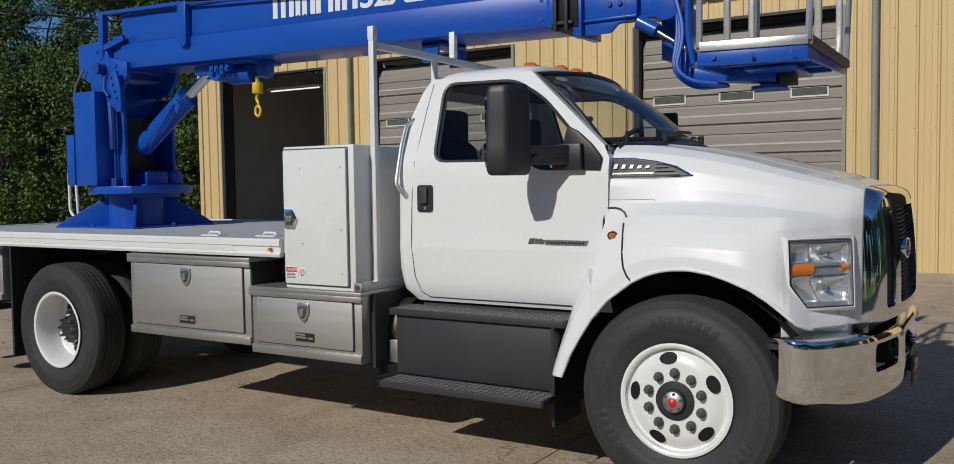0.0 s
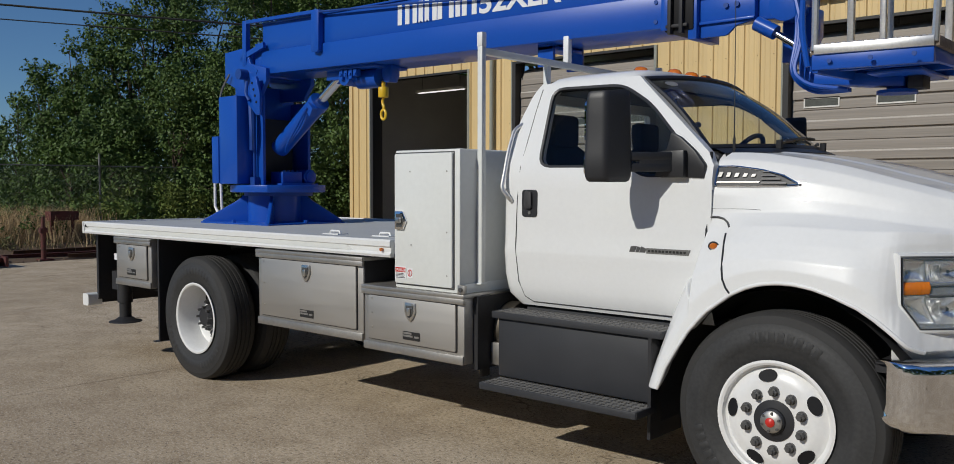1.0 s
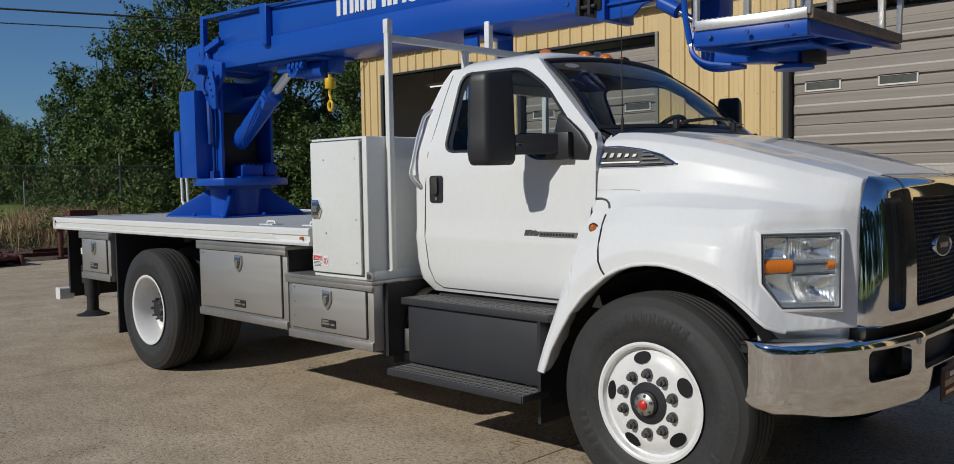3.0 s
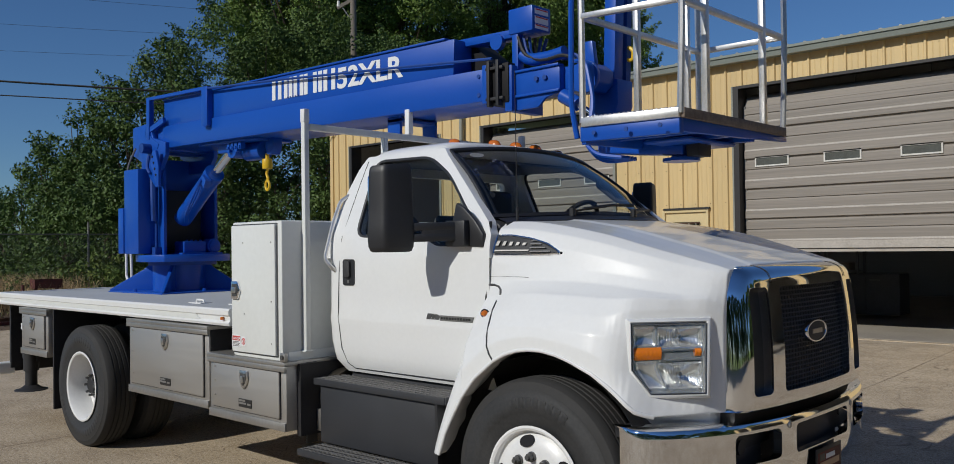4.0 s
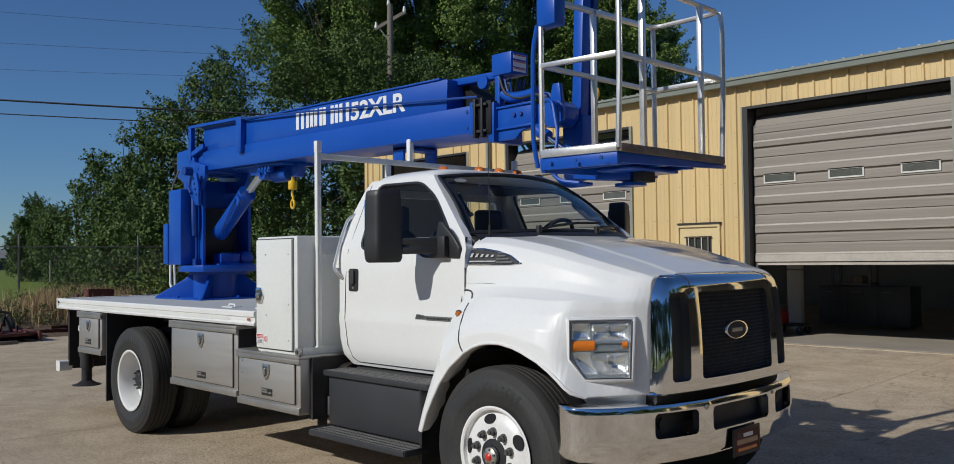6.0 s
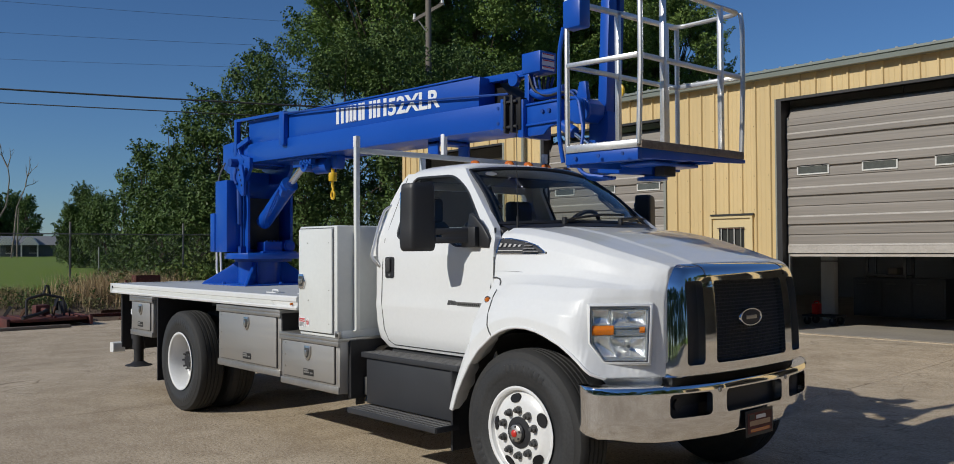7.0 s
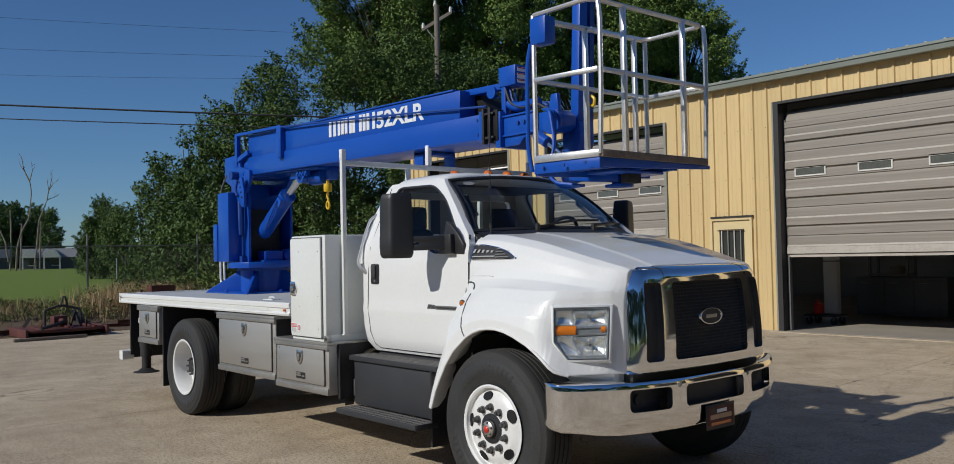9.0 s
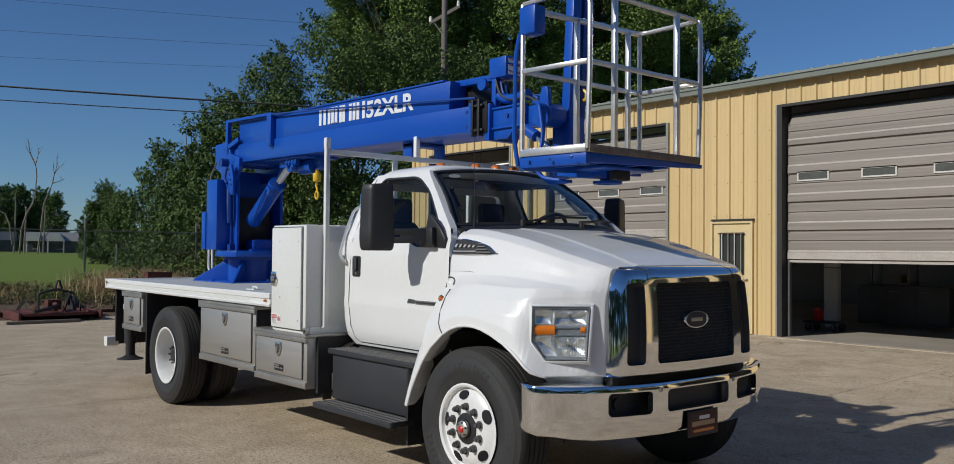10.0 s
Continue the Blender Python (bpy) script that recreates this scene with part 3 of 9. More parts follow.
    beam(d, (-5.95, WALL_Y - 0.045, 2.06), (-5.35, WALL_Y - 0.045, 2.06), 0.02)
    part("bar", d, "rust", door)
    d = B()
    tube(d, [(-5.30, WALL_Y, 1.17), (-5.30, WALL_Y - 0.06, 1.17), (-5.38, WALL_Y - 0.06, 1.17)], 0.014, 8)
    part("door_handle", d, "steel_trim", door)
    bm = B()
    box(bm, -4.75, -0.95, WALL_Y - 0.20, WALL_Y - 0.05, -0.05, 0.112)
    part("door_sill", bm, "concrete", shop, smooth=0)


def sectional_door(x0, x1, zb, zt):
    """A raised sectional door: ribbed horizontal sections, the top ones bent back along the track."""
    y = WALL_Y + 0.16
    bm = B()
    box(bm, x0 + 0.01, x0 + 0.05, y - 0.02, y + 0.06, 0.12, zt - 0.3)
    door = part("sectional_door", bm, "galv", shop, "weathered brown-grey sectional door standing part open", smooth=0)
    h = 0.535
    z = zb
    i = 0
    while z < zt - 0.36 + 0.01:
        top = min(z + h, zt - 0.32)
        prof = [(0.0, z), (-0.006, z + 0.01)]
        n = 3 if top - z > 0.4 else 2
        for k in range(n):
            a = z + 0.01 + (top - z - 0.02) * k / n
            b = z + 0.01 + (top - z - 0.02) * (k + 1) / n
            # a shadow groove under most ribs, one sloping sunlit ledge per section
            lift = -0.040 if k == 0 else -0.022
            prof += ([] if k == 1 else [(-0.002, a + 0.002)]) + [(lift, a + 0.010), (lift, b - 0.03), (-0.022 if k == 0 else -0.010, b - 0.006), (-0.022 if k == 0 else -0.002, b - 0.003)]
            if k == 0:
                prof[-1] = (-0.022, b + 0.002)
        prof += [(-0.006, top - 0.006), (0.0, top - 0.004), (0.04, top - 0.004), (0.04, z)]
        s = B()
        prism(s, [(y + py, pz) for py, pz in prof], "x", x0 + 0.02, x1 - 0.02)
        sec = part("door_section", s, "rollup", door, smooth=0)
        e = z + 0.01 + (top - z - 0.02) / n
        # paler strip along the ledge of each section
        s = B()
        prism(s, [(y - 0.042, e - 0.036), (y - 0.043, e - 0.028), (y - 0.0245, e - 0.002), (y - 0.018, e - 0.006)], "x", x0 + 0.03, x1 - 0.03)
        part("worn_edge", s, "door_worn", sec, "pale strip on the ledge", smooth=0)
        z += h
    # bent-back top section and bottom seal
    s = B()
    prism(s, [(y + 0.0, zt - 0.325), (y + 0.10, zt - 0.14), (y + 0.30, zt - 0.06), (y + 2.2, zt - 0.04), (y + 2.2, zt - 0.08), (y + 0.3, zt - 0.10), (y + 0.14, zt - 0.17), (y + 0.04, zt - 0.325)], "x", x0 + 0.02, x1 - 0.02)
    part("door_section", s, "rollup", door, smooth=0)
    s = B()
    box(s, x0 + 0.02, x1 - 0.02, y - 0.012, y + 0.04, zb - 0.05, zb)
    part("bottom_rail", s, "door_worn", door, "pale bottom rail", smooth=0)
    # paler panel over the lowest rib
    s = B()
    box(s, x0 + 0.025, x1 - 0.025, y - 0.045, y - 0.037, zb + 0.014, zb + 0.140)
    part("bottom_panel", s, "door_worn", door, "pale bottom panel of the door", smooth=0)
    zc = zb + 1.555
    if zb > 1.9:
        zc = zb + 1.02
    for k in range(3):
        wx = x0 + 0.22 + 1.225 * k
        for u, v, za, zd in ((wx, wx + 0.62, zc - 0.09, zc - 0.065), (wx, wx + 0.62, zc + 0.065, zc + 0.09), (wx, wx + 0.025, zc - 0.065, zc + 0.065), (wx + 0.595, wx + 0.62, zc - 0.065, zc + 0.065)):
            s = B()
            box(s, u, v, y - 0.04, y - 0.018, za, zd)
            part("window_trim", s, "door_frame_white", door, smooth=0)
        # reflected surroundings are put into the grey of the pane
        s = B()
        box(s, wx + 0.025, wx + 0.595, y - 0.028, y - 0.02, zc - 0.065, zc + 0.065)
        part("pane", s, "pane_dusty", door, "grey pane with reflection in its colour", smooth=0)


build_shop()


# ---- inside the workshop ----
def build_indoor():
    cart = thing("rolling_cart", "low black rolling cart just inside the open door", "cart", at=(-4.98, 12.1, 0.115))
    bm = B()
    box(bm, -0.1, 0.62, -0.22, 0.22, 0.16, 0.2)
    part("tray", bm, "frame_black", cart, bevel=0.005)
    for sx in (0.0, 0.53):
        for sy in (-0.17, 0.17):
            bm = B()
            disc(bm, (sx, sy, 0.075), 0.075, "y", 0.04, 16)
            part("caster", bm, "rubber", cart)
            bm = B()
            box(bm, sx - 0.02, sx + 0.02, sy - 0.03, sy + 0.03, 0.075, 0.16)
            part("fork", bm, "galv", cart)
    can = thing("fuel_can", "small red plastic fuel can on the cart", "fuel can", at=(-4.93, 12.1, 0.315))
    bm = B()
    box(bm, 0, 0.125, -0.1, 0.1, 0, 0.22)
    part("can", bm, "red", can, bevel=0.02)
    bm = B()
    tube(bm, arc_pts([(0.02, 0, 0.21), (0.02, 0, 0.262), (0.10, 0, 0.262), (0.10, 0, 0.21)], 0.03), 0.014, 8)
    part("handle", bm, "red", can)
    cab = thing("storage_locker", "pale two-door steel locker inside the workshop", "locker", at=(-5.28, 13.1, 0.115))
    bm = B()
    box(bm, 0, 0.30, 0, 0.16, 0.05, 1.25)
    box(bm, 0.02, 0.28, 0.02, 0.16, 0, 0.05)
    part("body", bm, "door_frame_white", cab, bevel=0.006)
    bm = B()
    box(bm, 0, 0.30, 0, 0.16, 1.28, 2.0)
    part("upper_body", bm, "door_frame_white", cab, bevel=0.006)
    ch = thing("tool_chest", "long worn grey tool chest under the shelf rack", "chest", at=(-4.95, 13.9, 0.115))
    bm = B()
    box(bm, 0, 1.9, 0, 0.6, 0.08, 0.90)
    part("body", bm, "chest_grey", ch, bevel=0.01)
    for k in range(3):
        bm = B()
        box(bm, 0.03 + 0.62 * k, 0.62 + 0.62 * k, -0.015, 0, 0.14, 0.84)
        dr = part("door", bm, "chest_grey", ch, bevel=0.006)
        bm = B()
        tube(bm, [(0.10 + 0.62 * k, -0.035, 0.78), (0.30 + 0.62 * k, -0.035, 0.78)], 0.008, 8)
        part("handle", bm, "galv", dr)
    sh = thing("shelf_rack", "grey steel shelf rack standing on the tool chest", "shelf", at=(-4.72, 14.0, 1.015))
    for sx in (0, 0.80):
        for sy in (0, 0.4):
            bm = B()
            box(bm, sx, sx + 0.05, sy, sy + 0.05, 0, 1.3)
            part("upright", bm, "galv", sh, smooth=0)
    for z in (0.04, 0.52, 1.0):
        bm = B()
        box(bm, 0, 0.85, 0, 0.45, z, z + 0.03)
        part("board", bm, "galv", sh, smooth=0)
    for k, z, w in ((0.45, 0.07, 0.20), (0.50, 0.55, 0.22), (0.12, 1.03, 0.30)):
        c = thing("cardboard_box", "small pale cardboard box on the shelf rack", "box", group="boxes on the shelf", at=(-4.72 + k, 14.05, 1.015 + z))
        bm = B()
        box(bm, 0, w, 0, 0.3, 0, w * 0.75)
        part("carton", bm, "pole", c, bevel=0.004)
    for x, y, z in ((-14.76, 12.0, 4.17), (-3.0, 13.6, 4.55)):
        lamp = thing("strip_light", "white fluorescent strip light under the workshop ceiling", "lamp", group="workshop strip lights", at=(x, y, z))
        bm = B()
        box(bm, -0.9, 0.9, -0.08, 0.08, 0.03, 0.09)
        part("housing", bm, "door_frame_white", lamp, smooth=0)
        bm = B()
        tube(bm, [(-0.85, 0, 0.015), (0.85, 0, 0.015)], 0.016, 8)
        em = bpy.data.materials.new("lit tube")
        em.use_nodes = True
        em.node_tree.nodes["Principled BSDF"].inputs["Emission Color"].default_value = (1, 0.97, 0.9, 1)
        em.node_tree.nodes["Principled BSDF"].inputs["Emission Strength"].default_value = 0.9
        part("tube", bm, em, lamp, "lit fluorescent tube")
        for sx in (-0.7, 0.7):
            bm = B()
            beam(bm, (sx, 0, 0.09), (sx, 0, 0.8), 0.015)
            part("hanger", bm, "galv", lamp)
    bench = thing("work_bench", "dark cluttered work bench inside the open bay", "bench", at=(-15.0, 17.5, 0.115))
    bm = B()
    box(bm, 0, 2.4, 0, 0.7, 0.86, 0.92)
    part("top", bm, "pole", bench, smooth=0)
    for sx in (0.05, 2.25):
        for sy in (0.05, 0.55):
            bm = B()
            box(bm, sx, sx + 0.1, sy, sy + 0.1, 0, 0.86)
            part("leg", bm, "pole", bench, smooth=0)


build_indoor()


# ---- trees, fence, poles and field ----
def leaf_mesh(name, centres, radii, per, size, seed, material):
    """Many small bent leaf sprays scattered in uneven clumps."""
    rng = np.random.default_rng(seed)
    vs, fs = [], []
    for c, r in zip(centres, radii):
        n = max(6, int(per * r * r))
        d = rng.normal(size=(n, 3))
        d /= np.linalg.norm(d, axis=1)[:, None]
        rad = r * rng.uniform(0.45, 1.0, n) ** 0.6 * (1 + 0.25 * np.sin(d[:, 0] * 5 + seed) * np.cos(d[:, 2] * 4))
        p = np.array(c) + d * rad[:, None] * (1.0, 1.0, 0.8)
        nrm = d + rng.normal(size=(n, 3)) * 0.55 + (0, 0, 0.35)
        a = np.cross(nrm, rng.normal(size=(n, 3)))
        a /= np.linalg.norm(a, axis=1)[:, None]
        b = np.cross(nrm, a)
        b /= np.linalg.norm(b, axis=1)[:, None]
        s = size * rng.uniform(0.6, 1.4, n)[:, None]
        o = len(vs)
        q = np.stack([p - a * s * 0.55, p + b * s * 0.34, p + a * s * 0.6, p - b * s * 0.34], 1).reshape(-1, 3)
        vs.extend(q.tolist())
        fs.extend([(o + 4 * i, o + 4 * i + 1, o + 4 * i + 2, o + 4 * i + 3) for i in range(n)])
    me = bpy.data.meshes.new(name)
    me.from_pydata(vs, [], fs)
    me.materials.append(M[material])
    return me


def tree(base, height, spread, seed, lobes, per=260, size=0.17, low=0.25, material="leaf", label="leafy green broadleaf tree behind the fence", lean=(0, 0)):
    """A trunk with limbs and an uneven crown made of leaf clumps."""
    rng = random.Random(seed)
    x, y = base
    z = ground_z(x, y) - 0.1
    t = thing("tree", label, "tree", group="trees behind the yard", at=(x, y, z))
    bm = B()
    r0 = 0.010 * height + 0.05
    trunk = [Vector((lean[0] * k, lean[1] * k, height * 0.62 * k)) + Vector((rng.uniform(-1, 1), rng.uniform(-1, 1), 0)) * 0.12 * k for k in (0, 0.2, 0.45, 0.7, 1.0)]
    tube(bm, trunk, r0, 9, r0 * 0.35)
    cents, rads = [], []
    for i in range(lobes):
        az = rng.uniform(0, 2 * math.pi)
        h = rng.uniform(low, 1.0)
        e = math.sin(math.pi * min(0.97, 0.28 + 0.70 * (h - low) / (1 - low))) ** 0.7
        rr = spread * e * rng.uniform(0.25, 1.0) ** 0.6
        c = Vector((math.cos(az) * rr + lean[0] * h, math.sin(az) * rr + lean[1] * h, height * h * 0.95))
        r = rng.uniform(0.10, 0.24) * spread + 0.22
        cents.append(tuple(c))
        rads.append(r)
        for _ in range(rng.randint(1, 3)):
            o = Vector((rng.gauss(0, 1), rng.gauss(0, 1), rng.gauss(0, 0.8))).normalized() * r * rng.uniform(0.8, 1.35)
            cents.append(tuple(c + o))
            rads.append(r * rng.uniform(0.3, 0.55))
        out = Vector((c.x - lean[0] * h, c.y - lean[1] * h, 0.0))
        tip = (out.normalized() if out.length > 0.01 else Vector((1, 0, 0))) * rng.uniform(0.2, 0.9) + Vector((rng.gauss(0, 0.35), rng.gauss(0, 0.35), rng.uniform(0.2, 1.1)))
        tip.normalize()
        for j in range(4):
            cents.append(tuple(c + tip * r * (0.85 + 0.26 * j)))
            rads.append(max(0.09, r * (0.34 - 0.07 * j)))
        if i % 2 == 0:
            s = trunk[1] + (trunk[-1] - trunk[1]) * min(1, h * 0.75)
            m = s.lerp(c, 0.5) + Vector((0, 0, 0.12 * height * rng.uniform(0, 0.6)))
            tube(bm, [s, m, c], r0 * 0.32, 6, r0 * 0.06)
    part("trunk", bm, "bark", t)
    ob = new("crown", leaf_mesh("crown", cents, rads, per * 1.5, size * 0.72, seed, material))
    ob.parent = t
    return t


def polar(az, d):
    """A place seen from the yard, by bearing left of the building's normal and distance."""
    return (4.2 - math.sin(radians(az)) * d, -4.9 + math.cos(radians(az)) * d)


# thicket between the field and the workshop, rising to the right
for k, (az, d, h, s) in enumerate([(70.6, 38, 4.4, 0.7), (69.3, 37, 5.5, 0.9), (67.9, 36, 6.3, 1.1), (66.3, 36, 7.4, 1.4), (65.1, 35, 7.6, 1.6), (62.4, 34.5, 9.0, 2.1), (69.0, 35.5, 3.8, 1.0), (67.2, 34.5, 4.8, 1.3), (64.0, 35, 8.7, 1.9), (60.8, 34, 9.6, 2.4), (57.5, 34, 9.7, 2.9), (54.0, 35, 10.0, 3.0), (50.5, 36, 10.2, 3.0), (46.8, 37, 9.6, 3.0), (68.4, 33, 2.8, 1.0), (66.5, 31, 3.8, 1.5), (63.2, 30, 4.6, 1.9), (60.0, 29.5, 5.4, 2.1), (56.8, 29, 5.6, 2.2), (53.6, 29, 5.8, 2.2), (50.6, 30, 5.8, 2.2)]):
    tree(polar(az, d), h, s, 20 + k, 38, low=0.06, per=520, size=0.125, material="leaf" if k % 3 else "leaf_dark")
# tall trees behind the workshop
for k, (az, d, h, s) in enumerate([(54.8, 50, 22.5, 5.2), (49.0, 52, 24.5, 6.2), (42.6, 53, 22.5, 5.4), (36.3, 54, 17.5, 3.5), (39.5, 54, 21, 3.5)]):
    tree(polar(az, d), h, s, 60 + k, 120, low=0.48, per=380, size=0.175, material="leaf_sunlit", label="tall dark-green tree behind the workshop")
# far trees across the field
for k, (az, d, h, s, m) in enumerate([(72.7, 55, 4.8, 0.75, "leaf"), (72.1, 53, 4.2, 0.8, "leaf"), (71.6, 46, 3.5, 0.8, "leaf"), (73.45, 54, 3.7, 0.6, "leaf"), (73.0, 54, 2.4, 1.0, "leaf_dark"), (75.65, 108, 6.6, 1.3, "leaf_dark"), (76.5, 111, 7.5, 1.7, "leaf_dark"), (77.4, 112, 7.6, 1.7, "leaf_dark"), (78.4, 110, 7.4, 2.0, "leaf_dark"), (79.7, 112, 7.7, 2.6, "leaf_dark"), (81.8, 114, 7.4, 3.6, "leaf_dark"), (84.6, 115, 7.6, 4.4, "leaf_dark"), (76.0, 114, 4.2, 1.6, "leaf_dark"), (77.0, 114, 5.0, 2.4, "leaf_dark"), (79.0, 115, 5.2, 3.2, "leaf_dark"), (74.2, 125, 2.0, 1.6, "leaf_dark"), (75.5, 112, 2.9, 1.0, "leaf_dark"), (76.3, 113, 3.6, 1.5, "leaf_dark"), (77.3, 113, 3.6, 1.8, "leaf_dark"), (78.4, 113, 3.8, 2.0, "leaf_dark"), (79.8, 113, 3.8, 2.4, "leaf_dark")]):
    far = d > 100
    tree(polar(az, d), h, s, 90 + k, 80 if far else 60, low=0.03 if far else 0.16, per=260 if far else 700, size=0.22 if far else 0.115, material=m, label="far green tree across the mown field")
# trees across the road behind the camera, seen in the chrome
for k, (x, y) in enumerate(((-34, -42), (-24, -40), (-15, -41), (-6, -39), (3, -37), (11, -36), (19, -34), (27, -31), (34, -26), (40, -18), (44, -9), (47, 1), (49, 12), (33, 16), (29, 25), (38, 7))):
    tree((x, y), 14.5 + 2 * math.sin(k * 1.3), 6.2, 130 + k, 70, low=0.06, per=34, size=0.75, material="leaf_dark", label="dark-green tree across the road from the yard")


def dead_tree(base, limbs, seed, label):
    """A bare snag: each limb is a bent line across and up, with its thickness."""
    rng = random.Random(seed)
    x, y = base
    t = thing("dead_tree", label, "tree", group="dead trees", at=(x, y, ground_z(x, y) - 0.1))
    t.rotation_euler = (0, 0, radians(76.8))
    bm = B()
    for r0, r1, pts in limbs:
        line, dep = [], 0.0
        for u, h in pts:
            line.append(Vector((u, dep, h)))
            dep += rng.uniform(-0.25, 0.25)
        fine = []
        for a, b in zip(line, line[1:]):
            fine += [a, a.lerp(b, 0.5) + Vector((rng.uniform(-0.03, 0.03), 0, rng.uniform(-0.03, 0.03)))]
        tube(bm, fine + [line[-1]], r0, 6, r1)
        for q in fine[len(fine) // 2:]:
            if r1 < 0.03 and rng.random() < 0.95:
                d = Vector((rng.uniform(-0.35, 0.35), rng.uniform(-0.2, 0.2), rng.uniform(0.2, 0.6)))
                tube(bm, [q, q + d * 0.5 + Vector((0.04, 0, 0)), q + d], 0.018, 4, 0.008)
    part("trunk", bm, "dead", t)


dead_tree(polar(77.45, 88), [
    (0.085, 0.040, ((0, 0), (0.12, 2.1), (0.5, 3.6), (1.0, 4.6), (1.2, 5.7), (1.28, 7.0), (1.15, 8.1))),
    (0.07, 0.015, ((1.15, 8.1), (0.8, 8.9), (0.62, 9.6), (0.50, 10.4))),
    (0.05, 0.012, ((1.15, 8.1), (1.38, 9.1), (1.30, 9.9))),
    (0.035, 0.010, ((0.8, 8.9), (0.42, 9.5), (0.36, 9.9)))], 3, "tall bare forked dead tree standing across the field")
dead_tree(polar(76.5, 89), [
    (0.08, 0.035, ((0, 0), (0.22, 2.0), (0.42, 4.6), (0.80, 5.7), (1.1, 6.5))),
    (0.06, 0.014, ((1.1, 6.5), (1.25, 7.4), (1.45, 8.3), (1.45, 9.3))),
    (0.045, 0.012, ((1.1, 6.5), (1.7, 6.75), (2.15, 7.1))),
    (0.04, 0.010, ((1.25, 7.4), (1.62, 8.0), (2.05, 8.4))),
    (0.04, 0.010, ((1.25, 7.4), (1.12, 8.5)))], 8, "slender bare dead tree standing across the field")
dead_tree(polar(77.75, 90), [
    (0.08, 0.05, ((0, 0), (0.10, 2.8), (0.05, 5.6))),
    (0.08, 0.04, ((-0.1, 0.9), (-0.35, 2.7), (-0.75, 3.7), (-1.3, 4.0)))], 5, "broken pale dead trunk with one bent limb")
dead_tree(polar(77.2, 91), [(0.085, 0.06, ((0, 0), (0.04, 2.0), (0.10, 4.4)))], 6, "short broken pale dead trunk")
dead_tree(polar(76.2, 91), [(0.075, 0.05, ((0, 0), (0.05, 2.6), (0.10, 4.6))), (0.05, 0.02, ((0.0, 1.4), (0.6, 2.4), (0.95, 2.9)))], 7, "broken pale dead trunk with a side limb")


def blades(name, n, place, h0, h1, material, label, category, seed, w=0.010, lean=0.10):
    """Thin upright stems, one object of uncountable stuff."""
    rng = random.Random(seed)
    vs, fs = [], []
    while len(fs) < 2 * n:
        p = place(rng)
        if p is None:
            continue
        x, y, k = p
        h = rng.uniform(h0, h1) * k
        z = ground_z(x, y) - 0.02
        dx, dy = rng.gauss(0, lean) * h * 3, rng.gauss(0, lean) * h * 3
        o = len(vs)
        a = rng.uniform(0, math.pi)
        wx, wy = w * math.cos(a), w * math.sin(a)
        mx, my = x + dx * 0.4, y + dy * 0.4
        vs += [(x - wx, y - wy, z), (x + wx, y + wy, z), (mx + wx * 0.7, my + wy * 0.7, z + h * 0.6), (mx - wx * 0.7, my - wy * 0.7, z + h * 0.6), (x + dx, y + dy, z + h)]
        fs += [(o, o + 1, o + 2, o + 3), (o + 3, o + 2, o + 4)]
    me = bpy.data.meshes.new(name)
    me.from_pydata(vs, [], fs)
    me.materials.append(M[material])
    tagged(new(name, me), label, category, kind="stuff")


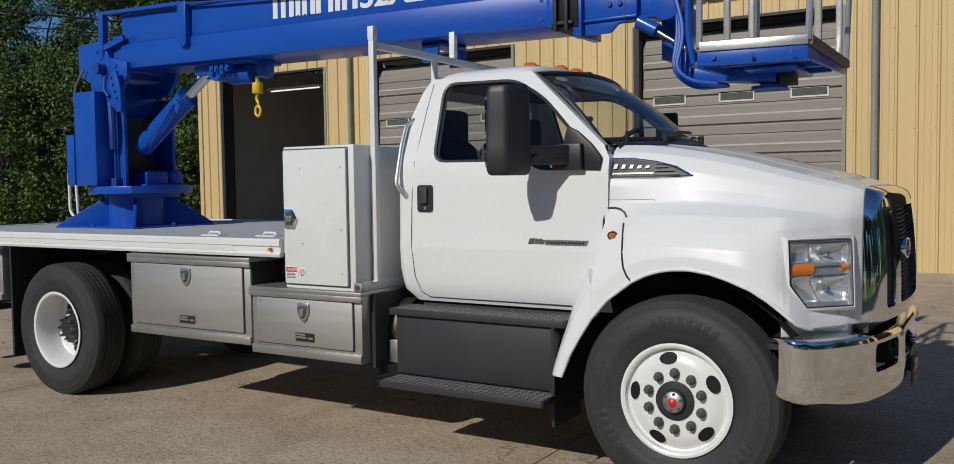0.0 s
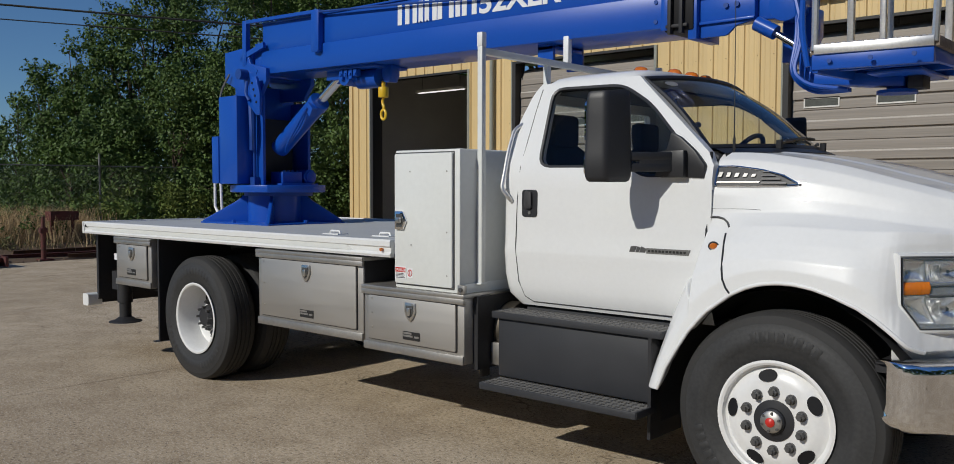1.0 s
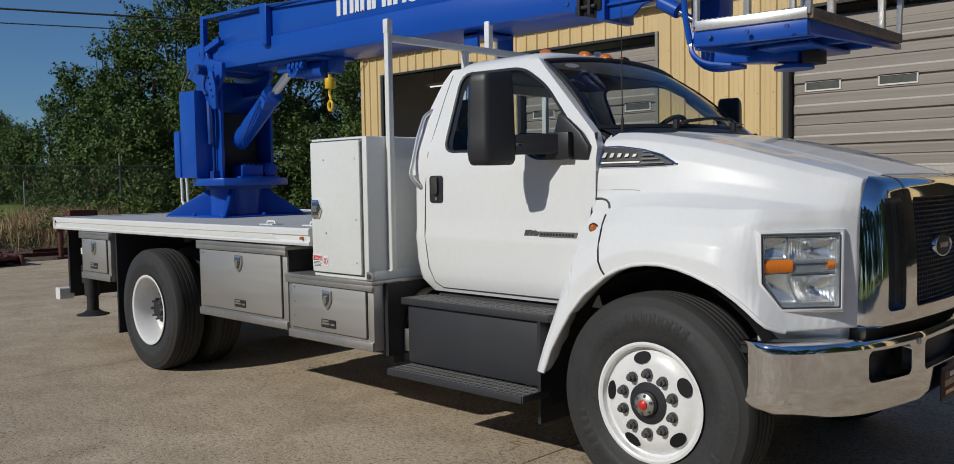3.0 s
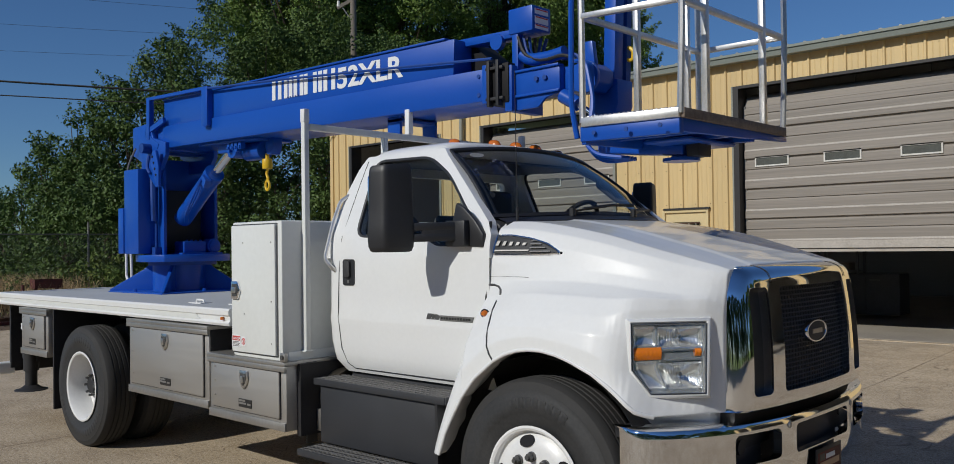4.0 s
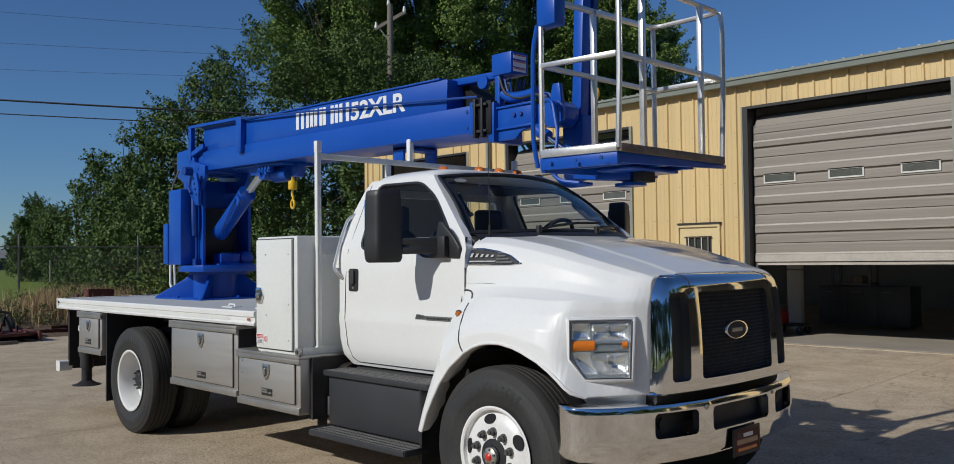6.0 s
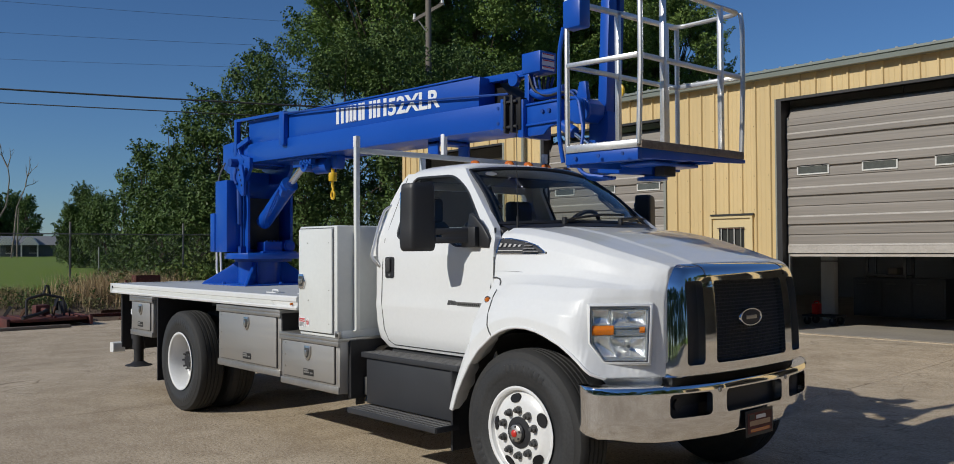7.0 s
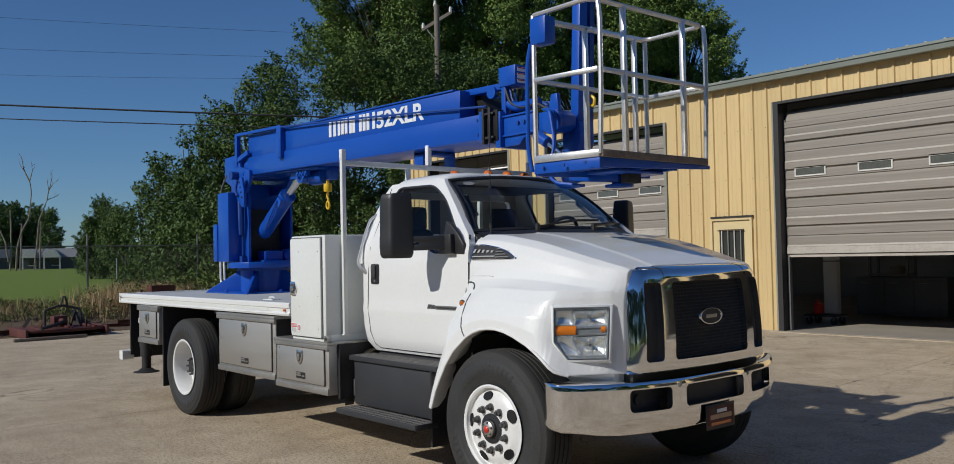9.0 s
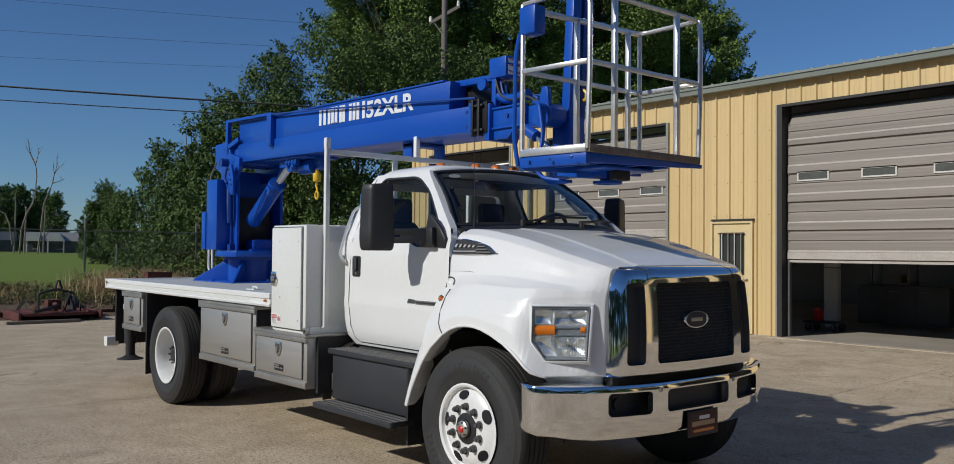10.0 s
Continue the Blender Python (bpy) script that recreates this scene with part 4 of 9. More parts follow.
def bushes():
    """Tangled undergrowth along the fence and the bank."""
    rng = random.Random(11)
    for k in range(30):
        y = 3.6 + k * 0.36 + rng.uniform(-0.25, 0.25)
        x = -21.5 + rng.uniform(-0.9, 0.9)
        h = rng.uniform(0.55, 1.0) * (0.55 + 0.06 * min(k, 14))
        t = thing("bush", "tangled green bush along the chain-link fence", "bush", group="bushes at the fence", at=(x, y, ground_z(x, y)))
        c = [(rng.uniform(-0.6, 0.6), rng.uniform(-0.5, 0.5), rng.uniform(0.1, 1.15) * h) for _ in range(11)]
        ob = new("crown", leaf_mesh("crown", c, [rng.uniform(0.18, 0.34) for _ in c], 900, 0.075, 300 + k, "leaf" if k % 2 else "leaf_light"))
        ob.parent = t
    for k, (x, y, h) in enumerate(((-20.6, 1.2, 0.35), (-20.9, -0.6, 0.3), (-20.4, -2.4, 0.4), (-20.7, 2.3, 0.5), (-20.5, -4.4, 0.35), (-19.9, 2.8, 0.45))):
        t = thing("weed_clump", "low green weed clump on the bank", "weeds", group="weeds on the bank", at=(x, y, ground_z(x, y)))
        c = [(rng.uniform(-0.4, 0.4), rng.uniform(-0.5, 0.5), rng.uniform(0.05, 1.0) * h) for _ in range(6)]
        ob = new("crown", leaf_mesh("crown", c, [rng.uniform(0.12, 0.22) for _ in c], 1300, 0.06, 360 + k, "leaf"))
        ob.parent = t
    def straw(r):
        y = r.gauss(3.7, 0.75)
        return (-20.6 + r.gauss(0, 0.45), y, 1.0)
    blades("dry_weeds", 4500, straw, 0.25, 0.80, "brush", "tall straw-coloured dry weeds by the fence", "weeds", 21, 0.006, 0.09)

    def thin(r):
        y = r.uniform(-9, 3)
        return None if r.random() > 0.5 + 0.5 * math.sin(y * 2.1) else (r.uniform(-21.6, -20.2), y, 1.0)
    blades("bank_straw", 3000, thin, 0.15, 0.42, "brush", "thin tan grass stems along the bank", "weeds", 24, 0.005, 0.10)
    spots = [(rng.uniform(-21.4, -19.4), -9 + 0.42 * k + rng.uniform(-0.2, 0.2), rng.uniform(0.10, 0.30), ("leaf", "leaf_light", "leaf", "brush_dark")[k % 4]) for k in range(28)]
    for k, (x, y, h, m) in enumerate(spots):
        dry = m == "brush"
        t = thing("weed_clump", "dry tan weed clump on the bank" if dry else "low green-brown weed clump on the bank", "weeds", group="weeds on the bank", at=(x, y, ground_z(x, y)))
        c = [(rng.uniform(-0.35, 0.35), rng.uniform(-0.4, 0.4), rng.uniform(0.05, 1.0) * h) for _ in range(8)]
        ob = new("crown", leaf_mesh("crown", c, [rng.uniform(0.10, 0.20) for _ in c], 2600, 0.045, 420 + k, m))
        ob.parent = t
    def low(r):
        x = r.uniform(-21.9, -19.2)
        y = r.uniform(-12, 9)
        return None if x > -19.9 and r.random() < 0.6 else (x, y, 1.0)
    blades("bank_weeds", 9000, low, 0.06, 0.24, "brush_dark", "short brown-green weeds on the bank", "weeds", 22, 0.011, 0.16)
    def grass(r):
        return (r.uniform(-25, -21.2), r.uniform(-16, 9), 1.0)
    blades("tall_grass", 9000, grass, 0.06, 0.22, "leaf_light", "uncut green grass along the fence", "grass", 23, 0.010, 0.15)


bushes()


def fence():
    f = thing("fence", "grey chain-link fence on steel posts", "fence")
    ys = [2.68 + 3.22 * k for k in range(-9, 4)]
    xs = -21.65
    top = 1.66
    for y in ys:
        bm = B()
        z = ground_z(xs, y)
        tube(bm, [(xs, y, z - 0.1), (xs, y, z + top + 0.34)], 0.03, 8)
        part("post", bm, "galv", f)
    bm = B()
    tube(bm, [(xs, y, ground_z(xs, y) + top) for y in ys], 0.018, 6)
    part("top_rail", bm, "galv", f)
    vs, fs = [], []
    y0, y1 = ys[0], ys[-1]
    z0 = ground_z(xs, 0) + 0.05
    step = 0.075
    n = int((y1 - y0) / step)
    for k in range(-int(1.6 / step), n):
        for s in (1, -1):
            ya = y0 + k * step
            yb = ya + 1.6
            za, zb = (z0, z0 + 1.6) if s == 1 else (z0 + 1.6, z0)
            if ya < y0 or yb > y1:
                continue
            o = len(vs)
            for yy, zz in ((ya, za), (yb, zb)):
                vs += [(xs - 0.0022, yy, zz), (xs + 0.0022, yy, zz), (xs, yy + 0.003, zz)]
            fs += [(o, o + 1, o + 4, o + 3), (o + 1, o + 2, o + 5, o + 4), (o + 2, o, o + 3, o + 5)]
    me = bpy.data.meshes.new("chain_link")
    me.from_pydata(vs, [], fs)
    me.materials.append(M["galv"])
    ob = new("chain_link", me)
    ob.parent = f
    tagged(ob, "diamond wire mesh", kind="stuff")


fence()


def utility():
    x, y = polar(51.9, 36)
    p = thing("utility_pole", "weathered wooden utility pole with a crossarm", "pole", at=(x, y, 0))
    bm = B()
    tube(bm, [(0, 0, -0.2), (0, 0, 12.1)], 0.16, 10, 0.12)
    part("shaft", bm, "pole", p)
    bm = B()
    beam(bm, (-0.50, -0.39, 11.1), (0.50, 0.39, 11.75), 0.10, 0.13)
    part("crossarm", bm, "pole", p)
    for s in (-0.46, -0.05, 0.46):
        bm = B()
        tube(bm, [(s, s * 0.79, (12.05 if s == -0.05 else 11.45 + s * 0.65)), (s, s * 0.79, (12.28 if s == -0.05 else 11.68 + s * 0.65))], 0.075, 8, 0.05)
        part("insulator", bm, "door_frame_white", p)
    bm = B()
    beam(bm, (0, 0, 10.5), (-0.36, -0.28, 11.15), 0.04)
    part("brace", bm, "galv", p)
    # overhead lines cross the sky towards the thicket
    lines = (((-42.0, -19.4, 8.60), (-15.1, 12.66, 5.66), 0.028, 0.26), ((-42.0, -19.74, 7.67), (-15.0, 10.92, 5.20), 0.016, 0.10),
             ((-62.0, -9.0, 17.2), (-34.7, 29.6, 14.6), 0.008, 0.35), ((-62.0, -7.0, 15.2), (-34.7, 29.6, 13.4), 0.008, 0.35), ((-62.0, -5.0, 13.6), (-34.7, 29.6, 12.3), 0.007, 0.35))
    for a, b, r, sag in lines:
        a, b = Vector(a), Vector(b)
        bm = B()
        tube(bm, [a.lerp(b, t) - Vector((0, 0, 1)) * 4 * sag * t * (1 - t) for t in (i / 16 for i in range(17))], r, 6)
        w = thing("power_line", "black overhead cable crossing the sky", "cable", group="overhead cables")
        part("cable", bm, "cable", w)


utility()


def far_house(az, d, long, label, wall, porch, roof="house_roof"):
    """A low house beyond the field, with a pitched roof and a posted porch."""
    x, y = polar(az, d)
    h = thing("house", label, "house", group="houses beyond the field", at=(x, y, ground_z(x, y) - 0.05))
    h.rotation_euler = (0, 0, radians(az - 4))
    bm = B()
    box(bm, -long / 2, long / 2, 0, 4, 0, 1.24)
    part("wall", bm, wall, h, smooth=0)
    bm = B()
    prism(bm, [(-0.3, 1.18), (2, 2.08), (4.3, 1.18)], "x", -long / 2 - 0.3, long / 2 + 0.3)
    part("roof", bm, roof, h, smooth=0)
    n = int(long / 1.7)
    for k in range(n):
        u = -long / 2 + 0.5 + k * (long - 0.8) / n
        bm = B()
        box(bm, u, u + 0.6, -0.05, 0.02, 0.42, 1.02)
        w = part("window", bm, "glass_dark", h, smooth=0)
        bm = B()
        box(bm, u - 0.06, u + 0.66, -0.07, -0.01, 0.36, 0.42)
        part("sill", bm, "house_white", w, smooth=0)
    for u0, u1 in porch:
        bm = B()
        prism(bm, [(u0 - 0.12, 1.16), ((u0 + u1) / 2 - 0.3, 1.90), ((u0 + u1) / 2 + 0.3, 1.90), (u1 + 0.12, 1.16)], "y", -1.3, 1.4)
        part("porch_roof", bm, "house_white", h, "pale porch roof", smooth=0)
        for u in (u0, u1):
            bm = B()
            box(bm, u - 0.06, u + 0.06, -1.2, -1.08, 0, 1.17)
            part("porch_post", bm, "house_white", h, smooth=0)


far_house(75.6, 96, 4.9, "low slate-blue house with pale porch roofs beyond the field", "house_blue", ((-2.4, -1.3), (-0.55, 0.85)))
far_house(78.9, 99, 3.6, "dark blue outbuilding beyond the field", "house_blue", (), "house_blue")


def yard_iron():
    """Farm implements rusting at the edge of the yard."""
    m = thing("rotary_cutter", "faded red tractor rotary cutter parked on the concrete edge", "farm implement", at=(-17.7, 0.85, 0.0))
    bm = B()
    prism(bm, round_poly([(-0.75, -0.85), (0.75, -0.85), (0.9, 0.0), (0.75, 0.85), (-0.75, 0.85)], 0.15), "z", 0.13, 0.20)
    part("deck", bm, "rust_red", m, bevel=0.01)
    for y in (-0.86, 0.86):
        bm = B()
        box(bm, -0.8, 0.85, y - 0.03, y + 0.03, 0.02, 0.22)
        part("skid", bm, "rust_red", m, bevel=0.006)
    bm = B()
    tube(bm, arc_pts([(0.55, -0.42, 0.22), (0.50, -0.42, 0.62), (0.42, -0.02, 0.72), (0.50, 0.36, 0.62), (0.55, 0.36, 0.22)], 0.08), 0.028, 8)
    part("hitch_hoop", bm, "frame_black", m, "black hitch hoop")
    bm = B()
    tube(bm, [(0.42, -0.05, 0.70), (0.38, 0.02, 0.92)], 0.022, 8)
    tube(bm, [(0.42, 0.10, 0.70), (0.38, 0.06, 0.92)], 0.022, 8)
    part("top_link", bm, "frame_black", m)
    bm = B()
    box(bm, -0.12, 0.2, -0.14, 0.16, 0.24, 0.46)
    tube(bm, [(0.2, 0.0, 0.36), (0.55, 0.0, 0.36)], 0.05, 10)
    part("gearbox", bm, "rust_red", m, "faded red gearbox", bevel=0.02)
    bm = B()
    disc(bm, (-0.55, 0.62, 0.26), 0.24, "y", 0.14, 24)
    part("tail_wheel", bm, "rubber", m)
    bm = B()
    beam(bm, (-0.1, 0.3, 0.26), (-0.6, 0.55, 0.55), 0.05, 0.07)
    beam(bm, (-0.6, 0.5, 0.55), (-0.55, 0.52, 0.28), 0.04, 0.06)
    part("wheel_arm", bm, "frame_black", m)
    bm = B()
    tube(bm, [(0.55, 0.0, 0.36), (0.80, -0.25, 0.30), (1.0, -0.62, 0.24)], 0.04, 8)
    part("drive_shaft", bm, "frame_black", m)
    for k in range(5):
        bm = B()
        beam(bm, (-0.5 + 0.24 * k, -0.62 + 0.28 * k, 0.20), (-0.42 + 0.26 * k, -0.5 + 0.24 * k, 0.42 - 0.04 * (k % 3)), 0.03, 0.07)
        part("brace", bm, "rust" if k % 2 else "frame_black", m)
    for y in (-0.55, 0.1, 0.6):
        bm = B()
        box(bm, -0.7, 0.8, y - 0.03, y + 0.03, 0.196, 0.235)
        part("deck_rib", bm, "rust_red", m, bevel=0.005)
    bm = B()
    box(bm, 1.0, 1.12, -0.8, 0.7, 0.0, 0.07)
    pl = thing("timber_board", "weathered board lying in front of the cutter", "board", at=(-17.6, 0.45, 0.0))
    part("board", bm, "pole", pl, bevel=0.006)
    j = thing("jack_stand", "red steel post stand among scrap iron", "stand", at=(-18.15, 2.95, 0.0))
    z = ground_z(-18.15, 2.95)
    bm = B()
    tube(bm, [(0, 0, z - 0.02), (0, 0, z + 0.72)], 0.055, 12)
    tube(bm, [(0, 0, z + 0.70), (0, 0, z + 0.95)], 0.035, 10)
    part("post", bm, "rust_red", j)
    bm = B()
    box(bm, -0.16, 0.16, -0.16, 0.16, z - 0.03, z + 0.03)
    part("foot", bm, "rust_red", j, bevel=0.005)
    bm = B()
    box(bm, -0.05, 0.05, -0.08, 0.08, z + 0.60, z + 0.70)
    part("collar", bm, "rust_red", j, bevel=0.006)
    t = thing("steel_tray", "red open steel tray on a stand", "tray", at=(-19.85, 4.1, 0))
    z = ground_z(-19.85, 4.1)
    bm = B()
    for a in ((-0.16, 0.16, -0.33, -0.31), (-0.16, 0.16, 0.31, 0.33), (-0.16, -0.14, -0.31, 0.31), (0.14, 0.16, -0.31, 0.31)):
        box(bm, *a, 0.80, 1.02)
    box(bm, -0.14, 0.14, -0.31, 0.31, 0.80, 0.82)
    part("tray", bm, "rust_red", t, smooth=0)
    for y in (-0.25, 0.25):
        bm = B()
        beam(bm, (0, y, z - 0.02), (0, y, 0.80), 0.06)
        part("leg", bm, "rust_red", t)
    for k, (x, y, ln, z0, a) in enumerate(((-18.5, 2.2, 2.6, 0.10, 84), (-18.9, 2.6, 2.9, 0.42, 88), (-18.4, 3.2, 2.2, 0.05, 95), (-18.6, -1.2, 2.4, 0.06, 80), (-18.9, -2.8, 2.0, 0.10, 96), (-18.2, 3.5, 1.4, 0.22, 78))):
        b = thing("scrap_beam", "rusty steel beam lying on the littered bank", "scrap", group="scrap beams", at=(x, y, ground_z(x, y) - 0.03))
        b.rotation_euler = (0, 0, radians(a))
        bm = B()
        box(bm, 0, ln, -0.05, 0.05, 0, 0.012)
        box(bm, 0, ln, -0.05, 0.05, 0.10 + 0.02, 0.132)
        box(bm, 0, ln, -0.008, 0.008, 0.012, 0.12)
        part("beam", bm, "rust" if k % 2 else "rust_red", b, smooth=0)
        for u in (0.3, ln - 0.3):
            if z0 > 0.15:
                bm = B()
                box(bm, u - 0.08, u + 0.08, -0.10, 0.10, -0.1, 0.004)
                part("block", bm, "pole", b, smooth=0)
    rng = random.Random(9)
    vs, fs = [], []
    for k in range(900):
        x, y = rng.uniform(-20.5, -17.9), rng.uniform(-9, 6)
        z = ground_z(x, y)
        s, h = rng.uniform(0.02, 0.09), rng.uniform(0.01, 0.05)
        a = rng.uniform(0, 3)
        ca, sa = math.cos(a) * s, math.sin(a) * s
        o = len(vs)
        vs += [(x + ca, y + sa, z), (x - sa * 0.6, y + ca * 0.6, z), (x - ca, y - sa, z), (x + sa * 0.6, y - ca * 0.6, z), (x, y, z + h)]
        fs += [(o + i, o + (i + 1) % 4, o + 4) for i in range(4)]
    me = bpy.data.meshes.new("litter")
    me.from_pydata(vs, [], fs)
    me.materials.append(M["dirt"])
    tagged(new("litter", me), "broken rubble and dead leaves on the bank", "rubble", kind="stuff")
    for k, (x, y) in enumerate(((-30, 6.2),)):
        p = thing("marker_post", "thin grey post standing in the field", "post", at=(x, y, ground_z(x, y)))
        bm = B()
        tube(bm, [(0, 0, -0.1), (0, 0, 1.25)], 0.028, 10)
        part("post", bm, "roof", p)


yard_iron()


# ---- the truck: x forward from the front axle, y across, near side negative ----
truck = thing("boom_truck", "white medium-duty flatbed truck with chrome nose and steel side lockers", "truck", at=(0, 0.055, 0))


def lerp_table(tab, v):
    for (a, p), (b, q) in zip(tab, tab[1:]):
        if v <= b:
            t = max(0.0, (v - a) / (b - a))
            return p + (q - p) * t
    return tab[-1][1]


SIDE = [(0.90, 0.925), (0.96, 0.955), (1.05, 0.975), (1.17, 0.982), (1.235, 0.992), (1.30, 0.985), (1.55, 0.985), (1.68, 0.980), (1.77, 0.962), (2.0, 0.855), (2.25, 0.740), (2.30, 0.705)]


def side_y(z):
    return lerp_table(SIDE, z)


def rear_x(z):
    return lerp_table([(0.9, -1.80), (0.97, -1.87), (1.1, -1.89), (1.6, -1.885), (1.85, -1.875), (2.05, -1.855), (2.2, -1.815), (2.3, -1.77)], z)


def ray_poly(poly, c, ang):
    d = (math.cos(ang), math.sin(ang))
    best = None
    n = len(poly)
    for i in range(n):
        (x1, y1), (x2, y2) = poly[i], poly[(i + 1) % n]
        ex, ey = x2 - x1, y2 - y1
        den = d[0] * ey - d[1] * ex
        if abs(den) < 1e-9:
            continue
        t = ((x1 - c[0]) * ey - (y1 - c[1]) * ex) / den
        u = ((x1 - c[0]) * d[1] - (y1 - c[1]) * d[0]) / den
        if t > 0 and -1e-6 <= u <= 1 + 1e-6 and (best is None or t > best):
            best = t
    return (c[0] + d[0] * best, c[1] + d[1] * best)


def ring(bm, outer, inner, place, back, extra=24):
    """A flat band between two outlines, laid on a surface by place(u, v) with its back face by back(u, v)."""
    cx = sum(p[0] for p in inner) / len(inner)
    cy = sum(p[1] for p in inner) / len(inner)
    angs = sorted({round(math.atan2(p[1] - cy, p[0] - cx), 4) for p in outer + inner} | {round(-math.pi + 2 * math.pi * k / extra, 4) for k in range(extra)})
    rows = []
    for a in angs:
        o, i = ray_poly(outer, (cx, cy), a), ray_poly(inner, (cx, cy), a)
        mid = ((o[0] + i[0]) / 2, (o[1] + i[1]) / 2)
        rows.append([bm.verts.new(place(*o)), bm.verts.new(place(*mid)), bm.verts.new(place(*i)), bm.verts.new(back(*i)), bm.verts.new(back(*o))])
    n = len(rows)
    for k in range(n):
        a, b = rows[k], rows[(k + 1) % n]
        for j in range(5):
            bm.faces.new((a[j], a[(j + 1) % 5], b[(j + 1) % 5], b[j]))
    return bm





WINDOW = round_poly([(-1.61, 1.752), (-1.665, 2.245), (-1.15, 2.235), (-0.93, 2.11), (-0.60, 1.80), (-0.62, 1.69), (-0.88, 1.69), (-0.98, 1.745)], 0.085)
FRAME = [(-1.885, 1.62), (-1.875, 1.85), (-1.855, 2.05), (-1.815, 2.20), (-1.77, 2.285), (-1.055, 2.285), (-0.78, 2.055), (-0.50, 1.82), (-0.46, 1.75), (-0.46, 1.62)]


def build_cab():
    # lower shell: doors, rear corners and floor pan
    bm = B()
    loops = []
    zs = [0.90, 0.93, 0.97, 1.02, 1.10, 1.18, 1.225, 1.245, 1.30, 1.40, 1.50, 1.625]
    for z in zs:
        y, xr = side_y(z), rear_x(z)
        r = 0.07
        half = [(-0.46, y), (-0.8, y), (-1.2, y), (-1.6, y)]
        for k in range(7):
            t = radians(90 * k / 6)
            half.append((xr + r - r * math.sin(t), y - r + r * math.cos(t)))
        lp = [(x, -yy, z) for x, yy in half] + [(x, yy, z) for x, yy in half[::-1]]
        loops.append(lp)
    loft(bm, loops, closed=False)
    lo = loops[0]
    bm.faces.new([bm.verts.new(p) for p in lo])
    shell = part("cab_body", bm, "paint_white", truck, "glossy white regular cab", smooth=50)
    for s in (-1, 1):
        # door skin: upper frame round the window
        bm = B()
        ring(bm, FRAME, WINDOW, lambda x, z: (x, s * side_y(z), z), lambda x, z: (x, s * (side_y(z) - 0.06), z), 40)
        fr = part("window_frame", bm, "paint_white", shell, smooth=50)
        # black rubber round the glass
        bm = B()
        tube(bm, [(x, s * (side_y(z) - 0.012), z) for x, z in WINDOW], 0.014, 6, closed=True)
        part("window_seal", bm, "plastic", fr)
        bm = B()
        bm.faces.new([bm.verts.new((x, s * (side_y(z) - 0.03), z)) for x, z in WINDOW])
        g = part("side_glass", bm, "glass", fr, "tinted door glass", smooth=0)
        g.visible_shadow = False
        # door outline: thin dark strips stand in for the shade in the shut gaps
        bm = B()
        seam = [(-1.745, 2.25), (-1.75, 2.1), (-1.748, 1.92), (-1.748, 1.75), (-1.756, 1.55), (-1.765, 1.25), (-1.75, 1.05), (-1.715, 0.955), (-1.66, 0.925)]
        tube(bm, [(x, s * (side_y(z) + 0.0005), z) for x, z in seam], 0.0026, 5)
        tube(bm, [(-1.66, s * side_y(0.92), 0.925), (-0.70, s * side_y(0.925), 0.925)], 0.005, 5)
        tube(bm, [(-0.485, s * side_y(1.82), 1.82), (-0.485, s * 0.985, 1.36)], 0.009, 5)
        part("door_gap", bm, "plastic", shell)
        # pull handle in its black recess
        bm = B()
        prism(bm, rounded(-1.715, -1.60, 1.45, 1.615, 0.02), "y", s * 0.979, s * 0.990)
        hp = part("handle_plate", bm, "plastic", shell, "black handle surround")
        bm = B()
        prism(bm, rounded(-1.69, -1.635, 1.50, 1.605, 0.015), "y", s * 0.988, s * 1.006)
        part("door_handle", bm, "dash", hp, bevel=0.004)
        bm = B()
        disc(bm, (-1.655, s * 0.992, 1.475), 0.010, "y", 0.006, 12)
        part("lock", bm, "galv", hp)
        # grab rail on the rear corner
        bm = B()
        a = [(-1.835, 0.83, 2.03), (-1.86, 0.885, 1.995), (-1.855, 0.95, 1.86), (-1.84, 1.035, 1.62), (-1.80, 1.02, 1.57), (-1.80, 0.98, 1.54)]
        tube(bm, arc_pts([(x, s * y, z) for x, y, z in a], 0.03), 0.013, 8)
        part("grab_rail", bm, "alu", shell, "bright metal grab rail")
        # engine badge: plain bars
        bm = B()
        prism(bm, [(-0.84, 1.268), (-0.585, 1.268), (-0.575, 1.298), (-0.84, 1.298)], "y", s * 0.983, s * 0.991)
        bd = part("badge_bar", bm, "galv", shell, "grey engine badge bar")
        bm = B()
        for k in range(11):
            box(bm, -0.828 + k * 0.0215, -0.814 + k * 0.0215, s * 0.990, s * 0.993, 1.277, 1.289)
        part("badge_mark", bm, "letter_black", bd, smooth=0)
        for k, (x0, x1) in enumerate(((-0.95, -0.915), (-0.91, -0.89), (-0.885, -0.85))):
            bm = B()
            prism(bm, [(x0, 1.272), (x1, 1.272), (x1 + 0.012, 1.305 - 0.006 * k), (x0 + 0.012, 1.305)], "y", s * 0.983, s * 0.990)
            part("badge_mark", bm, "nut", bd, smooth=0)
    # rear wall with its window
    bm = B()
    outer = [(-0.93, 1.62), (-0.88, 1.9), (-0.80, 2.1), (-0.69, 2.285), (0.69, 2.285), (0.80, 2.1), (0.88, 1.9), (0.93, 1.62)]
    inner = rounded(-0.66, 0.66, 1.80, 2.17, 0.06)
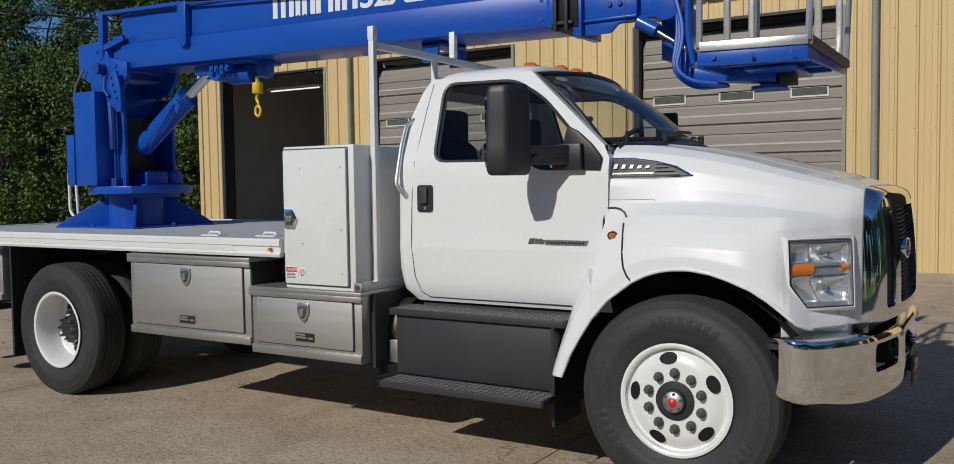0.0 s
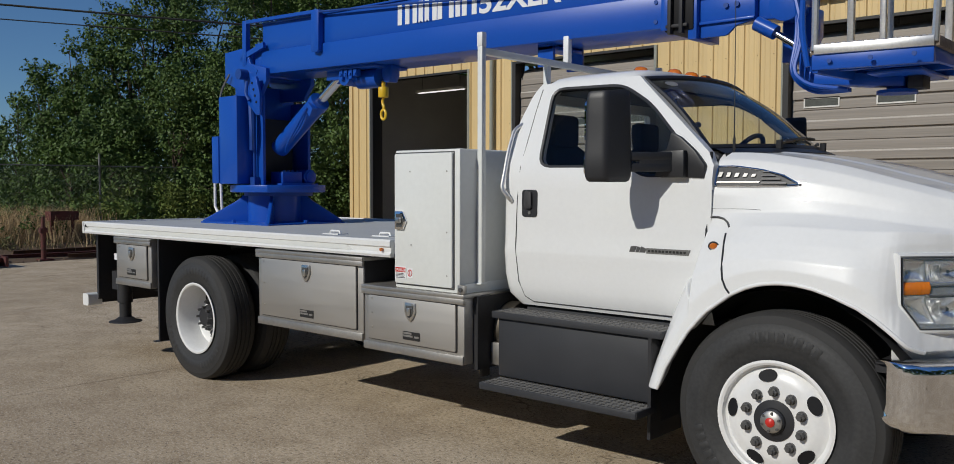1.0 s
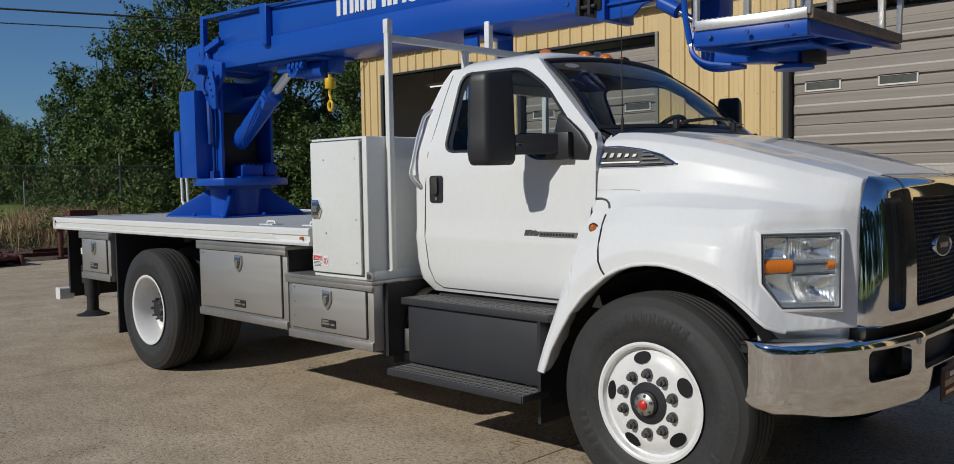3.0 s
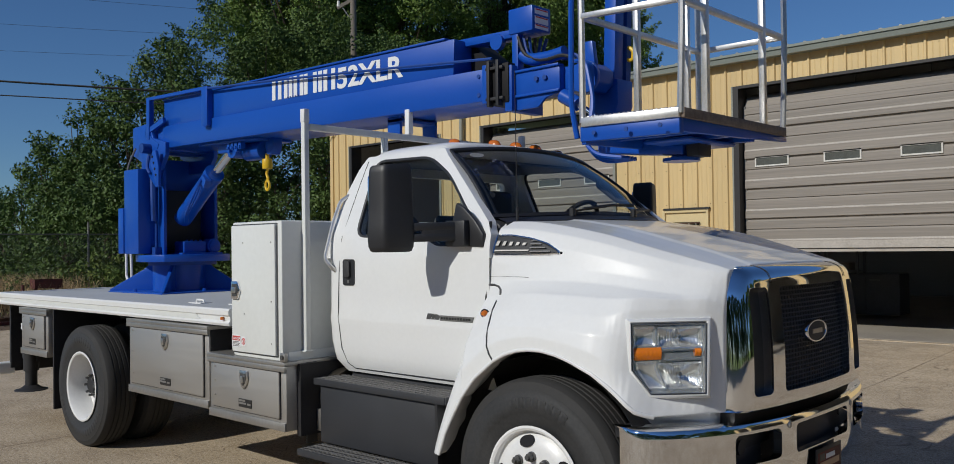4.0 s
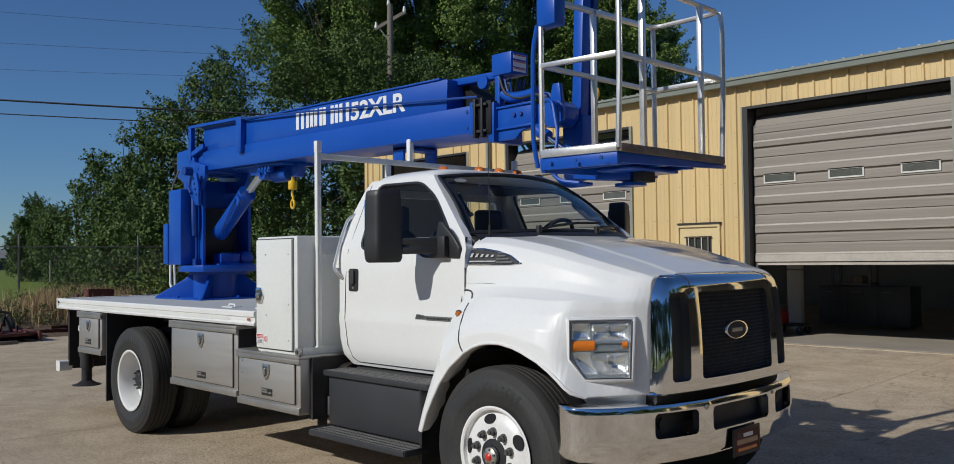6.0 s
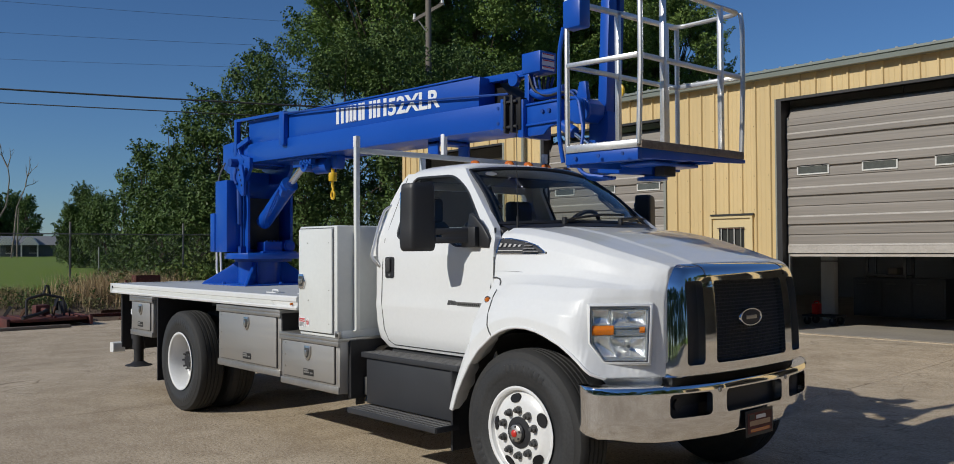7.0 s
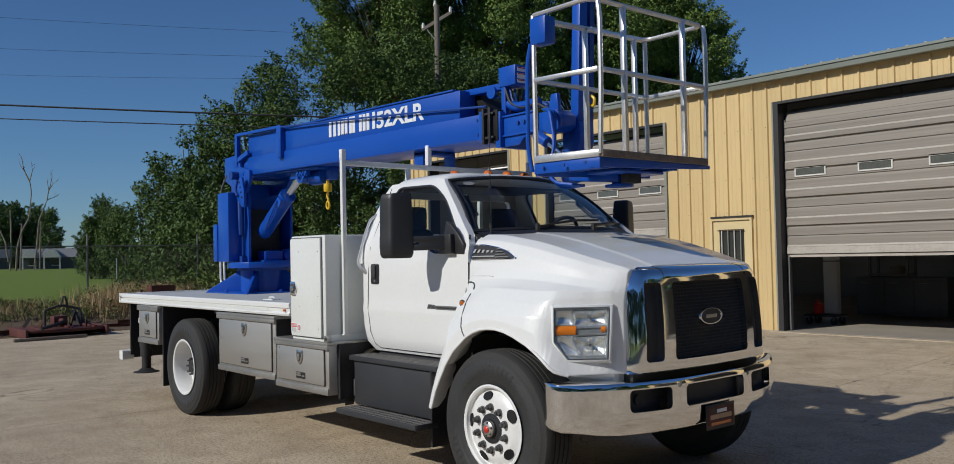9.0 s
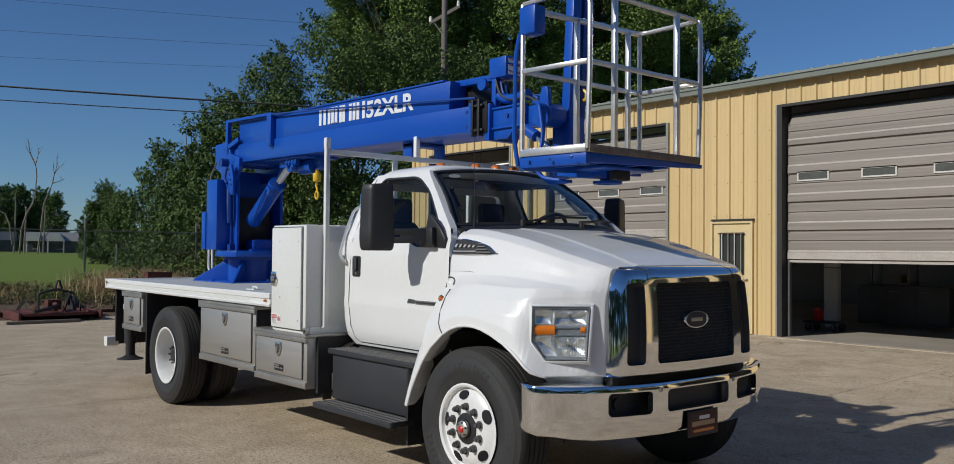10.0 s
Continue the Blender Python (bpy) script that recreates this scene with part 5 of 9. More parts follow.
    ring(bm, outer, inner, lambda y, z: (rear_x(z), y, z), lambda y, z: (rear_x(z) + 0.05, y, z), 32)
    part("rear_wall", bm, "paint_white", shell)
    bm = B()
    bm.faces.new([bm.verts.new((rear_x(z) + 0.025, y, z)) for y, z in inner])
    g = part("rear_glass", bm, "glass", shell, "tinted rear glass", smooth=0)
    g.visible_shadow = False
    # roof
    bm = B()
    loops = []
    for z, w, xr, xf, bul in ((2.245, 0.742, -1.80, -1.075, 0.0), (2.285, 0.722, -1.785, -1.06, 0.035), (2.315, 0.68, -1.75, -1.07, 0.055), (2.338, 0.60, -1.69, -1.10, 0.075), (2.350, 0.45, -1.60, -1.17, 0.07), (2.355, 0.2, -1.5, -1.3, 0.03)):
        lp = []
        for k in range(48):
            t = 2 * math.pi * k / 48
            c, s_ = math.cos(t), math.sin(t)
            e = 0.26
            u = math.copysign(abs(c) ** e, c)
            v = math.copysign(abs(s_) ** e, s_)
            x = (xf + xr) / 2 + u * (xf - xr) / 2
            if u > 0:
                x += bul * (1 - v * v) * u
            lp.append((x, v * w, z))
        loops.append(lp)
    loft(bm, loops, caps=True)
    part("roof", bm, "paint_white", shell, smooth=60)
    bm = B()
    box(bm, -1.76, -1.08, -0.70, 0.70, 2.228, 2.243)
    part("headliner", bm, "step_grey", shell, smooth=0)
    # windscreen with its black band
    def ws(u, v):
        yb, yt = 0.852 * u, 0.684 * u
        b = Vector((-0.56 + 0.20 * (1 - u * u), yb, 1.845 + 0.02 * (1 - u * u)))
        t = Vector((-1.04 + 0.095 * (1 - u * u), yt, 2.268 + 0.04 * (1 - u * u)))
        return b.lerp(t, v) + Vector((0.5, 0, 0.55)).normalized() * 0.03 * math.sin(math.pi * v)
    bm = B()
    rows = [[ws(-1 + 2 * i / 14, j / 6) for i in range(15)] for j in range(7)]
    loft(bm, rows, closed=False)
    g = part("windscreen", bm, "glass", shell, "large curved windscreen with wipers")
    g.visible_shadow = False
    bm = B()
    tube(bm, [ws(-1 + 2 * i / 14, 0.0) for i in range(15)], 0.022, 6)
    tube(bm, [ws(-1 + 2 * i / 14, 1.0) for i in range(15)], 0.016, 6)
    for u in (-1, 1):
        tube(bm, [ws(u, j / 6) for j in range(7)], 0.013, 6)
    part("windscreen_seal", bm, "plastic", g)
    bm = B()
    c, e1 = ws(-0.80, 0.88), (ws(-0.70, 0.88) - ws(-0.80, 0.88)).normalized()
    e2 = (ws(-0.80, 0.95) - c).normalized()
    nrm = e1.cross(e2)
    bm.faces.new([bm.verts.new(c + nrm * 0.004 + e1 * 0.05 * math.cos(t) + e2 * 0.03 * math.sin(t)) for t in (2 * math.pi * k / 20 for k in range(20))])
    part("sticker", bm, "house_roof", g, "small pale oval sticker", smooth=0)
    # grab handles on the inner pillars
    for u in (-0.90, 0.90):
        bm = B()
        inn = Vector((-0.07, -0.06 * u, -0.03))
        tube(bm, arc_pts([ws(u, 0.30) + inn * 0.4, ws(u, 0.34) + inn, ws(u, 0.62) + inn, ws(u, 0.68) + inn * 0.4], 0.04), 0.016, 8)
        tube(bm, [ws(u * 1.06, v) + Vector((-0.035, -0.02 * u, -0.02)) for v in (0.0, 0.25, 0.5, 0.75, 0.98)], 0.030, 8)
        part("pillar_handle", bm, "step_grey", shell, "grey pillar trim with a grab handle")
    # cowl panel below the windscreen
    bm = B()
    rows = []
    for f, dz in ((0.0, -0.01), (0.05, -0.005), (0.11, -0.03), (0.12, -0.10)):
        rows.append([ws(-1 + 2 * i / 14, 0.0) + Vector((f, 0, dz)) for i in range(15)])
    loft(bm, rows, closed=False)
    part("cowl", bm, "plastic", shell, "black wiper cowl")
    for y0, y1, u0 in ((-0.42, 0.18, -0.45), (0.20, 0.72, 0.25)):
        p = ws(u0, 0.0) + Vector((0.05, 0, 0.02))
        q = ws(y1 / 0.85, 0.10) + Vector((0.03, 0, 0.02))
        bm = B()
        beam(bm, p, q, 0.016, 0.012, w2=0.010, h2=0.008)
        w = part("wiper_arm", bm, "plastic", shell)
        a = ws((y1 - 0.42) / 0.85, 0.045) + Vector((0.02, 0, 0.012))
        b = ws((y1 + 0.24) / 0.85, 0.13) + Vector((0.02, 0, 0.012))
        bm = B()
        tube(bm, [a, (a + b) / 2 + Vector((0.012, 0, 0.012)), b], 0.010, 6)
        part("wiper_blade", bm, "rubber", w)
        bm = B()
        tube(bm, [p - Vector((0, 0, 0.03)), p + Vector((0, 0, 0.02))], 0.02, 8)
        part("pivot", bm, "plastic", w)
    # roof marker lamps
    for x, y in ((-1.165, -0.52), (-1.11, -0.205), (-1.10, 0.0), (-1.11, 0.215), (-1.165, 0.53)):
        bm = B()
        z = 2.330 if abs(y) > 0.4 else 2.342
        loft(bm, [[(x + sx * a * math.cos(t) * 0.5 + off, y + a * math.sin(t) * 0.42, z + h) for t in (2 * math.pi * k / 16 for k in range(16))] for a, h, off, sx in ((0.078, -0.02, 0, 1.3), (0.075, 0.008, 0, 1.3), (0.060, 0.027, -0.006, 1.3), (0.034, 0.036, -0.010, 1.3))])
        ml = part("marker_lamp", bm, "amber", shell, "amber roof marker lamp")
        bm = B()
        loft(bm, [[(x + a * 0.65 * math.cos(t), y + a * 0.43 * math.sin(t), z + h) for t in (2 * math.pi * k / 16 for k in range(16))] for a, h in ((0.087, -0.025), (0.084, -0.004))])
        part("lamp_base", bm, "plastic", ml)
    # aerial on the near cowl corner
    bm = B()
    tube(bm, [(-0.44, -0.77, 1.80), (-0.44, -0.77, 1.90)], 0.008, 8)
    tube(bm, [(-0.44, -0.77, 1.88), (-0.445, -0.77, 2.66)], 0.0035, 6, 0.002)
    part("aerial", bm, "plastic", shell, "thin black whip aerial")
    # inside
    bm = B()
    box(bm, -1.80, -0.50, -0.92, 0.92, 0.99, 1.05)
    part("cab_floor", bm, "dash", shell, smooth=0)
    bm = B()
    prism(bm, [(-0.85, 1.10), (-0.85, 1.62), (-0.78, 1.75), (-0.66, 1.80), (-0.52, 1.83), (-0.47, 1.80), (-0.47, 1.05)], "y", -0.88, 0.88)
    part("dashboard", bm, "dash", shell, bevel=0.01)
    for y0 in (-0.75, -0.15, 0.30):
        w = 0.42 if y0 != -0.15 else 0.40
        bm = B()
        box(bm, -1.66, -1.12, y0, y0 + w, 1.05, 1.38)
        st = part("seat", bm, "seat", shell, "charcoal cloth seat", bevel=0.04)
        bm = B()
        prism(bm, [(-1.58, 1.33), (-1.72, 1.40), (-1.80, 1.84), (-1.75, 1.92), (-1.66, 1.86)], "y", y0 + 0.02, y0 + w - 0.02)
        part("backrest", bm, "seat", st, bevel=0.03)
        if y0 != -0.15:
            bm = B()
            box(bm, -1.79, -1.69, y0 + 0.07, y0 + w - 0.07, 1.89, 2.10)
            part("headrest", bm, "seat", st, bevel=0.035)
    bm = B()
    c, n_ = Vector((-0.95, 0.445, 1.81)), Vector((-0.8, 0, 0.55)).normalized()
    a, b = basis(n_)
    tube(bm, [c + a * 0.205 * math.cos(t) + b * 0.205 * math.sin(t) for t in (2 * math.pi * k / 28 for k in range(28))], 0.017, 8, closed=True)
    sw = part("steering_wheel", bm, "dash", shell, "black steering wheel")
    bm = B()
    tube(bm, [c, c - n_ * 0.30], 0.05, 10)
    for t in (0.3, math.pi - 0.3, -math.pi / 2):
        beam(bm, c, c + a * 0.2 * math.cos(t) + b * 0.2 * math.sin(t), 0.035, 0.02)
    part("column", bm, "dash", sw)
    for s in (-1, 1):
        bm = B()
        prism(bm, [(-1.80, 1.05), (-0.52, 1.05), (-0.52, 1.68), (-0.9, 1.68), (-1.0, 1.73), (-1.80, 1.73)], "y", s * 0.87, s * 0.91)
        part("door_trim", bm, "dash", shell, smooth=0)


build_cab()


def build_mirror(s):
    bm = B()
    plan = [(-0.800, 1.205), (-0.862, 1.372), (-0.985, 1.398), (-0.985, 1.200)]
    loops = []
    for z, f in ((1.660, 0.82), (1.668, 0.93), (1.690, 1.0), (1.75, 1.03), (1.815, 1.02), (1.83, 1.0), (2.00, 0.975), (2.10, 0.945), (2.128, 0.91), (2.140, 0.82)):
        q = round_poly([(-0.905 + (x + 0.905) * f, 1.29 + (y - 1.29) * f) for x, y in plan], 0.028, 4)
        loops.append([(x, s * y, z + (0.10 * (1.30 - y) if z > 1.9 else 0.0)) for x, y in q])
    loft(bm, loops)
    m = part("door_mirror", bm, "plastic", truck, "large black towing mirror on a double arm", smooth=40)
    bm = B()
    prism(bm, rounded(min(s * 1.22, s * 1.38), max(s * 1.22, s * 1.38), 1.85, 2.09, 0.03), "x", -0.990, -0.970)
    part("mirror_glass", bm, "mirror", m)
    bm = B()
    prism(bm, rounded(min(s * 1.22, s * 1.38), max(s * 1.22, s * 1.38), 1.70, 1.80, 0.02), "x", -0.994, -0.975)
    part("spot_glass", bm, "mirror", m)
    bm = B()
    for z in (1.735, 1.795):
        beam(bm, (-0.86, s * 1.24, z), (-0.66, s * 0.975, z + 0.005), 0.055, 0.045)
    beam(bm, (-0.80, s * 1.16, 1.765), (-0.67, s * 0.99, 1.77), 0.05, 0.10)
    part("mirror_arm", bm, "plastic", m, bevel=0.008)
    bm = B()
    prism(bm, [(-0.80, 1.695), (-0.505, 1.68), (-0.495, 1.75), (-0.56, 1.83), (-0.64, 1.90), (-0.70, 1.93), (-0.72, 1.86), (-0.74, 1.80)], "y", s * 0.955, s * 0.99)
    box(bm, -0.745, -0.60, s * 0.975, s * 1.03, 1.685, 1.83)
    part("mirror_base", bm, "plastic", m, bevel=0.008)


build_mirror(-1)
build_mirror(1)


ARCH = [(-0.65, 0.575), (-0.633, 0.602), (-0.555, 0.775), (-0.475, 0.900), (-0.384, 1.005), (-0.25, 1.105), (-0.17, 1.145), (-0.093, 1.168), (-0.02, 1.177), (0.06, 1.178), (0.15, 1.164), (0.235, 1.139), (0.35, 1.092), (0.424, 1.044), (0.514, 0.972), (0.555, 0.930), (0.60, 0.908), (0.80, 0.905)]


def build_nose():
    """Tilting hood with fenders and lamp surrounds as one moulded shell."""
    bm = B()
    # hood, fender crown and front corner as sections from the cowl to the grille
    key = (
        (-0.475, 1.842, ((0.81, 1.820), (0.88, 1.780), (0.94, 1.700), (0.968, 1.600), (0.972, 1.500), (0.985, 1.420), (1.08, 1.310), (1.165, 1.170), (1.198, 1.040), (1.2, 0.900))),
        (-0.3, 1.834, ((0.805, 1.815), (0.88, 1.775), (0.928, 1.695), (0.955, 1.590), (0.978, 1.500), (1.045, 1.430), (1.12, 1.355), (1.175, 1.260), (1.2, 1.170), (1.2, 1.070))),
        (-0.06, 1.802, ((0.8, 1.782), (0.875, 1.742), (0.917, 1.670), (0.942, 1.580), (0.985, 1.500), (1.065, 1.435), (1.14, 1.360), (1.186, 1.290), (1.2, 1.240), (1.2, 1.170))),
        (0.2, 1.747, ((0.78, 1.728), (0.855, 1.690), (0.892, 1.625), (0.915, 1.555), (0.965, 1.490), (1.06, 1.428), (1.135, 1.360), (1.18, 1.280), (1.198, 1.220), (1.2, 1.150))),
        (0.36, 1.704, ((0.765, 1.683), (0.835, 1.648), (0.87, 1.590), (0.893, 1.530), (0.945, 1.475), (1.04, 1.422), (1.11, 1.355), (1.158, 1.270), (1.185, 1.180), (1.195, 1.080))),
        (0.47, 1.676, ((0.752, 1.652), (0.815, 1.620), (0.85, 1.565), (0.876, 1.512), (0.93, 1.462), (1.015, 1.426), (1.065, 1.375), (1.1, 1.260), (1.14, 1.120), (1.18, 1.010))),
        (0.54, 1.657, ((0.735, 1.632), (0.795, 1.600), (0.828, 1.548), (0.852, 1.500), (0.9, 1.455), (0.965, 1.428), (1, 1.380), (1.012, 1.260), (1.05, 1.100), (1.165, 0.945))),
        (0.6, 1.640, ((0.722, 1.615), (0.775, 1.583), (0.803, 1.535), (0.826, 1.492), (0.868, 1.450), (0.922, 1.425), (0.942, 1.380), (0.948, 1.255), (0.962, 1.080), (1.08, 0.915))),
        (0.65, 1.624, ((0.712, 1.600), (0.757, 1.572), (0.782, 1.526), (0.802, 1.486), (0.838, 1.448), (0.873, 1.425), (0.888, 1.380), (0.893, 1.250), (0.9, 1.070), (0.99, 0.905))),
        (0.73, 1.599, ((0.69, 1.578), (0.722, 1.552), (0.738, 1.512), (0.752, 1.478), (0.775, 1.443), (0.794, 1.425), (0.804, 1.380), (0.806, 1.250), (0.812, 1.080), (0.85, 0.905))),
        (0.775, 1.583, ((0.668, 1.560), (0.692, 1.540), (0.7, 1.510), (0.704, 1.475), (0.714, 1.445), (0.728, 1.400), (0.738, 1.350), (0.742, 1.250), (0.744, 1.080), (0.75, 0.905))))
    kx = np.array([k[0] for k in key])
    kv = np.array([[k[1], *[c for q in k[2] for c in q]] for k in key])
    slope = np.gradient(kv, kx, axis=0)
    edge = []
    loops = []
    for x in np.arange(-0.475, 0.7751, 0.025):
        i = int(min(len(kx) - 2, max(0, np.searchsorted(kx, x) - 1)))
        h = kx[i + 1] - kx[i]
        t = (x - kx[i]) / h
        v = (2 * t ** 3 - 3 * t ** 2 + 1) * kv[i] + (t ** 3 - 2 * t ** 2 + t) * h * slope[i] + (3 * t ** 2 - 2 * t ** 3) * kv[i + 1] + (t ** 3 - t ** 2) * h * slope[i + 1]
        zc = float(v[0])
        side = [(float(v[1 + 2 * j]), float(v[2 + 2 * j])) for j in range(10)]
        zb = lerp_table(ARCH, float(x))
        side[-1] = (side[-1][0], zb)
        k = 0.020 * smoothstep(-0.40, -0.05, float(x)) * (1 - smoothstep(0.45, 0.70, float(x)))
        side[4] = (side[4][0] - k, side[4][1] + 0.2 * k)
        side[5] = (side[5][0] + 0.6 * k, side[5][1] + 0.6 * k)
        side[-2] = (side[-2][0], max(side[-2][1], zb + 0.05))
        edge.append((float(x), side[-1][0], zb))
        half = [(0, zc), (0.22, zc - 0.001), (0.43, zc - 0.002), (0.47, zc - 0.010), (0.60, zc - 0.016), *side, (side[-1][0] - 0.08, zb + 0.003), (0.58, max(zb + 0.05, 1.22) if x < 0.54 else zb)]
        loops.append([(x, -y, z) for y, z in half] + [(x, y, z) for y, z in half[::-1]])
    loft(bm, loops)
    for s in (-1, 1):
        # fender band over the wheel
        arch = [(-0.650, 0.575), (-0.632, 0.62), (-0.600, 0.70), (-0.545, 0.795), (-0.475, 0.900), (-0.40, 0.985)]
        outr = [(-0.775, 0.575), (-0.765, 0.62), (-0.740, 0.70), (-0.700, 0.83), (-0.645, 0.99), (-0.575, 1.16), (-0.49, 1.33)]
        loops = []
        for i, ((xa, za), (xo, zo)) in enumerate(zip(arch, outr)):
            a, o = Vector((xa, 0, za)), Vector((xo, 0, zo))
            lip = 1.20
            prof = [(0.05, lip - 0.030), (0.0, lip - 0.004), (0.06, lip + 0.002), (0.25, lip - 0.004), (0.48, lip - 0.025), (0.70, lip - 0.075), (0.88, lip - 0.140), (1.0, 0.985), (1.0, 0.93), (0.55, 0.93)]
            lp = []
            for t, yy in prof:
                p = a.lerp(o, t)
                lp.append((p.x, s * yy, p.z))
            loops.append(lp)
        loft(bm, loops)
    bmesh.ops.recalc_face_normals(bm, faces=bm.faces)
    ob = part("tilt_hood", bm, "paint_white", truck, "glossy white tilting hood with flared fenders", smooth=0)
    md = ob.modifiers.new("fuse", "REMESH")
    md.mode, md.voxel_size, md.use_smooth_shade = "VOXEL", 0.006, True
    md = ob.modifiers.new("soften", "SMOOTH")
    md.factor, md.iterations = 0.5, 7
    hood = ob
    for s in (-1, 1):
        bm = B()
        rim = [(x, 1.196, z) for x, z in ((-0.650, 0.580), (-0.632, 0.62), (-0.600, 0.70), (-0.545, 0.795))] + [(x, y - 0.005, z + 0.004) for x, y, z in edge if x < 0.62]
        tube(bm, [(x, s * y, z) for x, y, z in rim], 0.011, 8)
        part("arch_lip", bm, "paint_white", hood, "rolled white fender lip", smooth=60)
    bpy.context.view_layer.update()
    shell_eval = ob.evaluated_get(bpy.context.evaluated_depsgraph_get())
    cuts = []
    for s in (-1, 1):
        # vent badge on the hood side
        def on(x, z, d=0.0):
            hit, p, nrm, _ = shell_eval.ray_cast(Vector((x, s * 1.6, z)), Vector((0, -s, 0)))
            return p + Vector((0, s * d, 0)) if hit else Vector((x, s * 0.95, z))
        outline = [(-0.462, 1.742), (-0.36, 1.742), (-0.22, 1.722), (-0.11, 1.694), (-0.02, 1.646), (-0.10, 1.640), (-0.458, 1.640)]
        mo = Vector((sum(x for x, z in outline) / 7, 0, sum(z for x, z in outline) / 7))
        cuts.append((Vector((mo.x, s * 0.93, mo.z)), Vector((0, s, 0)), [Vector((x, s * 0.93, z)) for x, z in outline], 0.12))
        bm = B()
        tube(bm, arc_pts([on(x, z, 0.004) for x, z in outline + outline[:1]], 0.02), 0.006, 6)
        vb = part("vent_surround", bm, "chrome", hood, "chrome fender vent with a model badge")
        bm = B()
        loft(bm, [[on(x, z, -0.02) for x, z in outline], [on(x, z, 0.003) for x, z in outline]])
        part("vent_grille", bm, "plastic", vb, smooth=0)
        for k in range(4):
            bm = B()
            z = 1.655 + 0.019 * k
            x1 = -0.085 - 0.032 * k
            tube(bm, [on(-0.215 + (x1 + 0.215) * j / 4, z, 0.008) for j in range(5)], 0.0035, 5)
            part("vent_slat", bm, "steel_trim", vb)
        bm = B()
        q = ((-0.448, 1.658), (-0.225, 1.658), (-0.220, 1.665), (-0.443, 1.665))
        loft(bm, [[on(x, z, 0.003) for x, z in q], [on(x, z, 0.0075) for x, z in q]])
        for k in range(5):
            x0, z1 = -0.446 + 0.044 * k, 1.714 - 0.003 * k
            q = ((x0, 1.688), (x0 + 0.020, 1.688), (x0 + 0.025, z1), (x0 + 0.005, z1))
            loft(bm, [[on(x, z, 0.003) for x, z in q], [on(x, z, 0.007) for x, z in q]])
        part("badge_mark", bm, "steel_trim", vb, "plain chrome badge bars", smooth=0)
        # amber side marker, the fender joint and the hood latch
        c0 = on(-0.385, 1.335)
        nn = (on(-0.385, 1.335, 1.0) - c0).normalized()
        ua, ub = basis(nn)
        bm = B()
        loft(bm, [[c0 + nn * h + ua * a * 0.021 * math.cos(t) + ub * a * 0.016 * math.sin(t) for t in (2 * math.pi * k / 16 for k in range(16))] for a, h in ((1.15, -0.01), (1.0, 0.012), (0.6, 0.020))])
        sm = part("side_marker", bm, "amber", hood, "amber side marker")
        bm = B()
        tube(bm, [c0 + nn * 0.004 + ua * 0.027 * math.cos(t) + ub * 0.021 * math.sin(t) for t in (2 * math.pi * k / 20 for k in range(20))], 0.004, 6, closed=True)
        part("bezel", bm, "plastic", sm)
        bm = B()
        tube(bm, [on(x, z, 0.0005) for x, z in ((-0.340, 1.40), (-0.328, 1.36), (-0.318, 1.32), (-0.310, 1.28), (-0.302, 1.23), (-0.290, 1.18), (-0.272, 1.14), (-0.25, 1.112))], 0.0055, 5)
        part("fender_joint", bm, "plastic", hood)
        bm = B()
        tube(bm, [on(x, z, 0.003) for x, z in ((-0.465, 1.478), (-0.42, 1.479), (-0.385, 1.472), (-0.355, 1.455), (-0.335, 1.432))], 0.006, 5)
        part("hood_latch", bm, "nut", hood)
        bm = B()
        tube(bm, [on(x, z, -0.001) for x, z in ((-0.465, 1.522), (-0.35, 1.523), (-0.25, 1.522), (-0.20, 1.519))], 0.0022, 4)
        part("panel_joint", bm, "nut", hood)
        # headlamp
        c = [Vector((0.489, s * 1.069, 1.318)), Vector((0.722, s * 0.822, 1.320)), Vector((0.740, s * 0.870, 1.010)), Vector((0.565, s * 1.045, 1.010)), Vector((0.500, s * 1.085, 1.115))]
        n_ = (c[1] - c[0]).cross(c[3] - c[0]).normalized()
        if n_.x < 0:
            n_ = -n_
        c = [p + n_ * 0.016 - Vector((0.06 if s > 0 else 0.0, 0, 0)) for p in c]
        mid = sum(c, Vector()) / 5
        bm = B()
        loft(bm, [[mid + (p - mid) * f + n_ * d for p in c] for f, d in ((1.012, -0.09), (1.012, 0.006), (0.985, 0.006), (0.975, -0.09))], caps=False)
        hl = part("headlamp", bm, "lamp_dark", hood, "clear headlamp with chrome bowls and amber strip")
        bm = B()
        loft(bm, [[mid + (p - mid) * f + n_ * d for p in c] for f, d in ((1.014, -0.02), (1.014, 0.0075), (1.007, 0.0075), (1.007, -0.006))], caps=False)
        part("lamp_gasket", bm, "plastic", hl, "thin black lamp gasket")

        cuts.append((mid, n_, c, 0.10))

        def P(u, v, d):
            left = c[0].lerp(c[4], v / 0.62) if v < 0.62 else c[4].lerp(c[3], (v - 0.62) / 0.38)
            return left.lerp(c[1].lerp(c[2], v), u) + n_ * d

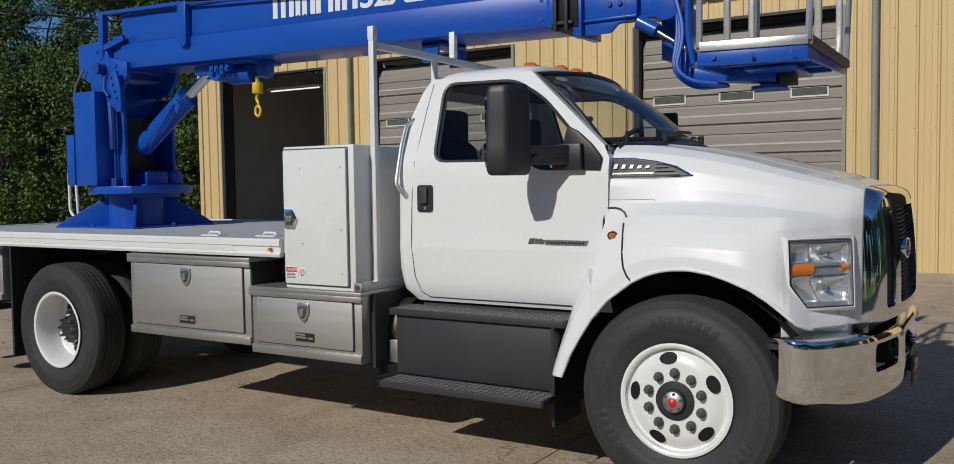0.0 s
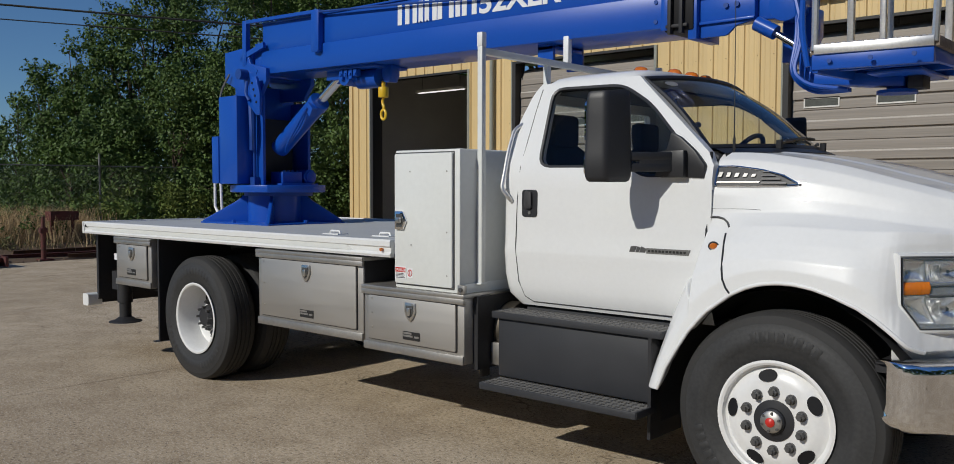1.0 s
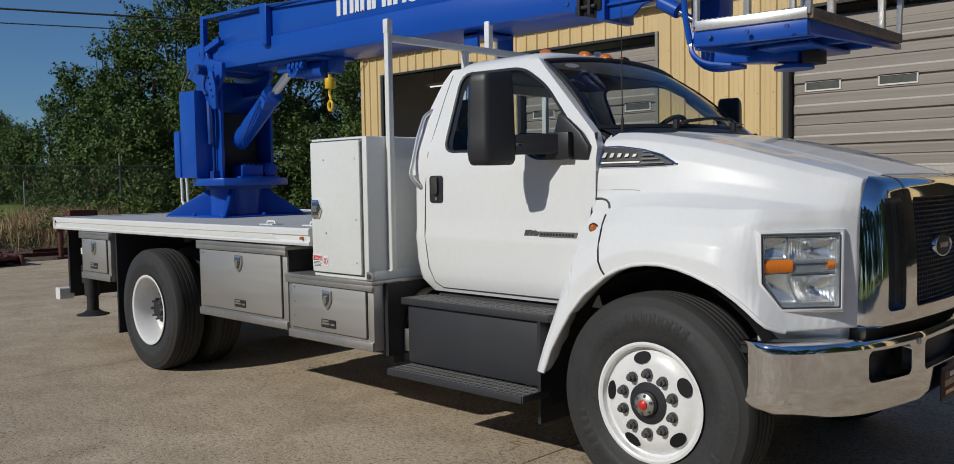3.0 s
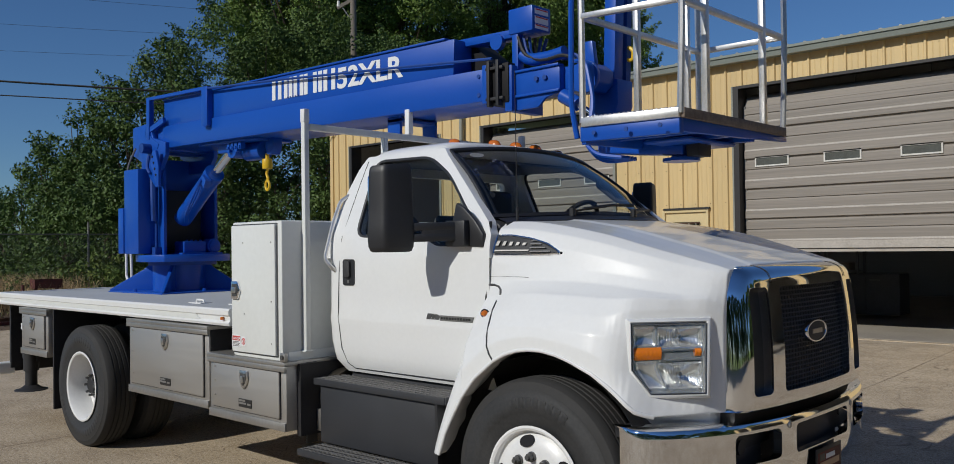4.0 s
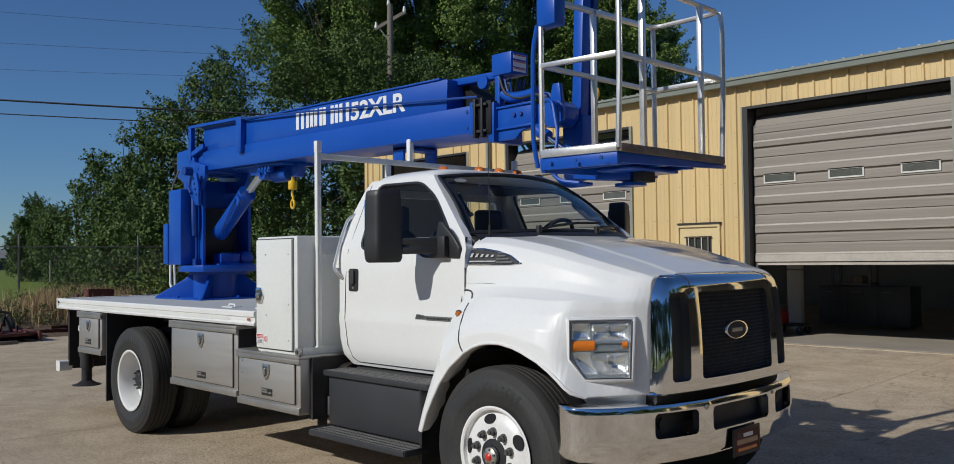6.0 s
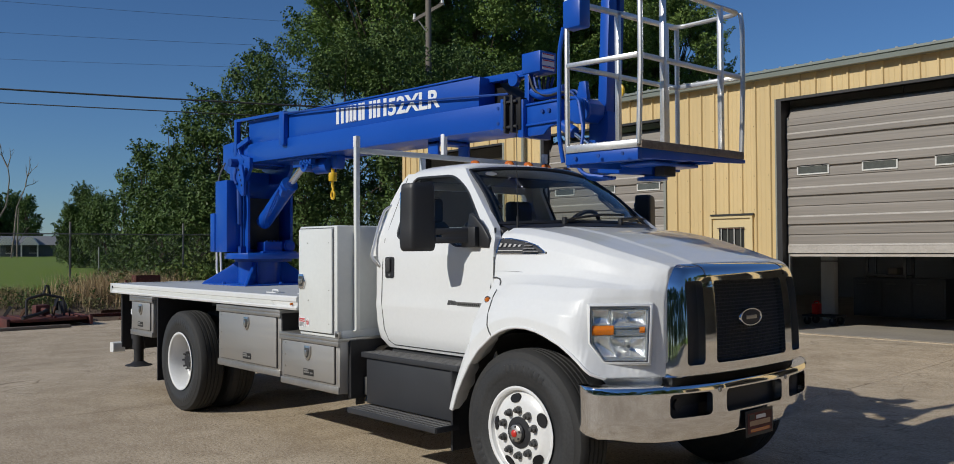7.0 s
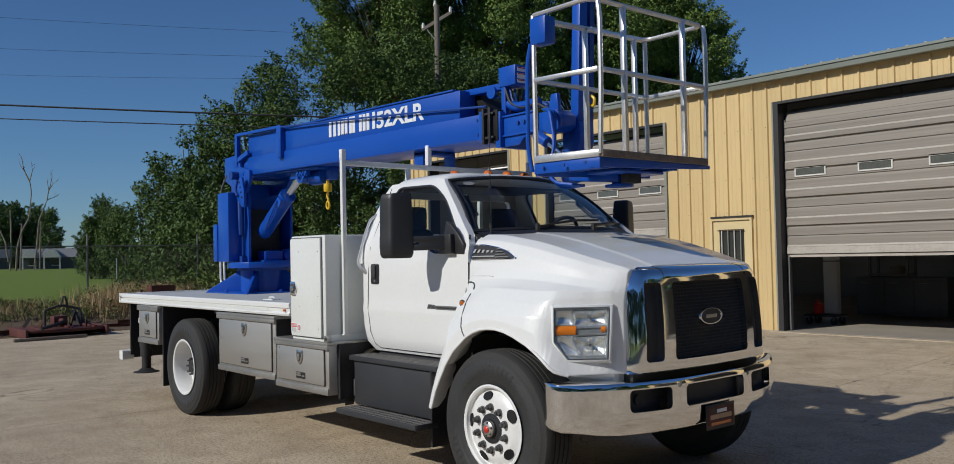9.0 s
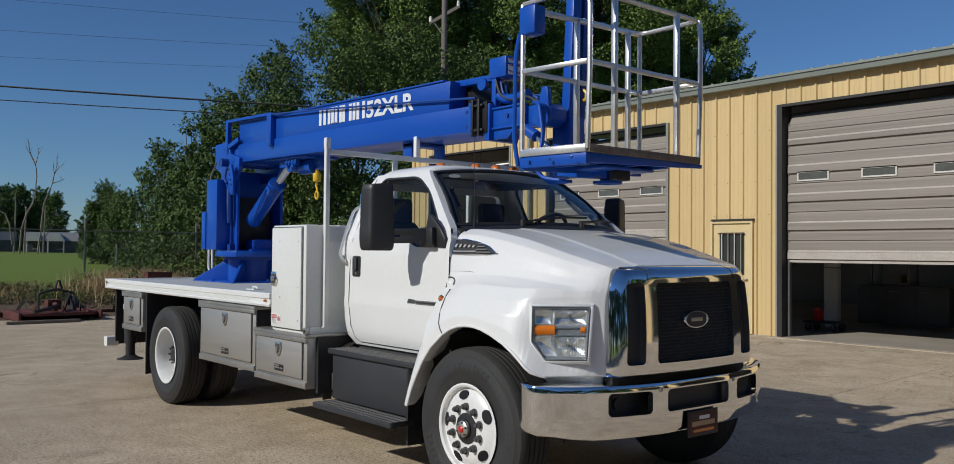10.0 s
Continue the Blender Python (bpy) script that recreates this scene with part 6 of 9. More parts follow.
        def pocket(u, v, u0, u1, v0, v1, deep):
            """Depth of a rounded bowl with a crisp rim inside a rectangle."""
            a, b = (2 * u - u0 - u1) / (u1 - u0), (2 * v - v0 - v1) / (v1 - v0)
            m = max(abs(a), abs(b))
            return 0.0 if m >= 1 else deep * (0.35 * smoothstep(1.0, 0.9, m) + 0.65 * (1 - a * a) * (1 - b * b))
        bowls = ((0.35, 0.965, 0.045, 0.33, 0.045), (0.36, 0.965, 0.55, 0.93, 0.062), (0.03, 0.32, 0.04, 0.30, 0.022), (0.06, 0.33, 0.53, 0.92, 0.024))
        bm = B()
        rows = []
        for j in range(81):
            v = 0.005 + 0.99 * j / 80
            row = []
            for i in range(81):
                u = 0.005 + 0.99 * i / 80
                d = 0.016
                for k, q in enumerate(bowls):
                    w = pocket(u, v, *q)
                    d += w
                    if w > 0.4 * q[4]:
                        d += (0.0022 if k < 2 else 0.001) * abs(math.sin(math.pi * 24 * u))
                row.append(P(u, v, -d))
            rows.append(row)
        loft(bm, rows, closed=False)
        refl = part("reflector", bm, "reflector", hl, "bright chrome reflector with two fluted bowls", smooth=50)
        for u0, u1, v0, v1, lb, n in ((0.005, 0.40, 0.325, 0.495, "amber turn signal", 7), (0.86, 0.95, 0.36, 0.47, "small amber reflector", 2)):
            bm = B()
            rows = [[P(u0 + (u1 - u0) * i / 28, v0 + (v1 - v0) * j / 8, -0.012 + 0.010 * math.sin(math.pi * j / 8) + 0.0015 * abs(math.sin(math.pi * n * i / 28))) for i in range(29)] for j in range(9)]
            loft(bm, rows, closed=False)
            part("amber_strip", bm, "amber_lamp", hl, lb, smooth=40)
        for u, v, deep in ((0.66, 0.19, 0.045), (0.66, 0.72, 0.06)):
            bm = B()
            m0 = P(u, v, -deep)
            tube(bm, [m0, m0 + n_ * 0.030], 0.013, 10, 0.009)
            part("bulb", bm, "latch_steel", refl, "capped bulb")
        bm = B()
        loft(bm, [[P(0.38, 0.37, d), P(0.84, 0.37, d), P(0.84, 0.385, d), P(0.38, 0.385, d)] for d in (-0.02, -0.006)])
        loft(bm, [[P(0.38, 0.505, d), P(0.95, 0.505, d), P(0.95, 0.525, d), P(0.38, 0.525, d)] for d in (-0.02, -0.006)])
        part("divider", bm, "steel_trim", hl, smooth=0)
        bm = B()
        loft(bm, [[mid + (p - mid) * f + n_ * d for p in c] for f, d in ((0.983, -0.001), (0.97, 0.006), (0.93, 0.009))])
        ln = part("lens", bm, "lens", hl, "clear lens")
        ln.visible_shadow = False
        bm = B()
        loft(bm, [[mid + (p - mid) * f + n_ * d for p in c] for f, d in (((1.17, -0.035), (1.155, -0.012), (1.12, -0.001), (1.06, 0.004), (1.022, -0.002), (1.012, -0.03)) if s < 0 else ((1.06, -0.04), (1.05, 0.0), (1.03, 0.004), (1.02, -0.004), (1.012, -0.03)))], caps=False)
        part("lamp_surround", bm, "paint_white", hood, "white moulded lamp surround", smooth=40)
        # black inner arch
        bm = B()
        rr = []
        for k in range(17):
            t = radians(9 + 183 * k / 16)
            rr.append((0.655 * math.cos(t) - 0.02, 0.52 + 0.62 * math.sin(t)))
        loft(bm, [[(x, s * 1.12, z) for x, z in rr], [(x, s * 0.62, z) for x, z in rr]], closed=False)
        bm.faces.new([bm.verts.new((x, s * 0.62, z)) for x, z in rr])
        part("wheel_arch_liner", bm, "frame_black", truck)
    # open the shell behind the lamps and the vents
    shell = bpy.data.meshes.new_from_object(shell_eval)
    bm = bmesh.new()
    bm.from_mesh(shell)
    gone = set()
    for centre, nrm, poly, reach in cuts:
        planes = []
        for a, b in zip(poly, poly[1:] + poly[:1]):
            e = (b - a).cross(nrm).normalized()
            if e.dot(centre - a) > 0:
                e = -e
            planes.append((a, e))
        for v in bm.verts:
            if abs((v.co - centre).dot(nrm)) < reach and all((v.co - a).dot(e) < 0.001 for a, e in planes):
                gone.add(v)
    bmesh.ops.delete(bm, geom=list(gone), context="VERTS")
    bm.to_mesh(shell)
    bm.free()
    shell.name = "tilt_hood"
    hood.modifiers.clear()
    hood.data = shell
    return hood


hood = build_nose()


def build_grille():
    # chrome surround: flat front, rounded corners and deep sides that run back to the hood, with three openings
    half = [(0.0, 0.914), (0.20, 0.908), (0.40, 0.893), (0.42, 0.891), (0.455, 0.887), (0.50, 0.881), (0.55, 0.873), (0.60, 0.865), (0.645, 0.855), (0.668, 0.843), (0.688, 0.826), (0.704, 0.804), (0.715, 0.780), (0.721, 0.755), (0.722, 0.735)]
    plan = [(-y, x) for y, x in half[:0:-1]] + half
    zs = [0.915, 0.925, 0.955, 0.985, 1.02, 1.10, 1.18, 1.26, 1.34, 1.41, 1.46, 1.485, 1.505, 1.525, 1.540, 1.552, 1.564, 1.574, 1.582, 1.588]
    back_off = {1.540: 0.004, 1.552: 0.010, 1.564: 0.022, 1.574: 0.040, 1.582: 0.064, 1.588: 0.095, 0.925: 0.004, 0.915: 0.020}
    bm = B()

    def at(y, x, z, d=0.0):
        lean = 0.024 - 0.16 * (z - 1.04) ** 2 if z > 1.04 else 0.024
        wide = 1.022 - 0.045 * (z - 0.93) / 0.65
        front = smoothstep(0.73, 0.80, x)
        pull = 1 - 0.075 * smoothstep(1.44, 1.60, z) * (abs(y) / 0.72) ** 4
        return Vector((x + (lean - back_off.get(z, 0.0)) * front + d, y * wide * pull, z - 0.012))

    def pt(y, z, d=0.0):
        return at(y, lerp_table(half, abs(y)), z, d)
    grid = [[bm.verts.new(at(y, x, z)) for y, x in plan] for z in zs]
    def is_hole(i, j):
        ym, zm = abs(plan[i][0] + plan[i + 1][0]) / 2, (zs[j] + zs[j + 1]) / 2
        if not (0.985 < zm < 1.485):
            return False
        return ym < 0.40 or 0.50 < ym < 0.645
    for j in range(len(zs) - 1):
        for i in range(len(plan) - 1):
            if not is_hole(i, j):
                bm.faces.new((grid[j][i], grid[j][i + 1], grid[j + 1][i + 1], grid[j + 1][i]))
    ex = bmesh.ops.extrude_edge_only(bm, edges=[e for e in bm.edges if len(e.link_faces) == 1])
    for v in ex["geom"]:
        if isinstance(v, bmesh.types.BMVert):
            v.co.x -= 0.055
    for y0, y1 in ((-0.645, -0.50), (-0.40, 0.40), (0.50, 0.645)):
        for yc, sy in ((y0, 1), (y1, -1)):
            for zc, sz in ((0.985, 1), (1.485, -1)):
                r = 0.028
                fan = [(yc, zc), (yc + sy * r, zc)] + [(yc + sy * (r - r * math.sin(t)), zc + sz * (r - r * math.cos(t))) for t in (radians(15 * k) for k in range(1, 6))] + [(yc, zc + sz * r)]
                loft(bm, [[pt(y, z, 0.0) for y, z in fan], [pt(y, z, -0.05) for y, z in fan]])
    g = part("grille_surround", bm, "chrome", truck, "tall chrome grille surround", bevel=0.0, smooth=35)
    md = g.modifiers.new("edge", "BEVEL")
    md.width, md.segments, md.limit_method = 0.008, 2, "ANGLE"
    # shut lines where the tilting centre meets the corner pieces
    for s in (-1, 1):
        bm = B()
        tube(bm, [at(s * 0.47, 0.885 + 0.0035, z) for z in zs[12:]], 0.0018, 5)
        part("shut_line", bm, "dark", g)
    for y0, y1, nm in ((-0.41, 0.41, "grille_mesh"), (-0.665, -0.495, "side_mesh"), (0.495, 0.665, "side_mesh")):
        bm = B()
        n = 8
        for k in range(n):
            a, b = y0 + (y1 - y0) * k / n, y0 + (y1 - y0) * (k + 1) / n
            zz = [0.97 + 0.53 * j / 6 for j in range(7)]
            for u, v in zip(zz, zz[1:]):
                bm.faces.new([bm.verts.new(pt(y, z, -0.05)) for y, z in ((a, u), (b, u), (b, v), (a, v))])
        bmesh.ops.remove_doubles(bm, verts=bm.verts, dist=0.0005)
        gm = part(nm, bm, "plastic", g, "black grille mesh")
        bm = B()
        k = 0
        z = 0.995
        while z < 1.48 and nm == "grille_mesh":
            yy = [y0 + (y1 - y0) * t / 6 for t in range(7)]
            tube(bm, [pt(y, z, -0.044) for y in yy], 0.004, 4)
            z += 0.022
        y = y0 + 0.02
        while y < y1 and nm == "grille_mesh":
            tube(bm, [pt(y, 0.985 + 0.1 * j, -0.046) for j in range(6)], 0.003, 4)
            y += 0.03
        if nm == "grille_mesh":
            tagged(part("mesh_grid", bm, "plastic", gm), kind="stuff")
    # oval emblem, left blank
    bm = B()
    c = pt(0.0, 1.243)
    loft(bm, [[(c.x + o, 0.130 * f * math.cos(t), c.z + 0.058 * f * math.sin(t)) for t in (2 * math.pi * k / 32 for k in range(32))] for f, o in ((1.0, -0.05), (1.0, -0.030), (0.96, -0.022), (0.86, -0.022), (0.84, -0.028))])
    em = part("oval_emblem", bm, "chrome", g, "plain oval emblem with a bright rim", smooth=30)
    bm = B()
    loft(bm, [[(c.x + o, 0.109 * f * math.cos(t), c.z + 0.048 * f * math.sin(t)) for t in (2 * math.pi * k / 32 for k in range(32))] for f, o in ((1.0, -0.03), (1.0, -0.026), (0.7, -0.023))])
    part("emblem_field", bm, "dash", em)
    bm = B()
    box(bm, c.x - 0.024, c.x - 0.019, -0.06, 0.06, c.z - 0.012, c.z + 0.012)
    part("emblem_mark", bm, "steel_trim", em, "plain bright bar", bevel=0.003)


build_grille()


def build_bumper():
    plan = [(0.51, 1.165), (0.56, 1.168), (0.62, 1.145), (0.69, 1.075), (0.755, 0.98), (0.815, 0.86), (0.842, 0.785), (0.872, 0.66), (0.893, 0.54), (0.908, 0.448), (0.922, 0.37), (0.926, 0.325), (0.928, 0.15), (0.930, 0.0)]
    path = [(x, -y) for x, y in plan] + [(x, y) for x, y in plan[::-1][1:]]
    zs = [0.518, 0.533, 0.560, 0.668, 0.676, 0.800, 0.808, 0.835, 0.852, 0.860, 0.862]
    off = [-0.06, -0.012, 0.0, 0.004, 0.004, 0.004, 0.004, 0.004, -0.006, -0.03, -0.09]
    bm = B()
    grid = []
    for z, o in zip(zs, off):
        row = []
        for x, y in path:
            zz = z
            if z < 0.6:
                zz = z + 0.03 * smoothstep(0.9, 1.15, abs(y)) + 0.055 * smoothstep(0.60, 0.50, x)
            row.append(bm.verts.new((x + o, y * (1 + o * 0.2), zz + 0.008 * smoothstep(0.5, 1.1, abs(y)))))
        grid.append(row)
    def is_hole(i, j):
        ym = abs((path[i][1] + path[i + 1][1]) / 2)
        return zs[j] >= 0.668 and zs[j + 1] <= 0.808 and (0.448 < ym < 0.785 or ym < 0.325)
    for j in range(len(zs) - 1):
        for i in range(len(path) - 1):
            if not is_hole(i, j):
                bm.faces.new((grid[j][i], grid[j][i + 1], grid[j + 1][i + 1], grid[j + 1][i]))
    ex = bmesh.ops.extrude_edge_only(bm, edges=[e for e in bm.edges if len(e.link_faces) == 1])
    for v in ex["geom"]:
        if isinstance(v, bmesh.types.BMVert):
            v.co.x -= 0.045
            v.co.y *= 0.985
    ys = np.array([y for x, y in plan[::-1]])
    xs = np.array([x for x, y in plan[::-1]])
    for y0, y1 in ((-0.785, -0.448), (-0.325, 0.325), (0.448, 0.785)):
        for yc, sy in ((y0, 1), (y1, -1)):
            for zc, sz in ((0.668, 1), (0.808, -1)):
                r = 0.032
                fan = [(yc, zc), (yc + sy * r, zc)] + [(yc + sy * (r - r * math.sin(t)), zc + sz * (r - r * math.cos(t))) for t in (radians(15 * k) for k in range(1, 6))] + [(yc, zc + sz * r)]
                loops = []
                for d in (0.004, -0.04):
                    loops.append([(float(np.interp(abs(y), ys, xs)) + d, y * (1 + d * 0.2), z + 0.008 * smoothstep(0.5, 1.1, abs(y))) for y, z in fan])
                loft(bm, loops)
    b = part("front_bumper", bm, "chrome", truck, "wide chrome front bumper with three slots", smooth=40)
    for y0, y1 in ((-0.80, -0.43), (-0.345, 0.345), (0.43, 0.80)):
        bm = B()
        xx = 0.80 if abs(y0 + y1) > 0.3 else 0.86
        box(bm, xx - 0.2, xx - 0.005, y0, y1, 0.64, 0.82)
        if abs(y0 + y1) > 0.3:
            sg = 1 if y0 > 0 else -1
            box(bm, 0.45, 0.68, min(sg * 0.78, sg * 1.0), max(sg * 0.78, sg * 1.0), 0.64, 0.80)
        sl = part("bumper_slot", bm, "step_grey", b, "black recessed slot", smooth=0)
        if abs(y0 + y1) > 0.3:
            bm = B()
            disc(bm, (xx - 0.01, (y0 + y1) / 2 - 0.05, 0.735), 0.035, "x", 0.05, 16)
            part("tow_eye", bm, "frame_black", sl)
    for y in (-0.385, 0.385):
        bm = B()
        lathe(bm, [(0.0, 0.012), (0.013, 0.008), (0.018, 0.0)], (0.921, y, 0.812), "x", 12)
        part("bumper_bolt", bm, "steel_trim", b)
    bm = B()
    prism(bm, [(0.40, -1.08), (0.55, -1.09), (0.70, -0.92), (0.83, -0.64), (0.87, -0.3), (0.88, 0), (0.87, 0.3), (0.83, 0.64), (0.70, 0.92), (0.55, 1.09), (0.40, 1.08)], "z", 0.80, 0.845)
    part("bumper_top", bm, "frame_black", b, "black top pad", smooth=0)
    for y0, y1 in ((-1.02, -0.70), (0.70, 1.02)):
        bm = B()
        sg = -1 if y0 < 0 else 1
        prism(bm, [(x, sg * y) for x, y in ((0.45, 1.03), (0.55, 0.96), (0.65, 0.86), (0.72, 0.78), (0.73, 0.68), (0.45, 0.68))], "z", 0.85, 0.93)
        part("lower_valance", bm, "paint_white", truck, bevel=0.01)
    bm = B()
    box(bm, 0.5, 0.80, -0.70, 0.70, 0.72, 0.98)
    part("radiator_support", bm, "frame_black", truck, smooth=0)
    # dealer plate: dark frame with plain coloured bars
    bm = B()
    box(bm, 0.945, 0.953, -0.150, 0.170, 0.485, 0.650)
    p = part("front_plate", bm, "plastic", truck, "small tan and red dealer plate in a dark frame", bevel=0.003)
    for nm, y0, y1, z0, z1, m in (("plate_field", -0.132, 0.152, 0.505, 0.632, "rust_red"), ("plate_band", -0.11, 0.13, 0.552, 0.582, "plate_tan"), ("plate_mark", -0.035, 0.075, 0.592, 0.615, "letter_white"), ("plate_mark", -0.10, 0.12, 0.512, 0.532, "amber"), ("plate_mark", -0.115, -0.055, 0.592, 0.622, "letter_black")):
        bm = B()
        d = 0.955 if nm == "plate_field" else 0.957
        box(bm, 0.952, d, y0, y1, z0, z1)
        part(nm, bm, m, p, smooth=0)
    bm = B()
    box(bm, 0.90, 0.946, -0.05, 0.07, 0.55, 0.62)
    part("plate_bracket", bm, "frame_black", p, smooth=0)


build_bumper()


def tyre_profile(R, w, rim):
    h = w / 2
    return [(rim - 0.01, -h * 0.78), (rim + 0.02, -h * 0.86), (rim + 0.06, -h * 0.95), (rim + 0.075, -h * 0.965), (rim + 0.08, -h * 0.985), (rim + 0.125, -h), (rim + 0.13, -h * 0.985), (R - 0.085, -h * 0.985), (R - 0.08, -h * 0.97), (R - 0.055, -h * 0.95), (R - 0.05, -h * 0.92), (R - 0.018, -h * 0.84), (R - 0.004, -h * 0.70)] + \
        [q for k in (-0.42, -0.14, 0.14, 0.42) for q in ((R, h * k - 0.007), (R - 0.008, h * k - 0.004), (R - 0.008, h * k + 0.004), (R, h * k + 0.007))] + \
        [(R - 0.004, h * 0.70), (R - 0.018, h * 0.84), (R - 0.05, h * 0.92), (R - 0.055, h * 0.95), (R - 0.08, h * 0.97), (R - 0.085, h * 0.985), (rim + 0.13, h * 0.985), (rim + 0.125, h), (rim + 0.08, h * 0.985), (rim + 0.075, h * 0.965), (rim + 0.06, h * 0.95), (rim + 0.02, h * 0.86), (rim - 0.01, h * 0.78)]


def wheel(x, y, s, kind, R=0.521, w=0.285):
    """y: middle of the tyre; s: side; kind: steer, outer or inner dual."""
    bm = B()
    lathe(bm, tyre_profile(R, w, 0.282 if kind == "steer" else 0.292), (x, y, R - 0.006), "y", 72)
    for f in bm.faces:
        cc = f.calc_center_median()
        f.material_index = 1 if math.hypot(cc.x - x, cc.z - (R - 0.006)) > R - 0.055 else 0
    wh = part("wheel", bm, ["rubber", "rubber_dusty"], truck, "large ribbed black tyre on a white steel wheel", smooth=30)
    zc = R - 0.006
    o = s * w / 2
    if kind != "inner":
        for a0, n in ((60, 8), (-75, 8), (195, 5)):
            for k in range(n):
                t = radians(a0 + k * 6.5)
                rad, tan = Vector((math.cos(t), 0, math.sin(t))), Vector((-math.sin(t), 0, math.cos(t)))
                bm = B()
                c = Vector((x, y + o * 0.985, zc)) + rad * (R - 0.118)
                beam(bm, c - rad * 0.026, c + rad * 0.026, 0.034, 0.005, up=(0, 1, 0))
                part("sidewall_bar", bm, "rubber", wh, bevel=0.003)
    bm = B()
    lip = 0.289 if kind == "steer" else 0.300
    if kind == "steer":
        prof = [(lip - 0.012, 0.86), (lip, 0.90), (lip + 0.002, 0.94), (lip - 0.010, 0.96), (lip - 0.022, 0.92), (0.262, 0.74), (0.252, 0.70), (0.235, 0.80), (0.205, 0.90), (0.185, 0.935), (0.10, 0.935), (0.098, 0.6)]
    elif kind == "outer":
        prof = [(lip - 0.012, 0.86), (lip, 0.90), (lip + 0.002, 0.94), (lip - 0.010, 0.96), (lip - 0.022, 0.92), (0.262, 0.70), (0.258, 0.20), (0.250, -0.30), (0.235, -0.38), (0.18, -0.42), (0.10, -0.42), (0.098, -0.6)]
    else:
        prof = [(lip, 0.90), (0.262, 0.70), (0.258, -0.6), (0.10, -0.6)]
    lathe(bm, [(r, abs(o) * d) for r, d in prof], (x, y, zc), "y", 64, s)
    rim = part("rim", bm, "rim_white", wh, "white painted steel rim", smooth=35)
    if kind == "inner":
        return
    face = abs(o) * (0.935 if kind == "steer" else -0.42)
    hole_r = 0.216 if kind == "steer" else 0.185
    for k in range(5):
        t = radians(90 + 72 * k + (10 if kind == "steer" else 30))
        c = Vector((x + hole_r * math.cos(t), y + s * (abs(o) * 0.892 if kind == "steer" else face + 0.004), zc + hole_r * math.sin(t)))
        rad, tan = Vector((math.cos(t), 0, math.sin(t))), Vector((-math.sin(t), 0, math.cos(t)))
        bm = B()
        tilt = Vector((0, s * 1.0, 0)) if kind != "steer" else Vector((0, s * 1.0, 0))
        ringp = [c + rad * 0.028 * math.sin(a) - Vector((0, s * 0.011 * math.sin(a), 0)) * (1 if kind == "steer" else 0) + tan * 0.046 * math.cos(a) for a in (2 * math.pi * j / 20 for j in range(20))]
        loft(bm, [[p - Vector((0, s * 0.02, 0)) for p in ringp], [p + Vector((0, s * 0.003, 0)) for p in ringp]])
        part("hand_hole", bm, "dark", rim, "dark hand hole")
    for k in range(10):
        t = radians(18 + 36 * k)
        cx, cz = x + 0.1425 * math.cos(t), zc + 0.1425 * math.sin(t)
        bm = B()
        yb = y + s * face
        tube(bm, [(cx, yb, cz), (cx, yb + s * 0.012, cz)], 0.025, 14)
        tube(bm, [(cx, yb + s * 0.01, cz), (cx, yb + s * 0.034, cz)], 0.020, 6)
        tube(bm, [(cx, yb + s * 0.034, cz), (cx, yb + s * 0.046, cz)], 0.012, 8)
        part("wheel_nut", bm, "nut", rim)
    bm = B()
    if kind == "steer":
        lathe(bm, [(0.102, -0.02), (0.099, 0.006), (0.078, 0.010), (0.062, 0.012)], (x, y + s * face, zc), "y", 32, s)
        lathe(bm, [(0.062, 0.0), (0.060, 0.022), (0.052, 0.029), (0.0, 0.029)], (x, y + s * face, zc), "y", 32, s)
        hb = part("hub", bm, "plastic", rim, "black hub with grey cap")
        bm = B()
        lathe(bm, [(0.053, 0.022), (0.053, 0.037), (0.043, 0.045), (0.0, 0.047)], (x, y + s * face, zc), "y", 32, s)
        part("hub_cap", bm, "steel_trim", hb)
        for k in range(6):
            t = radians(60 * k + 20)
            bm = B()
            tube(bm, [(x + 0.044 * math.cos(t), y + s * (face + 0.035), zc + 0.044 * math.sin(t)), (x + 0.044 * math.cos(t), y + s * (face + 0.051), zc + 0.044 * math.sin(t))], 0.007, 6)
            part("cap_bolt", bm, "nut", hb)
        bm = B()
        lathe(bm, [(0.023, 0.042), (0.023, 0.051), (0.014, 0.058), (0.0, 0.060)], (x, y + s * face, zc), "y", 24, s)
        part("oil_plug", bm, "red", hb, "red oil plug")
    else:
        lathe(bm, [(0.11, -0.02), (0.105, 0.05), (0.090, 0.09), (0.070, 0.11), (0.0, 0.11)], (x, y + s * face, zc), "y", 32, s)
        part("hub", bm, "frame_black", rim, "black axle hub")
        for k in range(8):
            t = radians(45 * k)
            bm = B()
            tube(bm, [(x + 0.085 * math.cos(t), y + s * (face + 0.09), zc + 0.085 * math.sin(t)), (x + 0.085 * math.cos(t), y + s * (face + 0.125), zc + 0.085 * math.sin(t))], 0.011, 6)
            part("axle_stud", bm, "nut", rim)


for s in (-1, 1):
    wheel(-0.03, s * 1.03, s, "steer")
    wheel(-5.02, s * 1.132, s, "outer", 0.523)
    wheel(-5.02, s * 0.775, s, "inner", 0.523)


